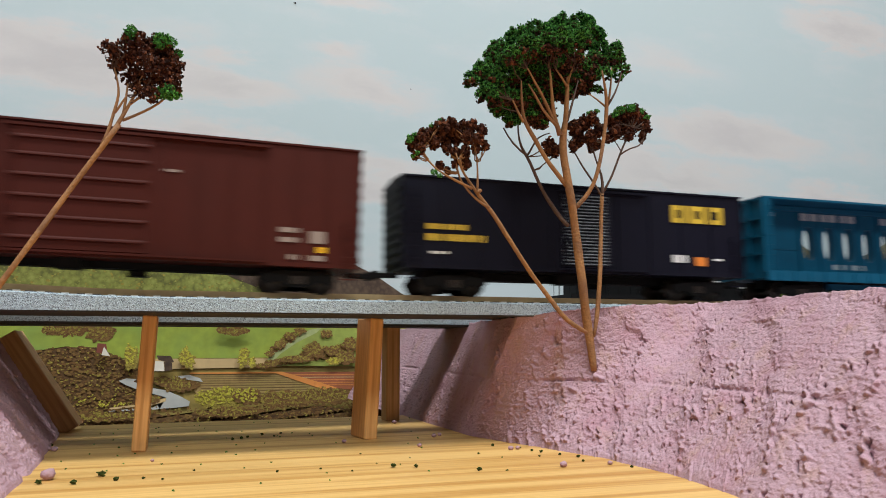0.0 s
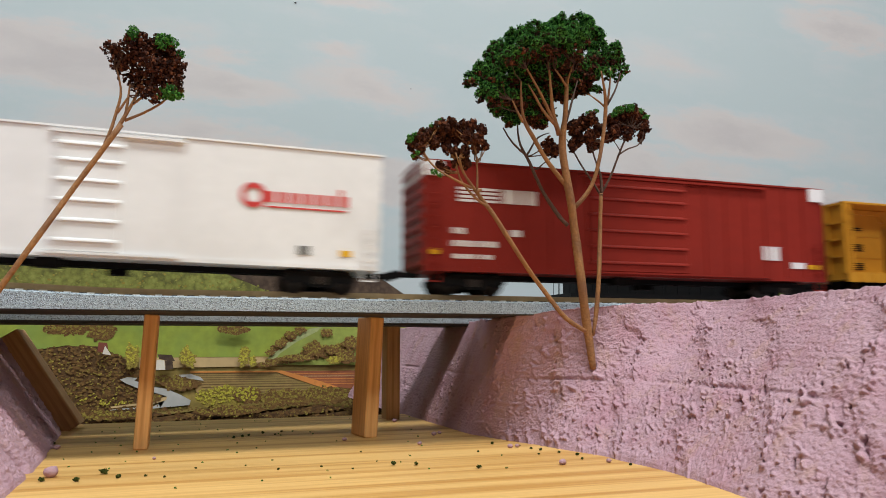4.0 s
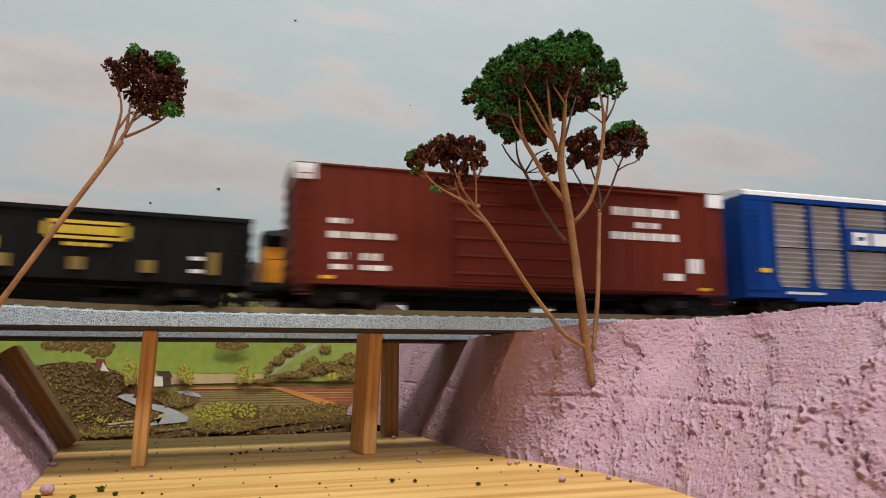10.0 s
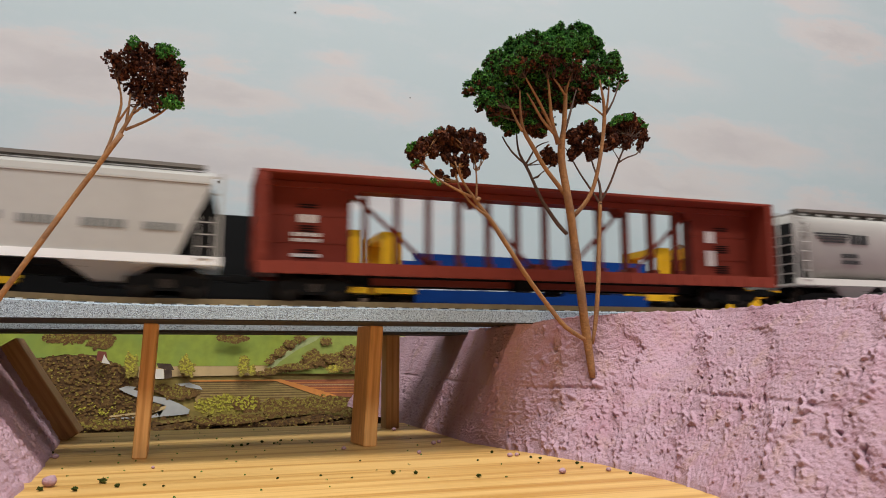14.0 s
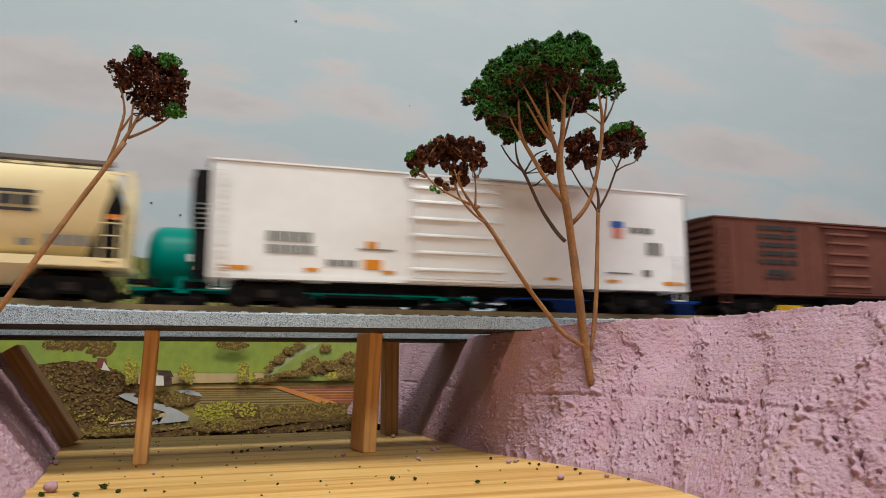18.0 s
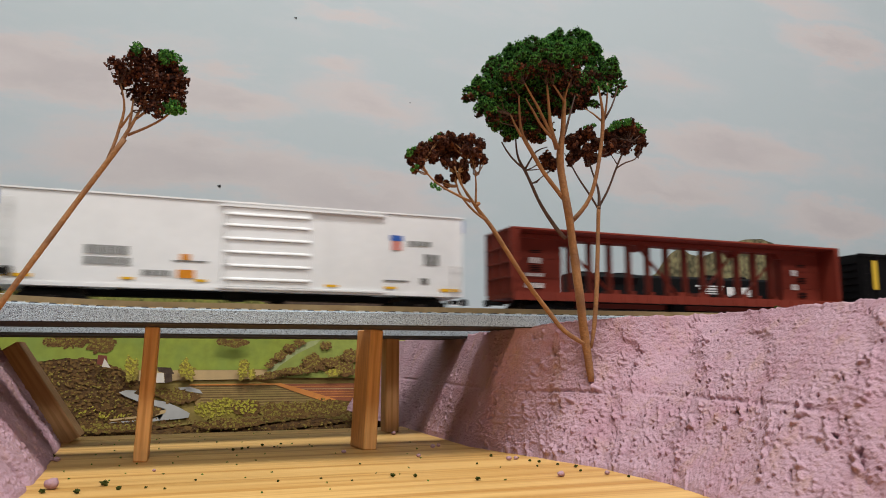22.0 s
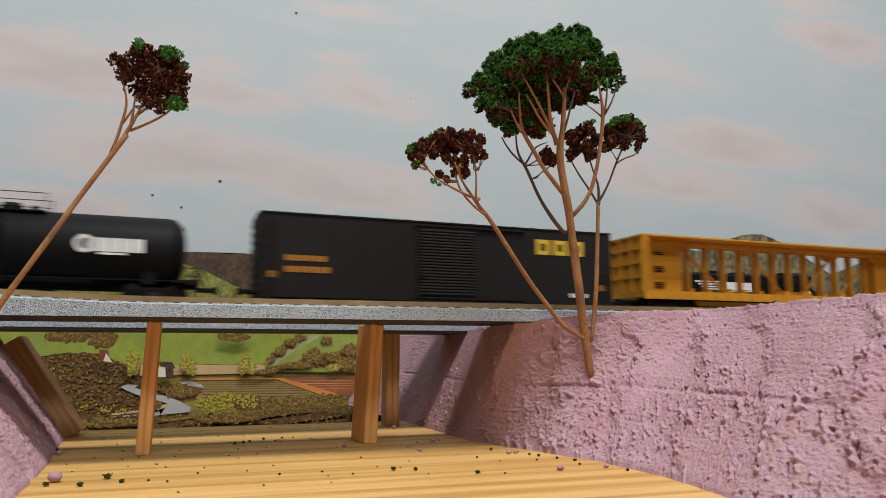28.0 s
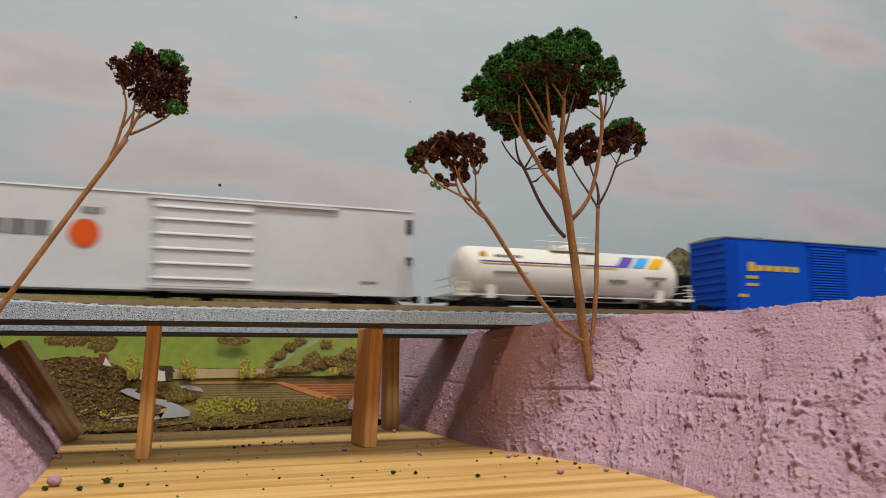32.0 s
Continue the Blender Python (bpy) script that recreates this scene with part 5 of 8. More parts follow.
LTGREY = paint("light_grey_paint", (0.40, 0.38, 0.35), 0.5, 0.05)
SILVERGREY = paint("silver_grey_paint", (0.62, 0.605, 0.55), 0.55, 0.05)
RUST = paint("rust_red_paint", (0.20, 0.036, 0.022), 0.55)
TAN = paint("tan_paint", (0.83, 0.69, 0.40), 0.42, 0.04)
FADED = paint("faded_brown_paint", (0.150, 0.058, 0.040), 0.65, 0.18)
SEAGREEN = paint("sea_green_paint", (0.0, 0.19, 0.145), 0.35)
INDIGO = paint("indigo_paint", (0.022, 0.042, 0.120), 0.3)
COBALT = paint("cobalt_blue_paint", (0.006, 0.075, 0.49), 0.4)
IVORY = paint("ivory_paint", (0.78, 0.74, 0.64), 0.35, 0.05)
SIGNAL_YELLOW = paint("signal_yellow_paint", (0.72, 0.40, 0.02), 0.45)
SIGNAL_ORANGE = paint("signal_orange_paint", (0.62, 0.23, 0.02), 0.45)
ROOFWHITE = paint("roof_white_paint", (0.82, 0.82, 0.82), 0.4, 0.04)

CACHE = {}
EDGES = {}


def polished(mat):
    """The same paint where the moulding stands proud and is rubbed to a gloss."""
    if mat.name not in EDGES:
        m = mat.copy()
        m.name = mat.name + "_gloss"
        b = m.node_tree.nodes["Principled BSDF"]
        b.inputs["Roughness"].default_value, b.inputs["Specular IOR Level"].default_value = 0.30, 0.8
        EDGES[mat.name] = m
    return EDGES[mat.name]


def shared(name, key, build, mat, parent, m=None, label="", smooth=False):
    """A part whose mesh is made once and used by all like cars."""
    if key not in CACHE:
        bm = build()
        me = bpy.data.meshes.new(name)
        bm.to_mesh(me)
        bm.free()
        for p in me.polygons:
            p.use_smooth = smooth
        me.materials.append(mat)
        CACHE[key] = me
    ob = new(name, CACHE[key])
    ob.parent = parent
    if m is not None:
        ob.matrix_basis = m
    return tagged(ob, label=label)


def truck_frame():
    bm = bmesh.new()
    for s in (-1, 1):
        y0, y1 = (s * 0.0125, s * 0.0148) if s > 0 else (-0.0148, -0.0125)
        b2 = prism([(-0.0150, 0.0050), (-0.0120, 0.0030), (-0.0085, 0.0045), (-0.0045, 0.0022), (0.0045, 0.0022), (0.0085, 0.0045), (0.0120, 0.0030), (0.0150, 0.0050), (0.0150, 0.0072), (0.0060, 0.0088), (-0.0060, 0.0088), (-0.0150, 0.0072)], y0, y1, "y")
        me = bpy.data.meshes.new("tmp")
        b2.to_mesh(me)
        b2.free()
        bm.from_mesh(me)
        bpy.data.meshes.remove(me)
    box(bm, -0.0042, 0.0042, -0.0128, 0.0128, 0.0045, 0.0085)
    return bm


def wheelset():
    return lathe([(-0.0098, 0.0058), (-0.0092, 0.0058), (-0.0090, 0.0052), (-0.0074, 0.0053), (-0.0072, 0.0012), (0.0072, 0.0012), (0.0074, 0.0053), (0.0090, 0.0052), (0.0092, 0.0058), (0.0098, 0.0058)], 16, "y")


def spring_group():
    return boxes((-0.0007, 0.0007, -0.0152, -0.0146, 0.0034, 0.0066))


def running_gear(car, length, inset=0.024, axles=(-0.0100, 0.0100)):
    for s in (-1, 1):
        t = shared("truck", "truck", truck_frame, UNDER, car, pose(s * (length / 2 - inset), 0, 0))
        for a in axles:
            shared("wheelset", "wheelset", wheelset, WHEEL, t, pose(a, 0, 0.0053), "worn steel wheels", True)
        for a in (-0.0021, 0.0, 0.0021):
            shared("spring", "spring", spring_group, WHEEL, t, pose(a, 0, 0))
        shared("coupler", "coupler", lambda: boxes((-0.006, 0.004, -0.0018, 0.0018, 0.0080, 0.0102), (0.003, 0.0062, -0.0026, 0.0026, 0.0072, 0.0110), bevel=0.0004), UNDER, car, pose(s * (length / 2 + 0.0035), 0, 0, 0, 0, 0 if s > 0 else 180))
    part("centre_sill", boxes((-length / 2 + 0.01, length / 2 - 0.01, -0.004, 0.004, 0.0075, 0.0125), (-length / 2 + 0.05, length / 2 - 0.05, -0.012, 0.012, 0.0105, 0.0128), (-0.012, -0.002, -0.013, -0.006, 0.006, 0.0105), (0.012, 0.02, 0.004, 0.012, 0.0055, 0.0105)), UNDER, car)


def vehicle(name, label, category="freight car"):
    return tagged(new(name), label=label, category=category, group="rolling stock")


def mark(car, length, ink, rects, y=-HW - 0.0004, name="lettering"):
    """Plain bars that stand for the lettering: (from, to along the car as shares, lower, upper height in mm)."""
    pieces("letter_block" if name == "lettering" else name, [((a - 0.5) * length, (b - 0.5) * length, y, y + 0.0003, lo * 0.001, hi * 0.001) for a, b, lo, hi in rects], ink, car)


def word(a, b, lo, hi, n, gap=0.22):
    """A row of n plain blocks."""
    w = (b - a) / n
    return [(a + w * i, a + w * (i + 1 - gap), lo, hi) for i in range(n)]


def hollow(a, b, lo, hi, n, gap=0.16, stroke=0.30):
    """A row of n open blocks: four bars round an empty middle."""
    w = (b - a) / n
    out = []
    for i in range(n):
        x0, x1 = a + w * i, a + w * (i + 1 - gap)
        t, h = (x1 - x0) * stroke, (hi - lo) * 0.26
        out += [(x0, x1, lo, lo + h), (x0, x1, hi - h, hi), (x0, x0 + t, lo + h, hi - h), (x1 - t, x1, lo + h, hi - h)]
    return out


def plate(car, length, ink, outline, y=-HW - 0.0004, name="emblem"):
    """A flat painted shape: outline in shares of the length and millimetres of height."""
    return part(name, prism([((u - 0.5) * length, z * 0.001) for u, z in outline], y, y + 0.0003, "y"), ink, car)


def disc(car, length, ink, u, z, r, y=-HW - 0.0005, hole=0.0, name="emblem"):
    bm = bmesh.new()
    n = 28
    ring = lambda rad: [bm.verts.new(((u - 0.5) * length + rad * math.cos(2 * math.pi * i / n), y, z * 0.001 + rad * math.sin(2 * math.pi * i / n))) for i in range(n)]
    outer = ring(r * 0.001)
    if hole:
        inner = ring(hole * 0.001)
        for i in range(n):
            bm.faces.new([outer[i], outer[(i + 1) % n], inner[(i + 1) % n], inner[i]])
    else:
        bm.faces.new(outer)
    return part(name, bm, ink, car)


def ladder(car, x, z0, z1, mat, w=0.0052, y=-HW - 0.0016, n=None, label=""):
    h = z1 - z0
    n = n or max(3, int(h / 0.0046))

    def build():
        bm = bmesh.new()
        for s in (-1, 1):
            box(bm, s * w / 2 - 0.00025, s * w / 2 + 0.00025, -0.0002, 0.0004, 0, h)
        for i in range(n):
            z = h * (i + 0.5) / n
            box(bm, -w / 2, w / 2, -0.0003, 0.0001, z - 0.0002, z + 0.0002)
        for s in (-1, 1):
            box(bm, s * w / 2 - 0.0003, s * w / 2 + 0.0003, 0.0, 0.0016, h * 0.1, h * 0.1 + 0.0004)
            box(bm, s * w / 2 - 0.0003, s * w / 2 + 0.0003, 0.0, 0.0016, h * 0.85, h * 0.85 + 0.0004)
        return bm
    return shared("ladder", ("ladder", mat.name, round(h, 4), n, w), build, mat, car, pose(x, y, z0), label)


def grabs(car, x, zs, mat, w=0.0058, y=-HW - 0.0010):
    bm = bmesh.new()
    for z in zs:
        box(bm, x - w / 2, x + w / 2, y, y + 0.0004, z - 0.0002, z + 0.00025)
        for s in (-1, 1):
            box(bm, x + s * w / 2 - 0.0003, x + s * w / 2, y, y + 0.0011, z - 0.0002, z + 0.00025)
    return part("grab_irons", bm, mat, car)


def boxcar(name, label, length, top, body, roof=None, sill=12.5, door=(0.40, 0.60), door_kind="ridged", ribs=0, corners=None, rails=True, end_mat=None, end_from=0.0):
    """A boxcar or refrigerator car. Heights in millimetres over the rail."""
    car = vehicle(name, label)
    t, z0, L = top * 0.001, sill * 0.001, length / 2
    part("body", prism([(-HW, z0), (HW, z0), (HW, t - 0.0022), (HW - 0.0006, t - 0.0016), (-HW + 0.0006, t - 0.0016), (-HW, t - 0.0022)], -L, L), body, car)
    part("roof", prism([(-HW - 0.0006, t - 0.0021), (HW + 0.0006, t - 0.0021), (HW + 0.0006, t - 0.0013), (0, t), (-HW - 0.0006, t - 0.0013)], -L - 0.0004, L + 0.0004), roof or body, car)
    bm = bmesh.new()
    n = int(length / 0.0125)
    for i in range(1, n):
        x = -L + length * i / n
        for s in (-1, 1):
            a = [bm.verts.new((x + d, s * y, z)) for d in (-0.0005, 0.0005) for y, z in ((0.001, t + 0.0003), (HW, t - 0.0009), (HW, t - 0.0014))]
            bm.faces.new([a[0], a[3], a[4], a[1]])
            bm.faces.new([a[1], a[4], a[5], a[2]])
    part("roof_ribs", bm, roof or body, car)
    for s in (-1, 1):
        k, x = 9, s * L
        pieces("end_rib", [(min(x, x + s * 0.0009), max(x, x + s * 0.0009), -HW + 0.0022, HW - 0.0022, z - 0.0010, z + 0.0010) for z in [z0 + 0.003 + (t - z0 - 0.008) * i / (k - 1) for i in range(k)]], body, car)
        if end_mat:
            part("end_panel", boxes((min(s * L, s * (L + 0.0011)), max(s * L, s * (L + 0.0011)), -HW + 0.0006, HW - 0.0006, z0 + (t - z0) * end_from, t - 0.003)), end_mat, car)
        ladder(car, s * (L - 0.0045), z0 + 0.001, t - 0.004 if s < 0 else z0 + 0.019, body)
        grabs(car, s * (L - 0.0045), [z0 + 0.004 + 0.0045 * i for i in range(4)], body, y=HW + 0.0006)
        part("step", boxes((s * (L - 0.0045) - 0.0030, s * (L - 0.0045) + 0.0030, -HW - 0.0004, -HW + 0.0004, z0 - 0.0055, z0 - 0.0050), (s * (L - 0.0045) - 0.0030, s * (L - 0.0045) - 0.0026, -HW - 0.0002, -HW + 0.0002, z0 - 0.0055, z0), (s * (L - 0.0045) + 0.0026, s * (L - 0.0045) + 0.0030, -HW - 0.0002, -HW + 0.0002, z0 - 0.0055, z0)), body, car)
    if ribs:
        for i in range(ribs + 1):
            u = i / ribs
            if door and door[0] - 0.02 < u < door[1] + 0.02:
                continue
            x = -L + 0.0006 + (length - 0.0012) * u
            pieces("side_post", [(x - 0.0005, x + 0.0005, y, y + 0.0005, z0 + 0.0012, t - 0.0028) for y in (-HW - 0.0005, HW)], body, car)
    part("side_sill", boxes((-L, L, -HW - 0.0005, HW + 0.0005, z0 - 0.0008, z0 + 0.0009)), body, car)
    if door:
        a, b = (door[0] - 0.5) * length, (door[1] - 0.5) * length
        d = part("door", boxes((a, b, -HW - 0.0010, -HW + 0.0003, z0 + 0.0012, t - 0.0042), bevel=0.0003), body, car)
        if door_kind == "louvred":
            k = 22
            zs = [z0 + 0.003 + (t - z0 - 0.0095) * i / (k - 1) for i in range(k)]
            for z in zs:
                shared("louvre", ("louvre", body.name, round(b - a, 5)), lambda: prism([(0.0009, 0.00075), (0.00055, 0.00066), (0.00030, 0.00046), (0.00014, 0.00022), (0.00004, -0.0001), (0, -0.00045), (0.0009, -0.00045)], 0, b - a - 0.0012), polished(body) if body is NAVY else body, d, pose(a + 0.0006, -HW - 0.0018, z))
        else:
            zs = [z0 + 0.002 + (t - z0 - 0.008) * f for f in (0.08, 0.26, 0.44, 0.62, 0.80, 0.95)]
            for z in zs:
                shared("door_ridge", ("ridge", body.name, round(b - a, 5)), lambda: prism([(0.0009, 0.0009), (0.00055, 0.00078), (0.00030, 0.00056), (0.00014, 0.00030), (0.00004, 0), (0, -0.0004), (0.0009, -0.0005)], 0, b - a - 0.0016), body, d, pose(a + 0.0008, -HW - 0.0018, z))
        part("door_bar", boxes((a + 0.002, a + 0.0025, -HW - 0.0024, -HW - 0.0018, z0 + 0.001, t - 0.006), (a + 0.0014, a + 0.0036, -HW - 0.0024, -HW - 0.0016, z0 + 0.012, z0 + 0.014)), body, d)
        if rails:
            part("door_rail", boxes((a - 0.002, b + (b - a) * 0.9, -HW - 0.0017, -HW + 0.0002, t - 0.0042, t - 0.0032)), body, car)
            part("door_rail", boxes((a - 0.002, b + (b - a) * 0.9, -HW - 0.0015, -HW + 0.0002, z0 + 0.0002, z0 + 0.0011)), body, car)
    if corners:
        for s in (-1, 1):
            x = s * (L - 0.004)
            part("corner_patch", boxes((x - 0.0043, x + 0.0046, -HW - 0.0007, HW + 0.0007, t - 0.0085, t - 0.0018)), corners, car, "white painted corner")
    running_gear(car, length)
    return car


def centerbeam(name, label, length, top, mat, style):
    """A lumber car: deck, two bulkheads and a centre wall with posts or with oval holes."""
    car = vehicle(name, label)
    t, L = top * 0.001, length / 2
    part("deck", boxes((-L, L, -HW + 0.0008, HW - 0.0008, 0.0120, 0.0150)), mat, car)
    for y in (-HW - 0.0006, HW - 0.0008):
        part("side_sill", boxes((-L, L, y, y + 0.0014, 0.0104, 0.0156)), mat, car)
    part("keel", boxes((-L + 0.05, L - 0.05, -0.006, 0.006, 0.0075, 0.0119)), mat, car)
    pieces("tie_down", [(x - 0.0012, x + 0.0012, -HW - 0.0012, -HW - 0.0005, 0.0108, 0.0150) for x in [-L + 0.008 + (length - 0.016) * i / 25 for i in range(26)]], mat, car)
    for s in (-1, 1):
        x0, x1 = sorted((s * (L - 0.0005), s * (L - 0.0035)))
        b = part("bulkhead", boxes((x0, x1, -HW, HW, 0.0150, t - 0.0013)), mat, car)
        x0, x1 = sorted((s * (L - 0.0005), s * (L + 0.0010)))
        rb = [(x0, x1, y - 0.0009, y + 0.0009, 0.0150, t) for y in (-HW + 0.001, -0.006, 0.006, HW - 0.001)] + [(x0, x1, -HW, HW, z, z + 0.0012) for z in (0.0240, 0.0330, 0.0420, t - 0.0014)]
        pieces("bulkhead_rib", rb, mat, b)
        ladder(car, s * (L - 0.0022), 0.016, t - 0.002, mat, 0.0034, -HW - 0.0008)
        u = (0.158 if s < 0 else 0.150) if style == "posts" else 0.0
        if u:
            xa, xb = sorted((s * (L - 0.0034), s * (L - u * length)))
            w = part("end_wall", boxes((xa, xb, -0.0040, 0.0040, 0.0150, t - 0.0040)), mat, car)
            pieces("wall_seam", [(xa, xb, -0.0043, 0.0043, z, z + 0.0004) for z in (0.0250, 0.0370)], mat, w)
            xm = (xa + xb) / 2
            pieces("vent_slot", [(xm - 0.004, xm + 0.004, -0.0045, -0.0039, z + 0.0011 * i, z + 0.0011 * i + 0.0005) for z in (0.0185, 0.0290, 0.0405) for i in range(4 if z < 0.04 else 2)], UNDER, w, "dark slot")
    part("top_chord", boxes((-L + 0.0036, L - 0.0036, -0.0050, 0.0050, t - 0.0042, t - 0.0013), bevel=0.0004), mat, car)
    part("top_plate", boxes((-L + 0.0004, L - 0.0004, -HW + 0.0002, HW - 0.0002, t - 0.0013, t + 0.0001), bevel=0.0003), mat, car)
    if style == "posts":
        x0, x1 = -L + 0.158 * length, L - 0.150 * length
        n = 12
        for i in range(n):
            x = x0 + (x1 - x0) * (i + 0.5) / n
            shared("post", ("post", mat.name, top), lambda: boxes((-0.0010, 0.0010, -0.0022, 0.0022, 0.0150, t - 0.0040), (-0.0010, 0.0010, -0.0050, -0.0020, 0.0150, 0.0190)), mat, car, pose(x, 0, 0))
        w = (x1 - x0) / n
        for k, (a, b) in enumerate(((0.1, 2.6), (4.0, 6.1), (9.3, 7.2), (11.9, 9.6))):
            bm = rod(bmesh.new(), (x0 + a * w, -0.001, t - 0.005), (x0 + b * w, -0.001, 0.0165), 0.0010, None, 5)
            part("brace", bm, mat, car)
            bm = prism([(x0 + a * w - 0.004, t - 0.0038), (x0 + a * w + 0.004, t - 0.0038), (x0 + a * w + 0.0012, t - 0.0078), (x0 + a * w - 0.0012, t - 0.0078)], -0.005, 0.005, "y")
            part("gusset", bm, mat, car)
            bm = prism([(x0 + b * w - 0.004, 0.0148), (x0 + b * w + 0.004, 0.0148), (x0 + b * w + 0.0024, 0.0195), (x0 + b * w - 0.0024, 0.0195)], -0.005, 0.005, "y")
            part("gusset", bm, mat, car)
    else:
        n, u0, du = 13, 0.166, 0.0540
        zc, a, h = 0.0326, 0.0043, 0.0092
        wall = boxes((-L + 0.003, (u0 - du / 2 - 0.5) * length, -0.0028, 0.0028, 0.0150, t - 0.004), ((u0 + du * (n - 0.5) - 0.5) * length, L - 0.003, -0.0028, 0.0028, 0.0150, t - 0.004))
        for i in range(n):
            c = (u0 + du * i - 0.5) * length
            hx = du * length / 2
            up, dn = t - 0.004 - zc, zc - 0.0150
            corner = [math.atan2(v, w) % (2 * math.pi) for w, v in ((hx, up), (-hx, up), (-hx, -dn), (hx, -dn))]
            angles = sorted([2 * math.pi * (k + 0.5) / 28 for k in range(28)] + corner)
            q = len(angles)
            near = None
            for y in (-0.0028, 0.0028):
                rim, hole = [], []
                for g in angles:
                    ca, sa = math.cos(g), math.sin(g)
                    m = min(hx / max(abs(ca), 1e-6), (up if sa > 0 else dn) / max(abs(sa), 1e-6))
                    rim.append(wall.verts.new((c + ca * m, y, zc + sa * m)))
                    hole.append(wall.verts.new((c + a * math.copysign(abs(ca) ** 0.8, ca), y, zc + h * math.copysign(abs(sa) ** 0.8, sa))))
                for k in range(q):
                    wall.faces.new([rim[k], rim[(k + 1) % q], hole[(k + 1) % q], hole[k]])
                if near:
                    for k in range(q):
                        wall.faces.new([near[k], near[(k + 1) % q], hole[(k + 1) % q], hole[k]])
                near = hole
        bmesh.ops.remove_doubles(wall, verts=wall.verts[:], dist=0.00002)
        part("centre_wall", wall, mat, car, "wall with oval holes")
        part("wall_seam", boxes((-L + 0.004, (u0 - du / 2 - 0.5) * length, -0.0032, 0.0032, 0.0285, 0.0289), ((u0 + du * (n - 0.5) - 0.5) * length, L - 0.004, -0.0032, 0.0032, 0.0285, 0.0289)), mat, car)
        posts = [((u0 + du * (i - 0.5) - 0.5) * length - 0.0006, (u0 + du * (i - 0.5) - 0.5) * length + 0.0006, -0.0036, -0.0027, 0.0150, t - 0.004) for i in range(n + 1)]
        pieces("wall_post", posts, mat, car)
    running_gear(car, length)
    return car


def gondola(name, label, length, top, mat, ribs=14, load=None, sill=8.5):
    car = vehicle(name, label)
    t, L, z0 = top * 0.001, length / 2, sill * 0.001
    part("floor_plate", boxes((-L, L, -HW + 0.0008, HW - 0.0008, 0.0115, 0.0130)), mat, car)
    for s in (-1, 1):
        y0, y1 = sorted((s * HW, s * (HW - 0.0010)))
        part("side_wall", boxes((-L, L, y0, y1, z0, t)), mat, car)
        x0, x1 = sorted((s * L, s * (L - 0.0010)))
        e = part("end_wall", boxes((x0, x1, -HW + 0.001, HW - 0.001, 0.0100, t)), mat, car)
        x0, x1 = sorted((s * L, s * (L + 0.0009)))
        pieces("end_rib", [(x0, x1, -HW + 0.002, HW - 0.002, float(z), float(z) + 0.0012) for z in np.arange(0.014, t - 0.002, 0.005)], mat, e)
        y0, y1 = sorted((s * (HW - 0.0004), s * (HW + 0.0012)))
        part("top_rail", boxes((-L - 0.0005, L + 0.0005, y0, y1, t - 0.0012, t + 0.0004)), mat, car)
        for i in range(ribs + 1):
            x = -L + 0.002 + (length - 0.004) * i / ribs
            shared("side_rib", ("rib", mat.name, top), lambda: boxes((-0.0007, 0.0007, -0.0006, 0.0006, z0 + 0.0006, t - 0.0012)), mat, car, pose(x, s * (HW + 0.0006), 0))
        ladder(car, s * (L - 0.0045), z0, t - 0.001, mat)
    running_gear(car, length)
    return car


GRATE = material("roof_grating", (0.15, 0.13, 0.11), 0.6, 0, 0.3, 500, 0.3)


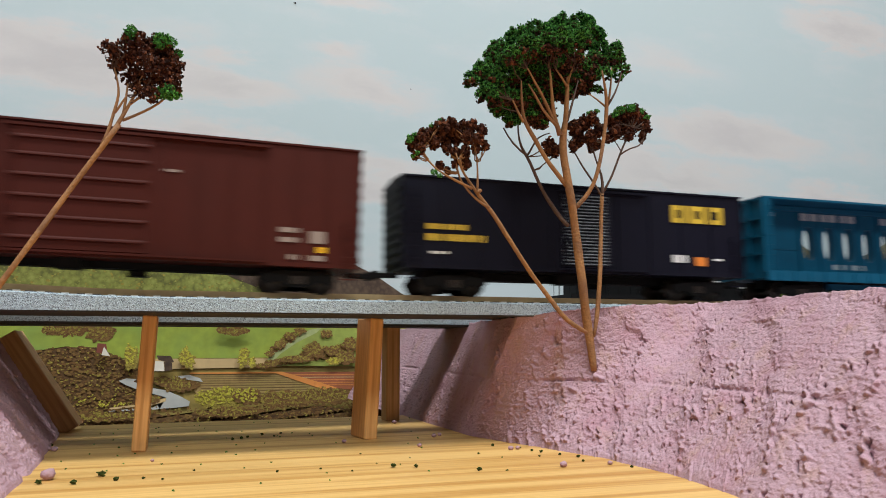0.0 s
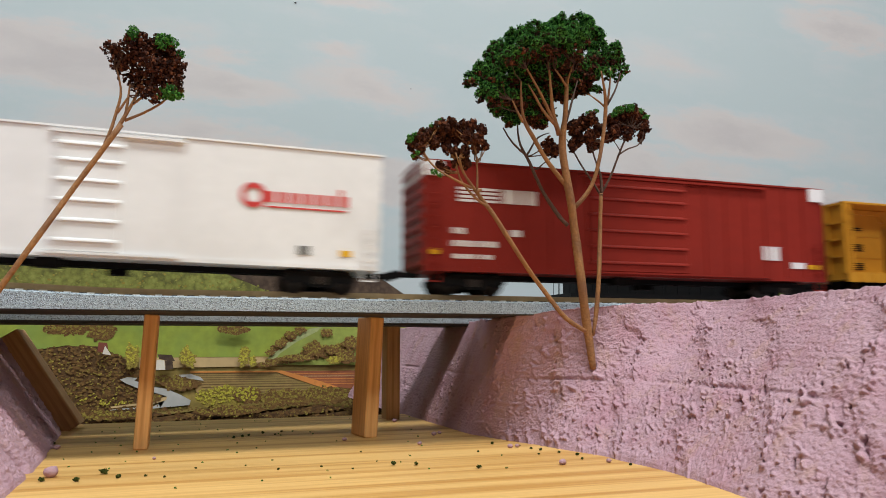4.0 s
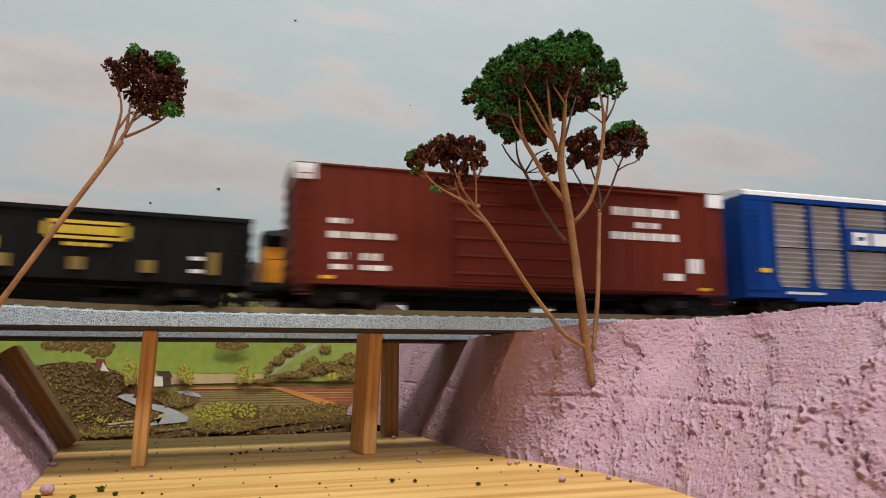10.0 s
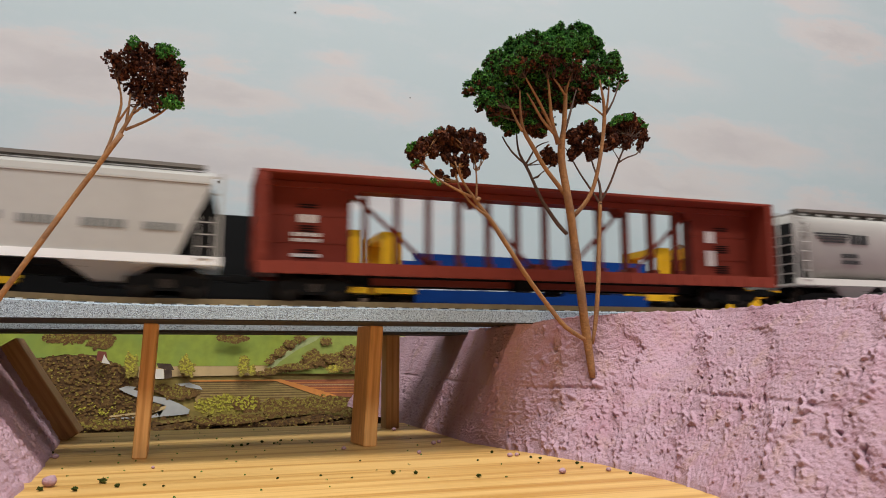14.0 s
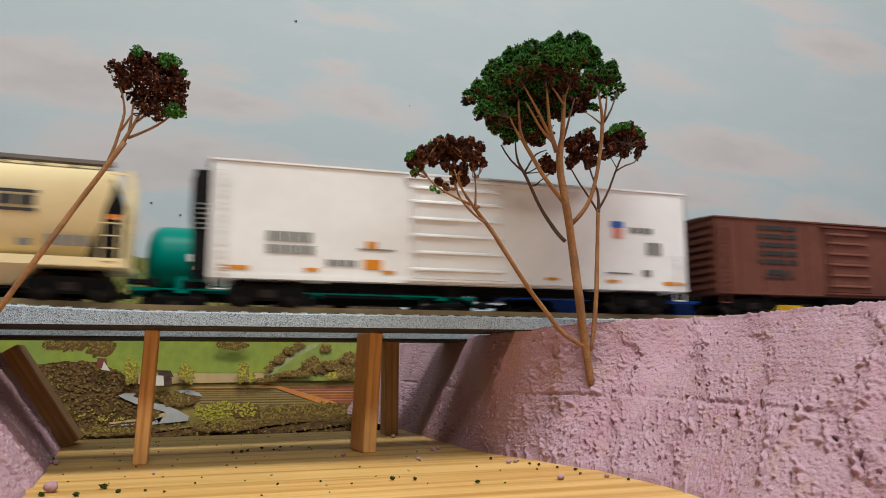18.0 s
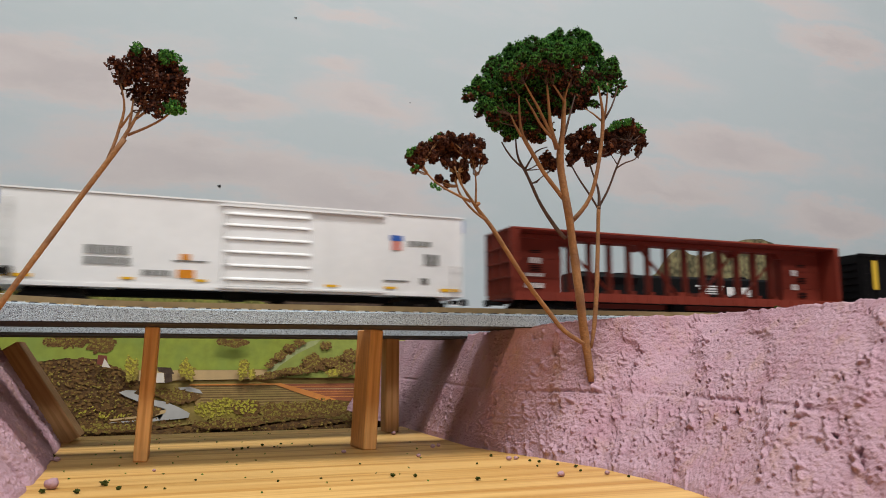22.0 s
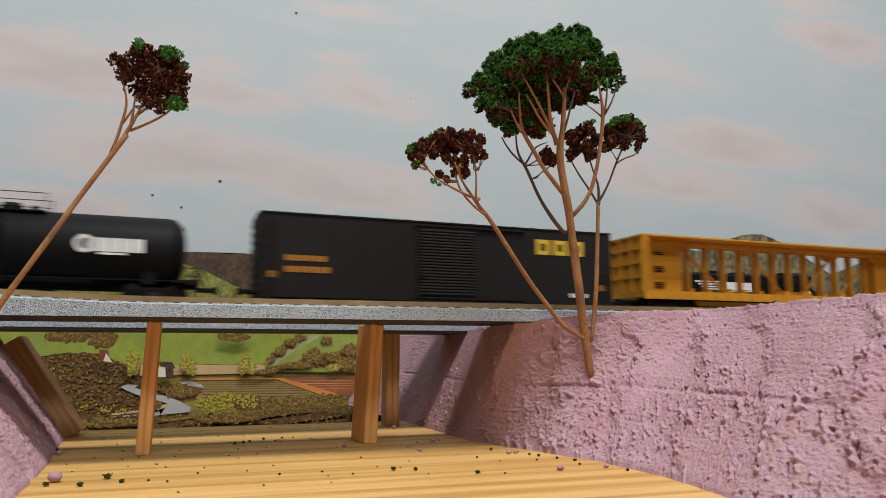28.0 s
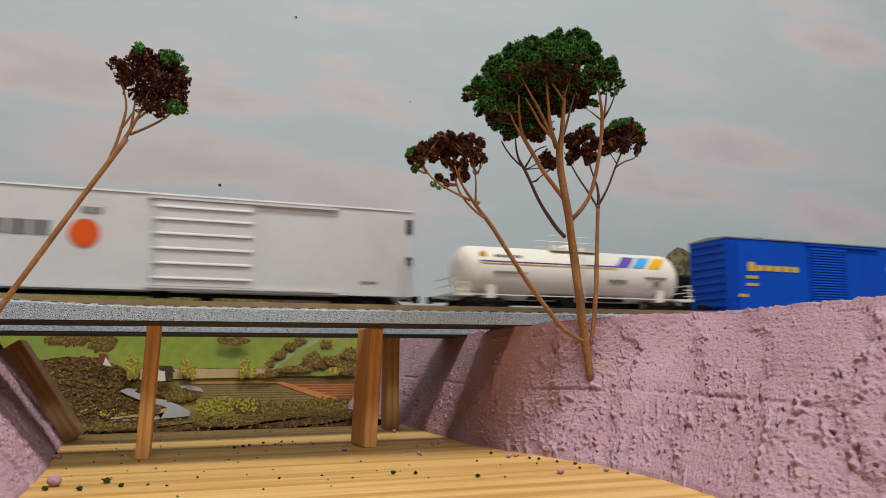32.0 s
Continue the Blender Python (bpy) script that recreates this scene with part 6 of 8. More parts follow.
def covered_hopper(name, label, length, top, mat, kind="flat", bays=3, sill_mat=None, under=None, cut=None, web=None, ribs=()):
    """A covered hopper with slope sheets at both ends, outlet bays, hatches and end platforms."""
    car = vehicle(name, label)
    t, L = top * 0.001, length / 2
    zs = 0.0158
    if kind == "round":
        c, r = (zs + t - 0.0022) / 2, (t - 0.0022 - zs) / 2
        prof = [(-HW * math.sin(a) ** 0.42, c - r * math.cos(a)) for a in [math.pi * (0.10 + 0.83 * i / 13) for i in range(14)]]
    elif kind == "cylinder":
        c, r = (zs + t - 0.003) / 2, (t - 0.003 - zs) / 2
        prof = [(-HW * math.sin(a), c - r * math.cos(a)) for a in [math.pi * (0.12 + 0.82 * i / 9) for i in range(10)]]
    else:
        prof = [(-HW, zs), (-HW, t - 0.0090), (-HW * 0.97, t - 0.0055), (-0.0135, t - 0.0036), (-0.0100, t - 0.0022)]
    prof = prof + [(-y, z) for y, z in prof[::-1]]
    cut_top, cut_low = cut or ((0.0080, 0.0170) if kind != "cylinder" else (0.0120, 0.0175))
    bm = bmesh.new()
    rows = []
    for s in (-1, 1):
        rows.append([bm.verts.new((s * (L - (cut_low + (cut_top - cut_low) * min(1.0, (z - zs) / (t - zs - 0.014)))), y, z)) for y, z in prof])
    n = len(prof)
    for i in range(n - 1):
        bm.faces.new([rows[0][i], rows[0][i + 1], rows[1][i + 1], rows[1][i]])
    bm.faces.new([rows[0][0], rows[1][0], rows[1][-1], rows[0][-1]])
    bm.faces.new(rows[0])
    bm.faces.new(rows[1][::-1])
    bmesh.ops.recalc_face_normals(bm, faces=bm.faces[:])
    part("body", bm, mat, car, smooth=kind != "flat")
    sm = sill_mat or mat
    part("side_sill", boxes((-L + 0.001, L - 0.001, -HW - 0.0006, -HW + 0.0012, 0.0126, 0.0160), (-L + 0.001, L - 0.001, HW - 0.0012, HW + 0.0006, 0.0126, 0.0160), (-L + 0.001, -L + 0.034, -HW, HW, 0.0124, 0.0134), (L - 0.034, L - 0.001, -HW, HW, 0.0124, 0.0134)), sm, car, "lighter side sill")
    part("roof_walk", boxes((-L + 0.009, L - 0.009, -0.0130, -0.0085, t - 0.0014, t + 0.0001), (-L + 0.009, L - 0.009, 0.0085, 0.0130, t - 0.0014, t + 0.0001), *[(x - 0.0004, x + 0.0004, -0.0125, 0.0125, t - 0.0034, t - 0.0011) for x in np.linspace(-L + 0.011, L - 0.011, 15)]), GRATE if kind != "cylinder" else mat, car, "grated roof walk")
    part("hatch", boxes((-L + 0.016, L - 0.016, -0.0050, 0.0050, t - 0.0024, t - 0.0002), *[(x - 0.0008, x + 0.0008, -0.0058, 0.0058, t - 0.0022, t) for x in np.linspace(-L + 0.02, L - 0.02, 12)]), mat, car)
    part("roof_edge", boxes((-L + cut_top + 0.0006, L - cut_top - 0.0006, -HW - 0.0004, -HW + 0.0014, t - 0.0088, t - 0.0080)), mat, car) if kind == "flat" else None
    for z in ribs:
        part("roof_rib", boxes((-L + cut_top + 0.0010, L - cut_top - 0.0010, -HW - 0.0006, -HW + 0.0016, t - z - 0.0004, t - z + 0.0004)), mat, car)
    for i in range(bays):
        x = (i - (bays - 1) / 2) * (length - 0.075) / max(1, bays - 1) if bays > 1 else 0
        x *= 0.86
        b = 0.017 if bays > 2 else 0.022
        bm = bmesh.new()
        v = [bm.verts.new((x + sx * k, sy * w, z)) for k, w, z in ((b, 0.0155, 0.0162), (0.0050, 0.0085, 0.0050)) for sx, sy in ((-1, -1), (1, -1), (1, 1), (-1, 1))]
        for f in ((3, 2, 1, 0), (4, 5, 6, 7), (0, 1, 5, 4), (1, 2, 6, 5), (2, 3, 7, 6), (3, 0, 4, 7)):
            bm.faces.new([v[k] for k in f])
        h = part("outlet_bay", bm, under or mat, car)
        part("outlet_gate", boxes((x - 0.0062, x + 0.0062, -0.0098, 0.0098, 0.0040, 0.0050)), UNDER, h)
    for s in (-1, 1):
        bm = bmesh.new()
        x = s * (L - 0.0022)
        for y in (-HW + 0.0010, -0.006, 0.006, HW - 0.0010):
            box(bm, x - 0.0005, x + 0.0005, y - 0.0005, y + 0.0005, 0.0130, t - 0.004 if abs(y) > 0.01 else t - 0.0015)
        for z in (0.0185, 0.0235, 0.0285, 0.0335, 0.0385):
            if z < t - 0.008:
                box(bm, x - 0.0003, x + 0.0003, -HW + 0.001, HW - 0.001, z, z + 0.0005)
        box(bm, *sorted((x, s * (L - cut_top - 0.002))), -HW + 0.0008, -HW + 0.0014, t - 0.0060, t - 0.0052)
        box(bm, *sorted((x, s * (L - cut_top - 0.002))), HW - 0.0014, HW - 0.0008, t - 0.0060, t - 0.0052)
        part("end_frame", bm, mat, car)
        # added plate, near-black unless web is given: stands in for shade under the roof end
        part("end_shade_fill", prism([(s * (L - 0.0030), 0.0134), (s * (L - cut_low - 0.001), 0.0134), (s * (L - cut_low - 0.001), 0.0200), (s * (L - cut_top - 0.001), t - 0.0120), (s * (L - cut_top - 0.001), t - 0.0050), (s * (L - 0.0030), t - 0.0200)], -0.0100, 0.0100, "y"), web or UNDER, car, "plate added to fill the shaded car end")
        part("slope_brace", rod(rod(bmesh.new(), (s * (L - 0.006), -0.009, 0.0134), (s * (L - 0.022), -0.009, t - 0.016), 0.0007), (s * (L - 0.006), 0.009, 0.0134), (s * (L - 0.022), 0.009, t - 0.016), 0.0007), mat, car)
        ladder(car, s * (L - 0.0075), 0.0126, t - 0.006 if s < 0 else 0.032, mat, 0.0060, -HW - 0.0006)
    running_gear(car, length, 0.021)
    return car


def tank_car(name, label, length, top, mat, fittings, r=0.0172):
    car = vehicle(name, label)
    L, zc = length / 2, top * 0.001 - r
    e = L - 0.007
    part("tank", lathe([(-e, 0.002), (-e + 0.0004, r * 0.45), (-e + 0.0022, r * 0.80), (-e + 0.0055, r * 0.97), (-e + 0.0085, r), (-0.0012, r), (-0.001, r + 0.0003), (0.001, r + 0.0003), (0.0012, r), (e - 0.0085, r), (e - 0.0055, r * 0.97), (e - 0.0022, r * 0.80), (e - 0.0004, r * 0.45), (e, 0.002)], 40), mat, car, smooth=True).location = (0, 0, zc)
    for s in (-1, 1):
        part("end_sill", boxes(*[(min(s * L, s * (L - 0.034)), max(s * L, s * (L - 0.034)), -0.0045, 0.0045, 0.0095, 0.0125), (min(s * L, s * (L - 0.0120)), max(s * L, s * (L - 0.0120)), -HW + 0.001, HW - 0.001, 0.0112, 0.0128), (min(s * (L - 0.027), s * (L - 0.021)), max(s * (L - 0.027), s * (L - 0.021)), -0.0145, 0.0145, 0.0105, 0.0205)]), mat, car)
        part("end_rail", boxes(*[(s * (L - 0.001) - 0.0003, s * (L - 0.001) + 0.0003, y - 0.0003, y + 0.0003, 0.0125, 0.0220) for y in (-0.015, 0.015)], (s * (L - 0.001) - 0.0003, s * (L - 0.001) + 0.0003, -0.015, 0.015, 0.0216, 0.0222), (s * (L - 0.001) - 0.0003, s * (L - 0.001) + 0.0003, -0.015, 0.015, 0.0172, 0.0177)), fittings, car)
        grabs(car, s * (L - 0.0045), (0.0145, 0.0185), fittings)
    part("side_rail", boxes((-L + 0.012, L - 0.012, -HW + 0.0002, -HW + 0.0008, 0.0118, 0.0124)), fittings, car)
    part("manway", lathe([(0, 0.0052), (0.0026, 0.0052), (0.0030, 0.0045), (0.0040, 0.0040), (0.0044, 0.0010)], 18, "z"), mat, car).location = (0, 0, zc + r - 0.0006)
    part("walkway", boxes((-0.0165, 0.0165, -0.0105, -0.0060, zc + r - 0.0014, zc + r - 0.0008), (-0.0165, 0.0165, 0.0060, 0.0105, zc + r - 0.0014, zc + r - 0.0008), (-0.0125, -0.0085, -0.003, 0.003, zc + r - 0.0005, zc + r + 0.003), (0.0085, 0.0115, -0.002, 0.002, zc + r - 0.0005, zc + r + 0.0026)), fittings, car)
    bm = bmesh.new()
    h = zc + r
    for y in (-0.0104, 0.0104):
        for x in (-0.0160, 0.0160):
            rod(bm, (x, y, h - 0.0012), (x, y, h + 0.0075), 0.00022, None, 4)
        rod(bm, (-0.016, y, h + 0.0075), (0.016, y, h + 0.0075), 0.00022, None, 4)
        rod(bm, (-0.016, y, h + 0.0038), (0.016, y, h + 0.0038), 0.00018, None, 4)
    part("hand_rail", bm, fittings, car)
    ladder(car, -0.0022, 0.0090, h - 0.004, fittings, 0.0050, -HW - 0.0004)
    running_gear(car, length, 0.021)
    return car

# ---- further kinds of car ----


def autorack(name, label, length, top):
    car = vehicle(name, label)
    t, L, z0 = top * 0.001, length / 2, 0.0095
    part("floor_frame", boxes((-L, L, -HW, HW, z0, 0.0145), (-L + 0.03, L - 0.03, -HW - 0.0004, HW + 0.0004, z0 - 0.0015, 0.0132)), ROYAL, car)
    part("roof", prism([(-HW - 0.0004, t - 0.0042), (HW + 0.0004, t - 0.0042), (HW + 0.0004, t - 0.0022), (HW - 0.004, t - 0.0004), (0, t + 0.0004), (-HW + 0.004, t - 0.0004), (-HW - 0.0004, t - 0.0022)], -L + 0.002, L - 0.002), ROOFWHITE, car, "white ribbed roof")
    part("underframe", boxes((-L + 0.052, L - 0.052, -HW + 0.0025, HW - 0.0025, 0.0030, z0 - 0.0004)), UNDER, car, "dark deep underframe")
    part("roof_ribs", boxes(*[(x - 0.0004, x + 0.0004, -HW - 0.0006, HW + 0.0006, t - 0.0040, t - 0.0020) for x in np.linspace(-L + 0.006, L - 0.006, 26)]), ROOFWHITE, car)
    part("inner_lining", boxes((-L + 0.01, L - 0.01, -HW + 0.0028, -HW + 0.0034, 0.0145, t - 0.0044), (-L + 0.01, L - 0.01, HW - 0.0034, HW - 0.0028, 0.0145, t - 0.0044)), CHARCOAL, car)
    part("cant_rail", boxes((-L, L, -HW - 0.0002, -HW + 0.0016, t - 0.0066, t - 0.0041), (-L, L, HW - 0.0016, HW + 0.0002, t - 0.0066, t - 0.0041)), ROYAL, car)
    edges = [0.078, 0.138, 0.212, 0.318, 0.428, 0.533, 0.640, 0.745, 0.826, 0.922]
    edges = [0.060] + edges[1:]
    for i, (a, b) in enumerate(zip(edges, edges[1:])):
        xa, xb = (a - 0.5) * length, (b - 0.5) * length
        shared("side_post", "rackpost", lambda: boxes((-0.0011, 0.0011, -HW - 0.0006, -HW + 0.0030, 0.0130, t - 0.0044)), ROYAL, car, pose(xa, 0, 0))
        shared("post_gusset", "rackgusset", lambda: prism([(-0.0046, 0.0143), (0.0046, 0.0143), (0.0026, 0.0172), (0.0011, 0.0215), (-0.0011, 0.0215), (-0.0026, 0.0172)], -HW - 0.0003, -HW + 0.0003, "y"), ROYAL, car, pose(xa, 0, 0))
        w = round(xb - xa - 0.0030, 4)
        for z, h in ((0.0150, 0.0202), (0.0358, 0.0226)):
            def build(w=w, h=h):
                bm = bmesh.new()
                k, seg = 8, 8
                pts = [(h * j / (k * seg), 0.0011 * (1 - (0.5 + 0.5 * math.cos(2 * math.pi * j / seg)) ** 3)) for j in range(k * seg + 1)]
                rows = [[bm.verts.new((x, y, zz)) for zz, y in pts] for x in (0.0015, 0.0015 + w)]
                for j in range(len(pts) - 1):
                    bm.faces.new([rows[0][j], rows[1][j], rows[1][j + 1], rows[0][j + 1]])
                return bm
            shared("screen_panel", ("screen", w, h), build, STEEL, car, pose(xa, -HW + 0.0004, z), "galvanised ribbed screen panel", True)
    shared("side_post", "rackpost", None, ROYAL, car, pose((edges[-1] - 0.5) * length, 0, 0))
    for s in (-1, 1):
        u = 0.059 if s < 0 else 0.077
        xa, xb = sorted((s * L, s * (L - u * length)))
        part("end_panel", boxes((xa, xb, -HW, -HW + 0.0010, 0.0130, t - 0.0050)), ROYAL, car)
        part("end_panel", boxes((xa, xb, HW - 0.0010, HW, 0.0130, t - 0.0050)), ROYAL, car)
        part("panel_foot", boxes((xa, xb, -HW - 0.0005, -HW, 0.0130, 0.0150)), ROYAL, car)
        x0, x1 = sorted((s * (L - 0.0004), s * (L - 0.0016)))
        d = part("end_door", boxes((x0, x1, -HW + 0.001, HW - 0.001, 0.0130, t - 0.0044)), ROYAL, car)
        part("end_door_seams", boxes(*[(min(x0, x1) - 0.0005, max(x0, x1) + 0.0005, y - 0.0004, y + 0.0004, 0.0140, t - 0.007) for y in (-0.009, 0, 0.009)]), ROYAL, d)
        ladder(car, s * (L - 0.0050), 0.0130, t - 0.009, ROYAL)
    mark(car, length, ROYAL, [(0.214, 0.318, 36.4, 47.2)], -HW - 0.0010, "sign_board")
    mark(car, length, WHITE_INK, [(0.226, 0.262, 38.6, 41.0), (0.226, 0.262, 43.0, 45.4), (0.226, 0.236, 41.1, 42.9), (0.252, 0.262, 41.1, 42.9), (0.270, 0.308, 38.6, 45.4)], -HW - 0.0014)
    mark(car, length, SIGNAL_YELLOW, [(0.025, 0.050, 22.0, 24.2), (0.945, 0.975, 22.5, 24.7)])
    mark(car, length, WHITE_INK, word(0.08, 0.16, 11.3, 12.6, 6) + word(0.34, 0.38, 11.0, 12.0, 3) + word(0.46, 0.50, 11.0, 12.2, 3) + word(0.60, 0.66, 10.8, 12.2, 4) + word(0.72, 0.78, 11.0, 12.0, 4) + [(0.945, 0.975, 31.0, 32.2), (0.945, 0.970, 33.5, 34.5)], -HW - 0.0008)
    running_gear(car, length, 0.030)
    return car


def locomotive(name, label, length, top, body, upper, hood_ink=None, front=1):
    """A hood diesel: frame, long hood, cab, nose, fans, rails, tank, three-axle trucks. front: +1 or -1, where the cab is."""
    car = vehicle(name, label, "locomotive")
    t, L, f = top * 0.001, length / 2, front

    def bx(a, b, y0, y1, z0, z1):
        return (min(f * a, f * b), max(f * a, f * b), y0, y1, z0, z1)
    part("frame", boxes(bx(-L, L, -HW, HW, 0.0140, 0.0172), bx(-L + 0.004, L - 0.004, -0.010, 0.010, 0.0095, 0.0140)), upper, car)
    cab0, cab1 = L - 0.052, L - 0.026
    hw = 0.0108
    part("hood_lower", boxes(bx(-L + 0.008, cab0, -hw, hw, 0.0172, t - 0.0115)), body, car)
    part("hood_upper", prism([(-hw, t - 0.0115), (hw, t - 0.0115), (hw, t - 0.0052), (hw - 0.0022, t - 0.0030), (-hw + 0.0022, t - 0.0030), (-hw, t - 0.0052)], *sorted((f * (-L + 0.008), f * cab0))), upper, car)
    part("cab_lower", boxes(bx(cab0, cab1, -HW + 0.001, HW - 0.001, 0.0172, t - 0.0135)), body, car)
    cab = part("cab_upper", prism([(-HW + 0.001, t - 0.0135), (HW - 0.001, t - 0.0135), (HW - 0.001, t - 0.0040), (0.012, t - 0.0008), (-0.012, t - 0.0008), (-HW + 0.001, t - 0.0040)], *sorted((f * cab0, f * cab1))), upper, car)
    part("cab_window", boxes(bx(cab0 + 0.005, cab0 + 0.011, -HW + 0.0006, -HW + 0.0012, t - 0.0120, t - 0.0060), bx(cab0 + 0.013, cab0 + 0.020, -HW + 0.0006, -HW + 0.0012, t - 0.0120, t - 0.0060), bx(cab1 - 0.0004, cab1 + 0.0004, -0.014, -0.003, t - 0.0110, t - 0.0050), bx(cab1 - 0.0004, cab1 + 0.0004, 0.003, 0.014, t - 0.0110, t - 0.0050)), material("dark_glass", (0.012, 0.014, 0.016), 0.08), cab)
    part("nose", prism([(f * cab1, 0.0172), (f * (cab1 + 0.0185), 0.0172), (f * (cab1 + 0.0185), t - 0.0215), (f * (cab1 + 0.004), t - 0.0150), (f * cab1, t - 0.0150)], -0.0125, 0.0125, "y"), body, car)
    for i, x in enumerate((-L + 0.022, -L + 0.040, -L + 0.058, cab0 - 0.040)):
        part("roof_fan", lathe([(0, 0.0078), (0.0018, 0.0078), (0.0022, 0.0070), (0.0022, 0.001)], 18, "z"), upper, car).location = (f * x, 0, t - 0.0034)
    part("radiator_flare", prism([(-hw, t - 0.0115), (-hw - 0.0036, t - 0.0062), (-hw - 0.0010, t - 0.0030), (hw + 0.0010, t - 0.0030), (hw + 0.0036, t - 0.0062), (hw, t - 0.0115)], *sorted((f * (-L + 0.010), f * (-L + 0.066)))), upper, car)
    part("exhaust", boxes(bx(cab0 - 0.075, cab0 - 0.060, -0.003, 0.003, t - 0.0031, t - 0.0002)), UNDER, car)
    part("fuel_tank", prism([(-0.0155, 0.0100), (-0.0125, 0.0042), (0.0125, 0.0042), (0.0155, 0.0100), (0.0155, 0.0140), (-0.0155, 0.0140)], -0.034, 0.034), UNDER, car)
    pieces("hood_door_joint", [bx(x, x + 0.0004, -hw - 0.0004, -hw, 0.019, t - 0.0125) for x in np.linspace(-L + 0.012, cab0 - 0.01, 18)], body, car)
    bm = bmesh.new()
    for s in (-1, 1):
        y = s * (HW - 0.0008)
        for x in np.linspace(-L + 0.008, cab0 - 0.003, 9):
            rod(bm, (f * x, y, 0.0172), (f * x, y, 0.0292), 0.00025, None, 4)
        rod(bm, (f * (-L + 0.008), y, 0.0292), (f * (cab0 - 0.003), y, 0.0292), 0.00022, None, 4)
    for e in (-1, 1):
        for y in (-0.014, -0.005, 0.005, 0.014):
            rod(bm, (e * (L - 0.001), y, 0.0172), (e * (L - 0.001), y, 0.0285), 0.00025, None, 4)
        rod(bm, (e * (L - 0.001), -0.014, 0.0285), (e * (L - 0.001), 0.014, 0.0285), 0.00022, None, 4)
        part("plow", prism([(e * L, 0.0030), (e * (L + 0.0035), 0.0022), (e * L, 0.0140)], -0.0155, 0.0155, "y"), upper, car)
        part("steps", boxes(*[(e * (L - 0.004) - 0.0035, e * (L - 0.004) + 0.0035, -HW - 0.0002, -HW + 0.003, z, z + 0.0006) for z in (0.0040, 0.0075, 0.0110)]), upper, car)
    part("hand_rail", bm, upper, car)
    for s in (-1, 1):
        t6 = shared("truck", "truck6", lambda: boxes((-0.0235, 0.0235, -0.0150, -0.0128, 0.0040, 0.0078), (-0.0235, 0.0235, 0.0128, 0.0150, 0.0040, 0.0078), (-0.006, 0.006, -0.0128, 0.0128, 0.0055, 0.0092), *[(x - 0.0022, x + 0.0022, -0.0156, -0.0148, 0.0028, 0.0072) for x in (-0.0185, 0, 0.0185)], bevel=0.0006), UNDER, car, pose(s * (L - 0.042), 0, 0))
        for a in (-0.0185, 0, 0.0185):
            shared("wheelset", "wheelset", wheelset, WHEEL, t6, pose(a, 0, 0.0053), "worn steel wheels", True)
        shared("coupler", "coupler", None, UNDER, car, pose(s * (L + 0.0035), 0, 0, 0, 0, 0 if s > 0 else 180))
    return car


def well_car(name, label, length, mat, ends, loads=(), side=True):
    """A low container car: two end platforms with uprights, side chords, and boxes of (from, to, top mm, material)."""
    car = vehicle(name, label)
    L = length / 2
    for s in (-1, 1):
        x0, x1 = sorted((s * L, s * (L - 0.024)))
        part("platform", boxes((x0, x1, -HW, HW, 0.0095, 0.0140)), ends, car)
        xa, xb = sorted((s * (L - 0.003), s * (L - 0.013)))
        part("upright", boxes((xa, xb, -HW, -HW + 0.003, 0.0140, 0.0430), (xa, xb, HW - 0.003, HW, 0.0140, 0.0430), (xa, xb, -HW, HW, 0.0390, 0.0430)), ends, car)
        ladder(car, s * (L - 0.008), 0.0140, 0.0420, ends)
    part("side_chord", boxes((-L + 0.022, L - 0.022, -HW, -HW + 0.002, 0.0050, 0.0120), (-L + 0.022, L - 0.022, HW - 0.002, HW, 0.0050, 0.0120), (-L + 0.022, L - 0.022, -HW, HW, 0.0040, 0.0054)), mat, car)
    if side:
        part("top_chord", boxes((-L + 0.022, L - 0.022, -HW - 0.0004, -HW + 0.002, 0.0255, 0.0320), (-L + 0.022, L - 0.022, HW - 0.002, HW + 0.0004, 0.0255, 0.0320)), mat, car)
        part("chord_posts", boxes(*[(x - 0.0008, x + 0.0008, y, y + 0.002, 0.0110, 0.0260) for x in np.linspace(-L + 0.023, L - 0.023, 9) for y in (-HW, HW - 0.002)]), mat, car)
    running_gear(car, length, 0.018)
    return car


def container(parent_name, label, length, width, z0, z1, mat, logo=None):
    """A corrugated box; it rides as its own thing on a low car."""
    ob = vehicle(parent_name, label, "container")
    L, w = length / 2, width / 2
    part("body", boxes((-L, L, -w, w, z0, z1), bevel=0.0004), mat, ob)
    part("corrugation", boxes(*[(x - 0.0010, x + 0.0010, -w - 0.0006, w + 0.0006, z0 + 0.0016, z1 - 0.0016) for x in np.linspace(-L + 0.004, L - 0.004, max(4, int(length / 0.0048)))]), mat, ob)
    part("corner_casting", boxes(*[(sx * L - 0.0016, sx * L + 0.0006, -w - 0.0008, w + 0.0008, z, z + 0.0022) for sx in (-1, 1) for z in (z0, z1 - 0.0022)]), mat, ob)
    part("end_door", boxes((-L - 0.0005, -L, -w + 0.001, w - 0.001, z0 + 0.001, z1 - 0.001), (L, L + 0.0005, -w + 0.001, w - 0.001, z0 + 0.001, z1 - 0.001)), mat, ob)
    if logo:
        mark(ob, length, logo, word(0.10, 0.34, (z0 * 1000) + 8, z0 * 1000 + 11, 6) + word(0.10, 0.30, z0 * 1000 + 15, z0 * 1000 + 17.5, 5) + [(0.55, 0.62, z0 * 1000 + 7, z0 * 1000 + 11), (0.66, 0.72, z0 * 1000 + 7, z0 * 1000 + 11)], -w - 0.0009)
    return ob


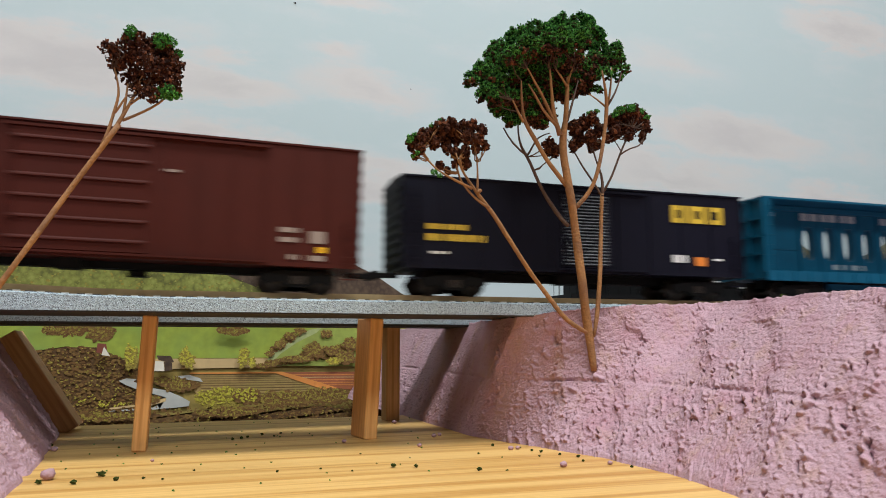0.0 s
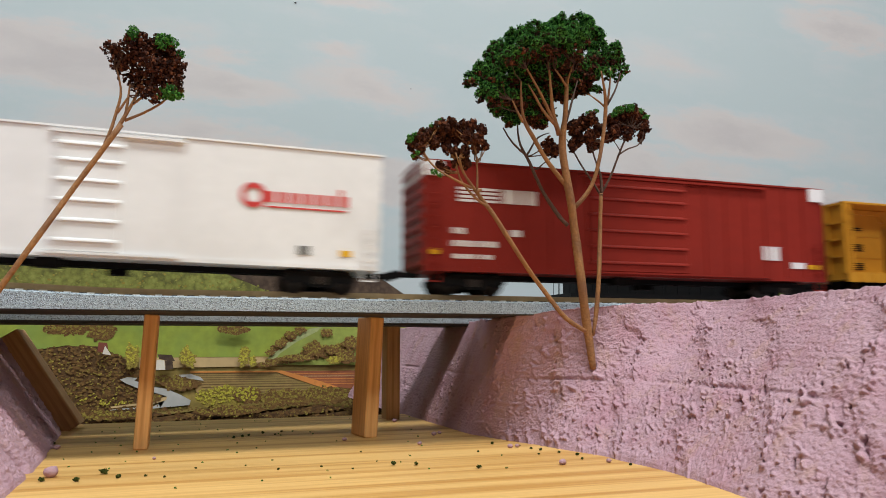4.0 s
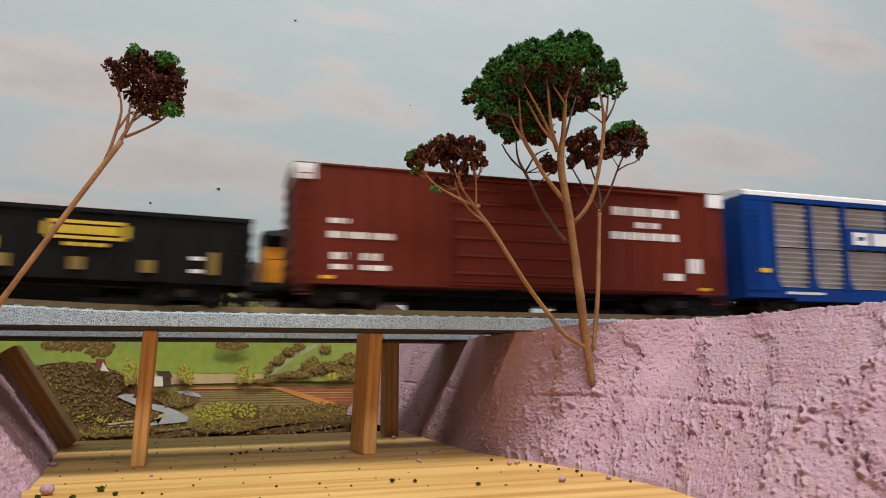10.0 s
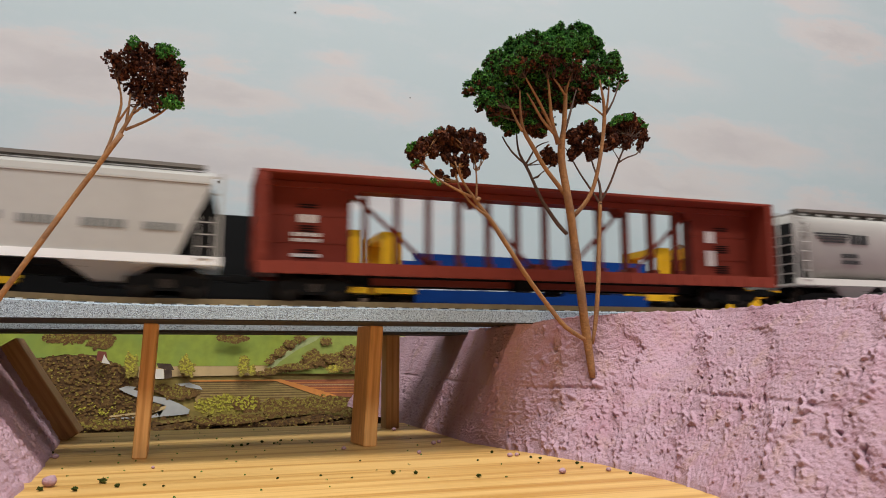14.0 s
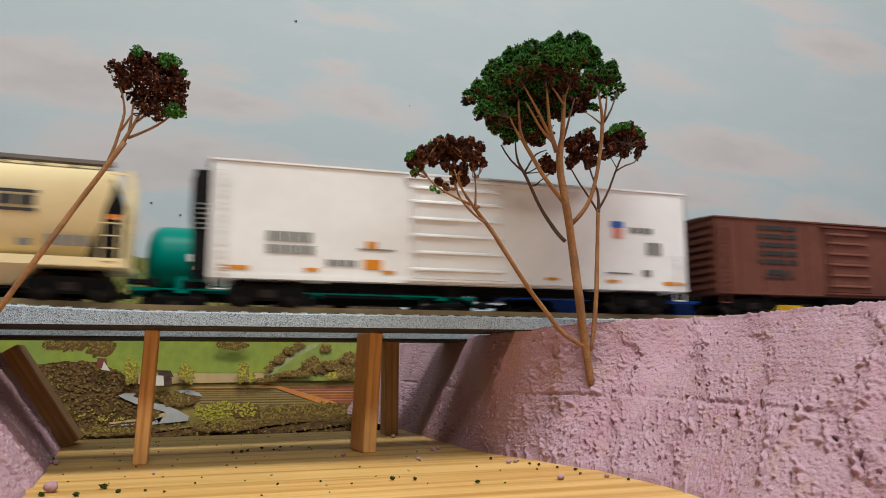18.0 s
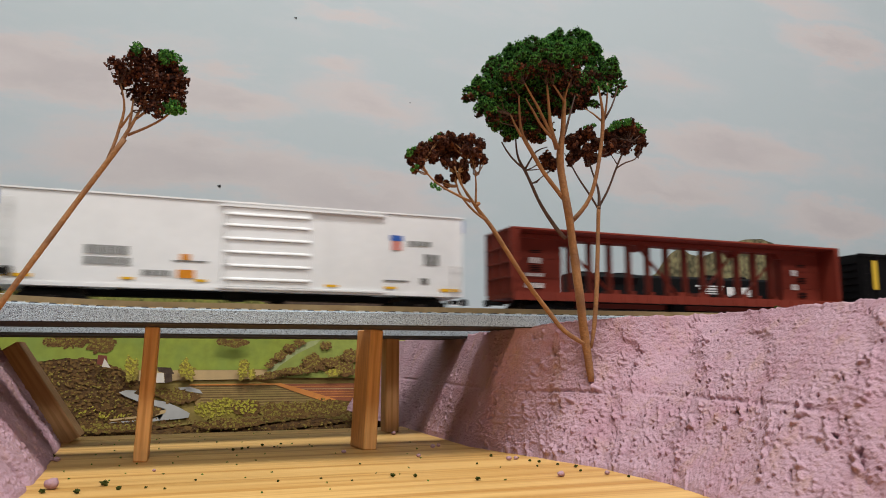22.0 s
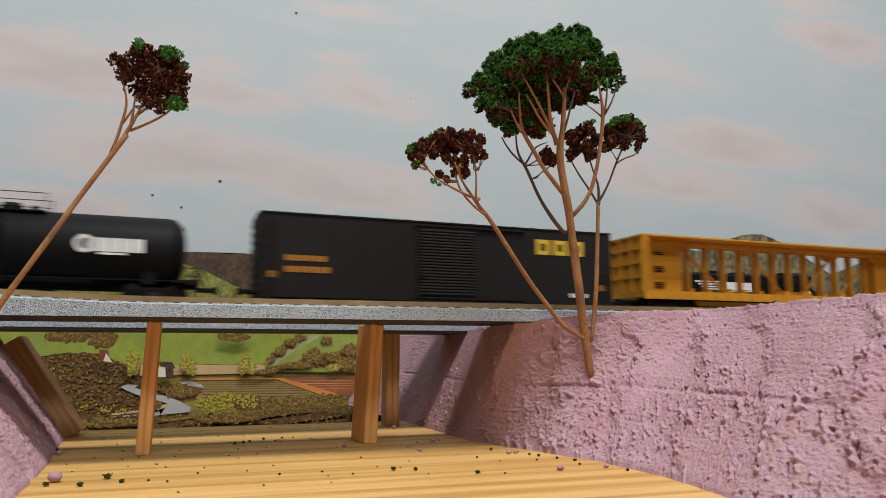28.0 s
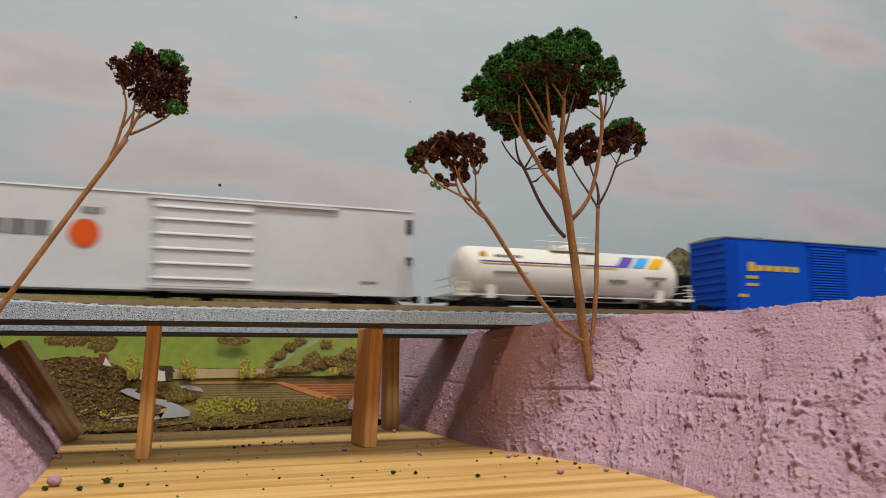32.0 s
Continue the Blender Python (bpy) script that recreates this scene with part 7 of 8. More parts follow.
# ---- the trains: each entry is a car and the middle of its place along the track at the clip's start ----
FRONT, REAR = [], []
V_FRONT, V_REAR = -0.17829, 0.17324


def front(car, a, b):
    FRONT.append((car, (a + b) / 2))
    return car


def rear(car, a, b):
    REAR.append((car, (a + b) / 2))
    return car


FADED_INK = material("faded_white_lettering", (0.26, 0.20, 0.17), 0.6)
c = front(boxcar("boxcar", "dark brown boxcar with faint white lettering", 0.206, 62.2, BROWN, sill=11, door=(0.36, 0.60), ribs=16), -0.1427, 0.0633)
mark(c, 0.206, FADED_INK, [(0.22, 0.27, 46, 50), (0.385, 0.42, 46, 48.5), (0.62, 0.65, 45, 46), (0.84, 0.88, 24, 26), (0.84, 0.88, 20, 22), (0.90, 0.93, 20, 25), (0.90, 0.93, 12.8, 15), (0.86, 0.88, 13, 15)])
mark(c, 0.206, SIGNAL_YELLOW, [(0.915, 0.935, 16.2, 18.6)])

c = front(boxcar("boxcar", "navy black boxcar with yellow block lettering", 0.1742, 53, NAVY, sill=12, door=(0.43, 0.565), door_kind="louvred", ribs=10), 0.0825, 0.2567)
mark(c, 0.1742, YELLOW_INK, hollow(0.768, 0.945, 37, 45.5, 3, 0.16) + word(0.06, 0.17, 28.2, 30.6, 5) + word(0.06, 0.22, 23.2, 26.2, 6))
mark(c, 0.1742, WHITE_INK, word(0.767, 0.816, 17.6, 21.2, 3) + word(0.07, 0.12, 17.5, 18.6, 3) + [(0.90, 0.93, 19, 20)])
mark(c, 0.1742, ORANGE_INK, [(0.84, 0.875, 16.2, 20.5)])


PALE_INK = material("weathered_white_lettering", (0.30, 0.36, 0.38), 0.6)


def blue_lumber_car(a, b):
    n = b - a
    k = front(centerbeam("lumber_car", "teal blue centerbeam lumber car with oval holes", n, 53.6, TEAL, "ovals"), a, b)
    words = word(0.144, 0.29, 42.6, 46.4, 6) + word(0.355, 0.475, 42.6, 46.2, 6) + word(0.556, 0.705, 41.2, 44.8, 7) + word(0.762, 0.815, 42.0, 45.2, 2) + word(0.04, 0.08, 44.0, 46.0, 3) + word(0.86, 0.90, 42, 44, 3) + word(0.22, 0.26, 17.4, 20.0, 2) + word(0.27, 0.31, 17.4, 20.0, 2)
    mark(k, n, PALE_INK, [(1.037 * a0 - 0.004, 1.037 * a1 - 0.004, 1.037 * z0 + 0.75, 1.037 * z1 + 0.75) for a0, a1, z0, z1 in words], -0.0030)
    return k


blue_lumber_car(0.2715, 0.5267)

c = front(boxcar("refrigerator_car", "white refrigerator car with blue and red lettering", 0.2391, 61.0, WHITEP, ROOFWHITE, sill=10.5, door=(0.474, 0.576), ribs=0), 0.5399, 0.7790)
mark(c, 0.2391, BLUE_INK, word(0.181, 0.378, 35.2, 39.4, 7) + word(0.338, 0.38, 47.6, 51.4, 3) + word(0.03, 0.15, 23.4, 25.4, 8) + [(0.49, 0.51, 21, 25.5)])
plate(c, 0.2391, BLUE_INK, [(0.030, 34.5), (0.118, 34.5), (0.118, 40), (0.090, 52), (0.030, 52)])
plate(c, 0.2391, WHITEP, [(0.040, 36.5), (0.078, 45), (0.092, 40.5), (0.100, 37)], -HW - 0.0008)
plate(c, 0.2391, WHITEP, [(0.070, 47), (0.084, 51), (0.096, 46.5), (0.084, 45)], -HW - 0.0008)
plate(c, 0.2391, BLUE_INK, [(0.118, 34.5), (0.134, 34.5), (0.150, 43), (0.156, 34.5), (0.176, 34.5), (0.172, 52), (0.152, 52)])
mark(c, 0.2391, RED_INK, word(0.800, 0.948, 35.8, 40.2, 7, 0.30) + [(0.80, 0.94, 33.6, 34.2), (0.925, 0.932, 40.2, 43)])
disc(c, 0.2391, RED_INK, 0.780, 38.2, 5.2, hole=3.0)
mark(c, 0.2391, SIGNAL_YELLOW, [(0.105, 0.137, 14.8, 17.8), (0.93, 0.95, 15, 17.5)])
mark(c, 0.2391, GREY_INK, [(0.857, 0.878, 15.0, 18.6)] + word(0.03, 0.09, 17.5, 18.5, 5))

c = front(boxcar("boxcar", "bright red boxcar with white lettering and corners", 0.2175, 60.2, SCARLET, sill=10.5, door=(0.365, 0.612), ribs=18, corners=WHITEP), 0.7988, 1.0163)
mark(c, 0.2175, WHITE_INK, [(0.072, 0.16, z, z + 1.1) for z in (40.8, 42.6, 44.4, 46.2)] + [(0.165, 0.20, 40.8, 47.2), (0.205, 0.245, 40.8, 47.2)] + word(0.055, 0.09, 26.4, 29, 2) + word(0.055, 0.16, 20.8, 23.4, 5) + [(0.185, 0.21, 26, 29)] + word(0.06, 0.15, 15.4, 17.4, 4) + word(0.82, 0.87, 20, 27, 4) + [(0.90, 0.94, 16.2, 19.4)])
mark(c, 0.2175, SIGNAL_YELLOW, [(0.01, 0.035, 17, 19.6), (0.95, 0.985, 16.2, 18.4)])

c = front(centerbeam("lumber_car", "amber yellow centerbeam lumber car with open posts", 0.2556, 53.6, AMBER, "posts"), 1.0317, 1.2873)
blue_lumber_car(1.3018, 1.5572)

c = front(gondola("gondola_car", "black gondola car with yellow block lettering", 0.2247, 35, BLACKP, 14), 1.5712, 1.7959)
mark(c, 0.2247, YELLOW_INK, word(0.378, 0.518, 25.6, 29.1, 4) + word(0.378, 0.456, 17.8, 22.2, 2) + word(0.472, 0.515, 17.8, 22.4, 1) + word(0.534, 0.612, 18.2, 22.8, 2, 0.3) + [(0.667, 0.798, 23.2, 24.4), (0.667, 0.798, 29.2, 30.4), (0.667, 0.675, 23.2, 30.4), (0.79, 0.798, 23.2, 30.4)] + word(0.682, 0.785, 25.2, 28.4, 5, 0.12) + word(0.70, 0.77, 20.6, 22, 3) + word(0.093, 0.155, 28.2, 30.8, 4) + word(0.093, 0.179, 21.6, 24.2, 5), -HW - 0.0014)
mark(c, 0.2247, material("olive_panel", (0.20, 0.13, 0.02), 0.6), [(u, u + 0.022, 11.8, 16.6) for u in (0.165, 0.28, 0.386, 0.50, 0.60, 0.71, 0.82)] + [(0.03, 0.05, 12, 20), (0.93, 0.945, 12, 21)], -HW - 0.0014)
mark(c, 0.2247, RED_INK, [(0.042, 0.068, 25.8, 29.8)], -HW - 0.0014)
mark(c, 0.2247, WHITE_INK, word(0.09, 0.13, 12, 13.5, 3) + word(0.24, 0.27, 22, 24.5, 3) + [(0.9, 0.92, 12.5, 14), (0.9, 0.92, 17.5, 19)], -HW - 0.0014)

c = front(boxcar("boxcar", "oxide red boxcar with white lettering and corners", 0.2110, 61.8, OXIDE, sill=10.5, door=(0.323, 0.619), ribs=20, corners=WHITEP), 1.8130, 2.0240)
mark(c, 0.2110, WHITE_INK, word(0.706, 0.88, 46.6, 50.6, 7) + word(0.765, 0.83, 40.8, 43.6, 3) + word(0.700, 0.88, 35, 38.6, 7) + word(0.069, 0.113, 35.2, 37.4, 3) + word(0.069, 0.209, 29, 31.8, 7) + word(0.075, 0.11, 20, 23, 2) + word(0.135, 0.175, 20, 23, 3) + [(0.075, 0.11, 15.8, 18), (0.135, 0.19, 15.8, 18)] + word(0.50, 0.60, 50.4, 53, 2) + [(0.84, 0.885, 16, 19.5)] + word(0.90, 0.94, 20, 27, 3))
mark(c, 0.2110, SIGNAL_YELLOW, [(0.055, 0.08, 11.8, 13.2), (0.93, 0.96, 11.6, 13)])

front(autorack("autorack_car", "blue autorack car with white roof and ribbed steel screens", 0.3074, 66.0), 2.0371, 2.3445)

c = front(covered_hopper("covered_hopper", "light grey two-bay covered hopper with red ring emblem", 0.1449, 53.8, LTGREY, "flat", 2, WHITEP, cut=(0.0060, 0.0180)), 2.3561, 2.5010)
disc(c, 0.1449, RED_INK, 0.290, 28.0, 4.6, hole=2.4)
disc(c, 0.1449, BLACK_INK, 0.290, 28.0, 1.6, name="emblem_core")
mark(c, 0.1449, GREY_INK, word(0.346, 0.454, 26.2, 29.4, 7) + word(0.49, 0.582, 25.4, 28.6, 5) + word(0.638, 0.749, 25.4, 28.6, 6) + word(0.79, 0.882, 25.4, 28.4, 6) + word(0.14, 0.20, 29, 30.6, 3) + word(0.14, 0.20, 25.6, 27.2, 3))

c = front(centerbeam("lumber_car", "rust red centerbeam lumber car with open posts", 0.2559, 53.4, RUST, "posts"), 2.5138, 2.7697)
mark(c, 0.2559, WHITE_INK, word(0.07, 0.105, 34, 37.5, 2) + word(0.06, 0.11, 28, 29.6, 4) + word(0.06, 0.11, 25.6, 27, 4) + word(0.06, 0.11, 19, 20.4, 3) + word(0.88, 0.905, 34, 40, 2) + word(0.88, 0.905, 22, 30, 2), -0.0046)

c = front(covered_hopper("covered_hopper", "grey four-bay covered hopper with black stripe emblem", 0.1858, 53.4, LTGREY, "round", 4, SILVERGREY), 2.7819, 2.9677)
mark(c, 0.1858, BLACK_INK, [(0.076 + 0.008 * i, 0.20 - 0.004 * i, 39.4 - 1.4 * i, 40.2 - 1.4 * i) for i in range(4)] + [(0.205, 0.232, 34.8, 39.8), (0.238, 0.268, 34.8, 39.8)] + word(0.17, 0.23, 27.4, 29.4, 4) + word(0.17, 0.235, 24, 26, 4) + word(0.50, 0.58, 25, 27, 5) + word(0.46, 0.54, 18.5, 19.5, 5), -HW - 0.0007)
mark(c, 0.1858, ORANGE_INK, [(0.88, 0.90, 21, 30)], -HW - 0.0007)

c = front(covered_hopper("covered_hopper", "tan covered hopper with round green emblem", 0.1955, 55.0, TAN, "round", 3, TAN), 2.9811, 3.1766)
disc(c, 0.1955, GREEN_INK, 0.576, 31.6, 7.8, -HW - 0.0007)
disc(c, 0.1955, BLACK_INK, 0.576, 31.6, 5.6, -HW - 0.0009, 4.4, "emblem_ring")
disc(c, 0.1955, SIGNAL_YELLOW, 0.576, 30.2, 2.6, -HW - 0.0010, 0.0, "emblem_core")
mark(c, 0.1955, BLACK_INK, [(0.726, 0.83, 39.2, 40.4), (0.726, 0.83, 32.2, 33.4)] + word(0.726, 0.83, 34.6, 38.2, 3, 0.14), -HW - 0.0007)
mark(c, 0.1955, GREY_INK, word(0.133, 0.205, 30.4, 32.8, 4) + word(0.133, 0.224, 24.6, 27.2, 6) + word(0.34, 0.38, 29, 31, 3) + word(0.30, 0.33, 27, 29, 2) + [(0.80, 0.825, 19.4, 22)] + word(0.85, 0.93, 20, 24, 4) + word(0.13, 0.20, 18, 20, 6), -HW - 0.0007)
mark(c, 0.1955, ORANGE_INK, [(0.055, 0.085, 33, 35), (0.955, 0.98, 31, 33), (0.47, 0.50, 21, 23)], -HW - 0.0007)


def white_reefer(place, a, b, top, text_ink, strip, end_mat, door, label, end_from=0.0):
    n = b - a
    k = place(boxcar("refrigerator_car", label, n, top, WHITEP, ROOFWHITE, 11.5, door, end_mat=end_mat, end_from=end_from), a, b)
    d0 = door[0]
    mark(k, n, text_ink, word(d0 - 0.27, d0 - 0.185, 26.4, 30.6, 5) + word(d0 - 0.27, d0 - 0.18, 21.4, 25, 5) + word(d0 - 0.16, d0 - 0.10, 17, 19.6, 4) + word(0.86, 0.92, 38.4, 41, 4) + word(0.90, 0.94, 28, 34, 3) + [(0.89, 0.91, 17.6, 20.6)])
    mark(k, n, GREY_INK, word(d0 + 0.03, d0 + 0.08, 48, 51, 3) + word(d0 + 0.02, d0 + 0.10, 36, 39, 4) + word(d0 + 0.02, d0 + 0.15, 20.5, 24, 6) + word(d0 + 0.02, d0 + 0.12, 26, 29, 5) + [(d0 - 0.10, d0 - 0.03, 24.4, 24.9), (0.80, 0.86, 18.4, 19.0)])
    mark(k, n, SIGNAL_ORANGE, [(d0 - 0.09, d0 - 0.055, 16.2, 20.2), (d0 - 0.085, d0 - 0.065, 25, 28)])
    mark(k, n, strip, [(0.02, 0.07, 14.4, 15.9), (d0 - 0.20, d0 - 0.175, 14.6, 15.8), (d0 - 0.055, d0 - 0.03, 14.6, 15.8), (0.66, 0.69, 14.2, 15.4), (0.80, 0.83, 14.2, 15.4), (0.94, 0.99, 13.6, 15.2)])
    mark(k, n, BLUE_INK, [(0.815, 0.845, 40.6, 43.6)])
    mark(k, n, material("faded_flag_red", (0.62, 0.22, 0.18), 0.6), [(0.818, 0.842, 35.4, 40.4)])
    return k


c = white_reefer(front, 3.2055, 3.4292, 60.9, GREY_INK, SIGNAL_ORANGE, BLACKP, (0.371, 0.567), "white refrigerator car with black machinery end")
part("machinery", boxes((-0.1183, -0.1088, -HW + 0.0012, HW - 0.0012, 0.0130, 0.0545), (-0.1190, -0.1182, -HW + 0.003, HW - 0.003, 0.034, 0.052), bevel=0.0005), BLACKP, c, "black cooling machinery")
pieces("grille_bar", [(-0.1168, -0.1098, -HW + 0.0005, -HW + 0.0011, z, z + 0.0007) for z in (0.030, 0.032, 0.034, 0.036, 0.038, 0.040)], GREY_INK, c)

c = front(boxcar("boxcar", "faded brown boxcar with dark lettering", 0.1711, 51.2, FADED, sill=11.5, door=(0.40, 0.57), ribs=12), 3.4469, 3.6180)
mark(c, 0.1711, BLACK_INK, [(0.152, 0.295, z, z + 2.2) for z in (44.2, 39.8, 35.4, 31.0, 26.6)] + [(0.16, 0.28, 19, 20), (0.18, 0.27, 21, 23.4)] + [(0.675, 0.795, 40.6, 43.0), (0.665, 0.688, 29.4, 42.0), (0.675, 0.795, 28.4, 30.8), (0.805, 0.827, 28.4, 43.0), (0.903, 0.925, 28.4, 43.0), (0.765, 0.92, 22.4, 23.2), (0.765, 0.92, 23.8, 24.2)])
plate(c, 0.1711, BLACK_INK, [(0.8275, 43.0), (0.840, 43.0), (0.9025, 31.0), (0.9025, 28.4), (0.890, 28.4), (0.8275, 40.4)])

c = front(covered_hopper("covered_hopper", "long pale grey covered hopper with roof hatches", 0.2121, 56.0, SILVERGREY, "round", 4, WHITEP, cut=(0.0030, 0.0140), web=SILVERGREY, ribs=(0.0085, 0.0105)), 3.6363, 3.8484)
mark(c, 0.2121, GREY_INK, word(0.115, 0.18, 28.6, 31, 4) + word(0.115, 0.175, 24.6, 27, 5) + [(0.185, 0.21, 24.6, 27.2)] + word(0.12, 0.20, 21.4, 22.4, 5) + word(0.12, 0.20, 18.8, 19.8, 5) + word(0.56, 0.68, 18.4, 19.2, 12))

# the rear train
c = rear(locomotive("locomotive", "orange and black hood diesel locomotive", 0.255, 48, SIGNAL_ORANGE, BLACKP), -1.713, -1.458)
mark(c, 0.255, BLACK_INK, word(0.35, 0.6, 20, 24, 4), -0.0114)
rear(locomotive("locomotive", "orange and black hood diesel locomotive with roof fans", 0.182, 47, SIGNAL_ORANGE, BLACKP), -1.906, -1.724)
rear(well_car("container_car", "yellow low container car with loaded boxes", 0.205, SIGNAL_YELLOW, SIGNAL_YELLOW, side=False), -2.132, -1.922)
rear(container("container", "yellow ribbed container with dark lettering", 0.074, 0.033, 0.0122, 0.047, SIGNAL_YELLOW, BLACK_INK), -2.118, -2.044)
rear(container("container", "yellow ribbed container with red emblem", 0.074, 0.033, 0.0122, 0.045, SIGNAL_YELLOW, RED_INK), -2.012, -1.938)
rear(container("container", "small black container on a low car", 0.026, 0.030, 0.0122, 0.044, BLACKP), -2.041, -2.015)
rear(well_car("container_car", "blue empty well car with yellow end platforms", 0.196, ROYAL, SIGNAL_YELLOW), -2.342, -2.142)
rear(well_car("container_car", "black well car with yellow end platforms", 0.186, BLACKP, SIGNAL_YELLOW, side=False), -2.530, -2.345)
rear(container("container", "black ribbed container on a low car", 0.140, 0.034, 0.0054, 0.047, BLACKP), -2.5075, -2.3675)
rear(well_car("container_car", "empty yellow low container car", 0.208, SIGNAL_YELLOW, SIGNAL_YELLOW, side=False), -2.757, -2.545)
c = rear(covered_hopper("covered_hopper", "dark blue covered hopper with orange mark", 0.180, 54, ROYAL, "round", 3, ROYAL), -2.957, -2.775)
mark(c, 0.18, ORANGE_INK, [(0.66, 0.70, 24, 33), (0.90, 0.92, 20, 34)], -HW - 0.0007)
c = rear(tank_car("tank_car", "sea green tank car with white lettering", 0.186, 45.2, SEAGREEN, SEAGREEN), -3.156, -2.968)
mark(c, 0.186, WHITE_INK, word(0.14, 0.37, 26.0, 29.6, 6) + word(0.16, 0.30, 21.8, 23.4, 5), -0.0176)
c = rear(gondola("coal_car", "black high-sided coal car with yellow lettering", 0.202, 50.4, BLACKP, 15), -3.369, -3.167)
mark(c, 0.202, YELLOW_INK, hollow(0.611, 0.797, 35, 43.6, 3, 0.16) + [(0.923, 0.947, 23.6, 46)] + word(0.235, 0.32, 19.5, 22.5, 3, 0.3) + word(0.235, 0.30, 24, 27, 2, 0.4) + word(0.36, 0.41, 19, 21.5, 2) + [(0.055, 0.080, 25, 46)], -HW - 0.0014)
c = rear(centerbeam("lumber_car", "rust red centerbeam lumber car with open posts", 0.2565, 53.4, RUST, "posts"), -3.6453, -3.3879)
mark(c, 0.2565, WHITE_INK, word(0.07, 0.105, 34, 37.5, 2) + word(0.06, 0.11, 26, 28, 3) + word(0.06, 0.11, 19, 22, 3) + word(0.88, 0.905, 34, 38, 2) + word(0.88, 0.905, 24, 28, 2), -0.0046)
white_reefer(rear, -3.9061, -3.6762, 57.4, GREY_INK, SIGNAL_YELLOW, BLUE_INK, (0.433, 0.626), "white refrigerator car with blue upper end", 0.78)
c = rear(covered_hopper("covered_hopper", "glossy indigo cylindrical hopper with orange lettering", 0.1808, 52, INDIGO, "cylinder", 4, INDIGO), -4.1125, -3.9317)
mark(c, 0.1808, DULL_ORANGE_INK, [(0.645, 0.657, 24, 38), (0.845, 0.858, 24, 36), (0.44, 0.475, 24, 34), (0.30, 0.42, 24, 25), (0.575, 0.62, 27, 29.5)] + word(0.09, 0.24, 40.6, 42.4, 6, 0.1) + word(0.09, 0.22, 37.4, 39, 5, 0.1) + word(0.08, 0.24, 30, 31.4, 7, 0.1), -HW - 0.0009)
for shape in ([(0.535, 23), (0.560, 23), (0.618, 40), (0.596, 42)], [(0.596, 42), (0.622, 42), (0.640, 23), (0.614, 23)]):
    plate(c, 0.1808, DULL_ORANGE_INK, shape, -HW - 0.0009)
for u in (0.685, 0.735, 0.785, 0.825, 0.890):
    plate(c, 0.1808, DULL_ORANGE_INK, [(u - 0.022, 25), (u - 0.014, 23.2), (u + 0.014, 23.2), (u + 0.022, 25), (u + 0.022, 29.5), (u + 0.014, 31.4), (u - 0.014, 31.4), (u - 0.022, 29.5)], -HW - 0.0009)
c = rear(gondola("gondola_car", "low rust brown gondola car with white lettering", 0.1829, 28.6, paint("gondola_brown_paint", (0.095, 0.0165, 0.010), 0.6)), -4.3140, -4.1311)
mark(c, 0.1829, FADED_INK, word(0.06, 0.11, 14.6, 15.6, 3) + word(0.06, 0.11, 11.6, 12.6, 3) + word(0.23, 0.275, 19.6, 22, 2) + word(0.23, 0.275, 15.4, 17.2, 2) + word(0.285, 0.34, 15.4, 17.2, 3) + word(0.23, 0.275, 9, 11, 2) + word(0.285, 0.34, 9, 11, 3) + [(0.36, 0.42, 12, 12.8), (0.857, 0.895, 11, 13), (0.862, 0.888, 15, 18), (0.868, 0.883, 19, 24), (0.93, 0.955, 10, 12)], -HW - 0.0014)
c = rear(centerbeam("lumber_car", "amber yellow centerbeam lumber car with open posts", 0.2562, 51.4, AMBER, "posts"), -4.5898, -4.3336)
c = rear(boxcar("boxcar", "charcoal black boxcar with louvred door and yellow blocks", 0.2110, 51.2, CHARCOAL, sill=6.5, door=(0.402, 0.568), door_kind="louvred", ribs=0), -4.8246, -4.6136)
mark(c, 0.2110, YELLOW_INK, hollow(0.754, 0.916, 34.5, 43.4, 3, 0.2))
mark(c, 0.2110, paint("dull_orange_ink", (0.40, 0.17, 0.03), 0.6), word(0.06, 0.165, 24.6, 27.6, 6) + word(0.06, 0.175, 18.6, 21.8, 7) + [(0.018, 0.04, 15.6, 19), (0.955, 0.975, 14, 17.5)])
mark(c, 0.2110, WHITE_INK, word(0.86, 0.92, 9.6, 12, 4, 0.3))
c = rear(tank_car("tank_car", "black tank car with white lettering", 0.1740, 45.2, BLACKP, BLACKP, 0.0180), -5.0265, -4.8525)
mark(c, 0.1740, WHITE_INK, word(0.70, 0.848, 25.0, 31.6, 5, 0.12) + [(0.73, 0.80, 23.6, 24.6)] + word(0.13, 0.30, 21.0, 22.8, 9), -0.0184)
disc(c, 0.1740, WHITE_INK, 0.695, 28.6, 4.4, -0.0184, 2.4)
c = rear(boxcar("boxcar", "bright blue boxcar with yellow lettering and silver roof", 0.1742, 56.8, COBALT, STEEL, sill=7.5, door=(0.408, 0.611), door_kind="louvred", ribs=0, end_mat=None), -5.2202, -5.0460)
mark(c, 0.1742, YELLOW_INK, [(0.10, 0.135, 33, 39.2)] + word(0.142, 0.36, 33.4, 37.2, 5, 0.2) + word(0.09, 0.15, 28, 30, 2) + word(0.09, 0.15, 23, 25, 2) + word(0.05, 0.095, 15.4, 17.6, 3) + word(0.93, 0.965, 14.2, 16.4, 3))
disc(c, 0.1742, YELLOW_INK, 0.894, 38.4, 9.0)
mark(c, 0.1742, COBALT, word(0.86, 0.93, 36.5, 39.5, 3, 0.3) + word(0.865, 0.92, 41.0, 42.4, 4, 0.3) + word(0.87, 0.92, 33.4, 34.8, 3, 0.3), -HW - 0.0009)
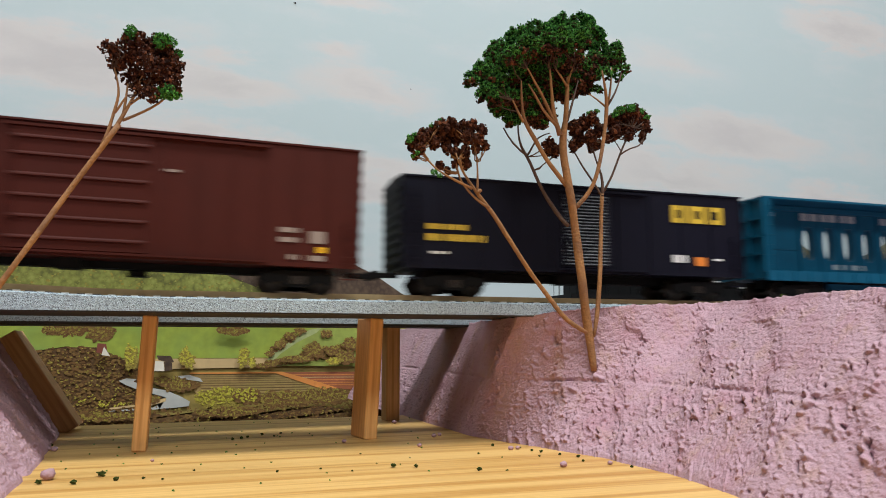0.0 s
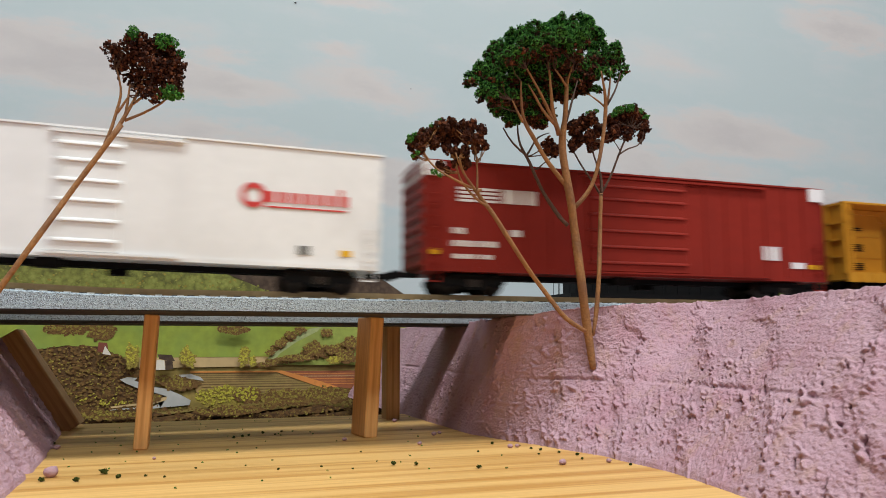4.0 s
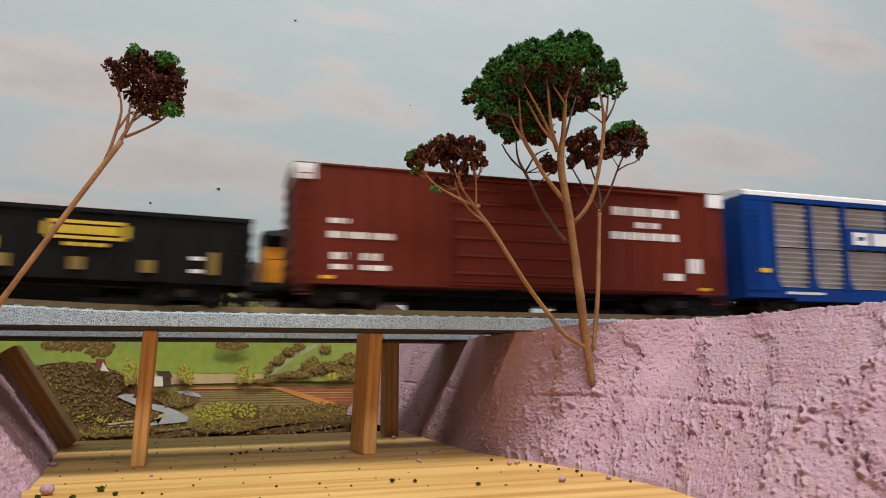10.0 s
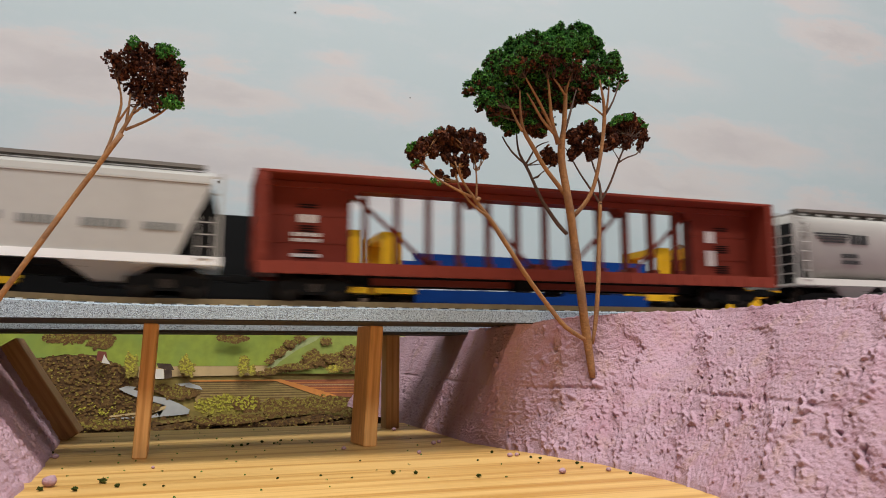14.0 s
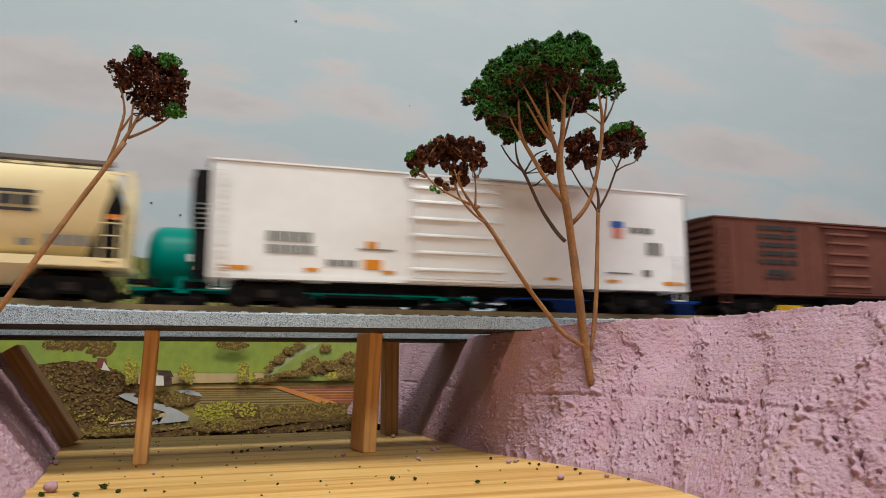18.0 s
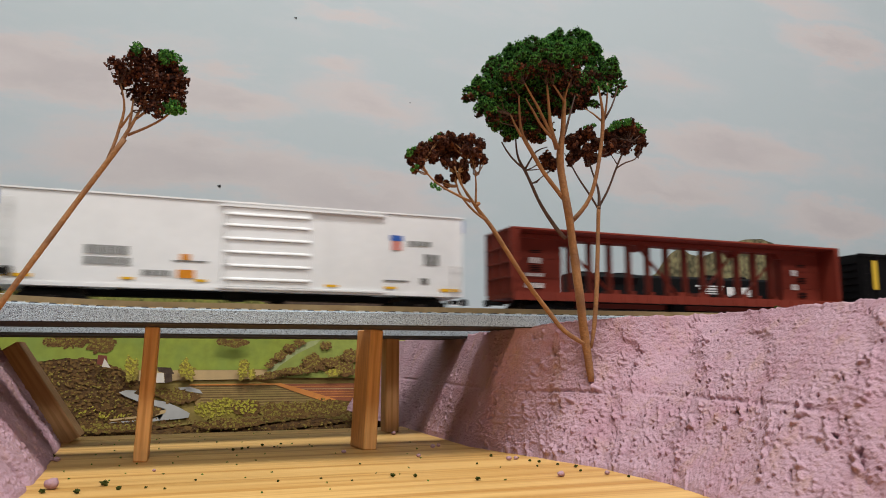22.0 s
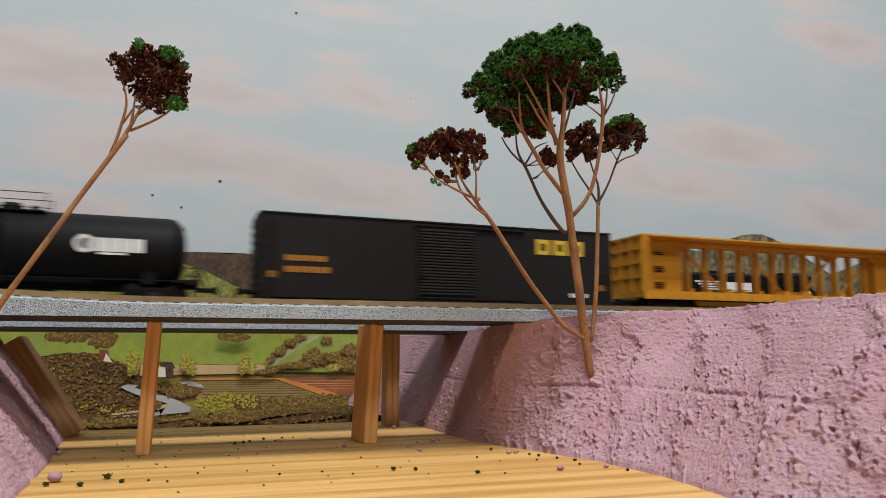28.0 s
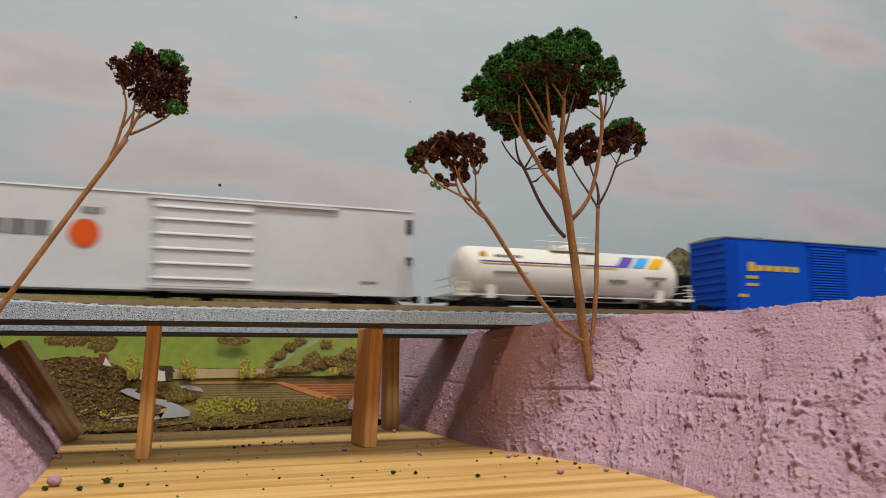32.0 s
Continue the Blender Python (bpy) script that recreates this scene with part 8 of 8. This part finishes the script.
c2 = rear(tank_car("tank_car", "ivory tank car with violet, blue and yellow stripes", 0.166, 42.2, IVORY, IVORY, 0.0164), -5.4137, -5.2477)
for ink, u in ((VIOLET_INK, 0.655), (SKY_INK, 0.725), (SIGNAL_YELLOW, 0.795)):
    bm = prism([((u - 0.5) * 0.166, 0.0316), ((u + 0.055 - 0.5) * 0.166, 0.0316), ((u + 0.105 - 0.5) * 0.166, 0.0388), ((u + 0.05 - 0.5) * 0.166, 0.0388)], -0.0168, -0.0155, "y")
    bmesh.ops.subdivide_edges(bm, edges=bm.edges[:], cuts=3, use_grid_fill=True)
    for v in bm.verts:
        d = max(0.0, v.co.z - 0.0258)
        v.co.y = -math.sqrt(max(1e-8, 0.0167 ** 2 - d * d)) + (0.0004 if v.co.y > -0.0162 else 0)
    part("stripe", bm, ink, c2)
mark(c2, 0.166, VIOLET_INK, [(0.10, 0.66, 31.5, 32.1)], -0.0157)
mark(c2, 0.166, SIGNAL_YELLOW, [(0.10, 0.66, 30.3, 30.7)], -0.0162)
disc(c2, 0.166, SIGNAL_YELLOW, 0.115, 35.4, 2.4, -0.0140)
mark(c2, 0.166, GREY_INK, word(0.15, 0.28, 24.6, 26.0, 8) + word(0.78, 0.88, 24.6, 26, 6) + [(0.82, 0.845, 20.5, 23.4)] + word(0.62, 0.70, 21.4, 23.6, 5), -0.0170)
mark(c2, 0.166, GREY_INK, word(0.16, 0.27, 34.6, 36.0, 6), -0.0142)
c = rear(boxcar("refrigerator_car", "grey white refrigerator car with orange disc", 0.2436, 58.4, GREYWHITE, ROOFWHITE, 10, (0.449, 0.648), ribs=0, end_mat=None), -5.6823, -5.4387)
disc(c, 0.2436, paint("orange_disc_ink", (0.70, 0.10, 0.015), 0.6), 0.328, 35.4, 6.8)
mark(c, 0.2436, GREY_INK, word(0.05, 0.273, 33.6, 40.4, 6, 0.14) + word(0.32, 0.36, 45, 48, 3) + word(0.50, 0.60, 21, 24, 4) + word(0.88, 0.92, 16, 17, 3))
mark(c, 0.2436, BLACKP, [(0.985, 0.999, 44, 52), (0.985, 0.999, 26, 31)])

# the parked locomotive
ns = locomotive("locomotive", "black parked hood diesel locomotive with white stripes", 0.268, 47.5, BLACKP, BLACKP, front=1)
ns.matrix_basis = pose(0.407, 0.5385, RAIL_TOP)
mark(ns, 0.268, WHITE_INK, [(0.46 + 0.012 * i, 0.57 - 0.006 * i, 36.2 - 2.2 * i, 37.4 - 2.2 * i) for i in range(4)] + [(0.58, 0.625, 28.6, 36.6), (0.635, 0.68, 28.6, 36.6)] + word(0.60, 0.68, 25.4, 26.8, 6), -0.0114)
mark(ns, 0.268, WHITE_INK, word(0.86, 0.90, 27, 30, 3), -HW + 0.0006)

# ---- birds printed on the sky ----
for i, (x, z, r) in enumerate(((0.0066, 0.181, 0.0013), (-0.0449, 0.166, 0.0010), (-0.0225, 0.1573, 0.0009), (-0.0209, 0.139, 0.001), (-0.1209, 0.138, 0.0009), (0.0648, 0.3365, 0.0011), (0.1695, 0.27, 0.0006))):
    bm = bmesh.new()
    bm.faces.new([bm.verts.new((dx * r, -0.0004, dz * r)) for dx, dz in ((-1.3, 0.7), (-0.2, 0.35), (0.9, 1.0), (0.25, -0.2), (1.0, -0.9), (-0.3, -0.5))])
    bmesh.ops.triangulate(bm, faces=bm.faces[:])
    ob = mesh_ob("printed_bird", bm, CHARCOAL)
    ob.location = (x, 0.622, z)
    ob.parent = poster
    ob.matrix_parent_inverse = Matrix.Translation((0, -0.62, 0))


# ---- ties, pieces of the tracks ----


def tie_mesh():
    bm = boxes((-0.00135, 0.00135, -0.0176, 0.0176, DECK_TOP - 0.0002, 0.0616), bevel=0.0002)
    me = bpy.data.meshes.new("tie")
    bm.to_mesh(me)
    bm.free()
    me.materials.append(TIE)
    return me


pieces("tie_plate", [(x, x + 0.0024, 0.3205 - 0.0192, 0.3205 - 0.0182, DECK_TOP - 0.0001 + rise(front_line, x), 0.0615 + rise(front_line, x)) for x in (-0.20 + 0.0079 * i for i in range(70))], NICKEL, front_deck, "bright metal plate below the rail")
TIE_MESH = tie_mesh()
for parent, line, lo, hi in ((front_deck, front_line, -0.22, 0.52), (rear_deck, rear_line, -0.22, 0.30)):
    n = int((hi - lo) / 0.0058)
    for i in range(n):
        ob = new("tie", TIE_MESH)
        ob.parent = parent
        ob.matrix_basis = on_line(line, lo + 0.0058 * i)
    v, f = [], []
    for s in list(np.arange(-LONG + 0.01, lo - 0.003, 0.0116)) + list(np.arange(hi + 0.003, LONG - 0.01, 0.0116)):
        m = on_line(line, float(s))
        k = len(v)
        v += [tuple(m @ Vector(p)) for p in ((-0.00135, -0.0152, 0.0606), (0.00135, -0.0152, 0.0606), (0.00135, 0.0152, 0.0606), (-0.00135, 0.0152, 0.0606), (-0.00135, -0.0152, 0.0616), (0.00135, -0.0152, 0.0616), (0.00135, 0.0152, 0.0616), (-0.00135, 0.0152, 0.0616))]
        f += [tuple(k + j for j in q) for q in ((4, 5, 6, 7), (0, 1, 5, 4), (1, 2, 6, 5), (2, 3, 7, 6), (3, 0, 4, 7))]
    tagged(raw("far_ties", v, f, TIE, parent), kind="stuff")


# ---- what moves: both trains at their steady speeds ----


# small unevenness of the running: seconds and millimetres off the steady run
FRONT_DRIFT = [(0, -3.0), (1, -1.5), (2, 0.5), (3, 6.6), (4, 3.0), (5.5, -3.5), (6, -4.0), (7, -2.0), (8, -1.0), (9, 1.2), (10, 3.2), (11, 0.0), (12, -2.0), (13, -1.0), (14, 1.1), (15.5, 4.5), (17, 7.0), (18, 3.5), (19, -2.4), (20, 0.8), (21, 2.0), (22, -9.0), (23, -10.0), (32, -10.0)]
REAR_DRIFT = [(0, 0.0), (20, 0.0), (21, -1.0), (22, 0.8), (23, 1.0), (24, -3.0), (25, 0.5), (26.5, 0.0), (28, -2.5), (29, 2.0), (30, 0.0), (31, -1.8), (32, 1.0)]


def fine_rows(table):
    """The table at every half second, eased from entry to entry."""
    out = []
    for i in range(65):
        t = i * 0.5
        k = max(j for j in range(len(table) - 1) if table[j][0] <= t)
        (ta, a), (tb, b) = table[k], table[k + 1]
        out.append((t, a + (b - a) * (t - ta) / (tb - ta)))
    return out


def motions():
    for car, s in FRONT:
        walk(car, [(t, on_line(front_line, s + V_FRONT * t + 0.001 * d, RAIL_TOP, 0.07)) for t, d in fine_rows(FRONT_DRIFT)])
    for car, s in REAR:
        rows = [(t, 0.0) for t in range(0, 20)] + REAR_DRIFT[1:]
        walk(car, [(t, on_line(rear_line, s + V_REAR * t + 0.001 * d, RAIL_TOP, 0.07)) for t, d in rows])


motions()
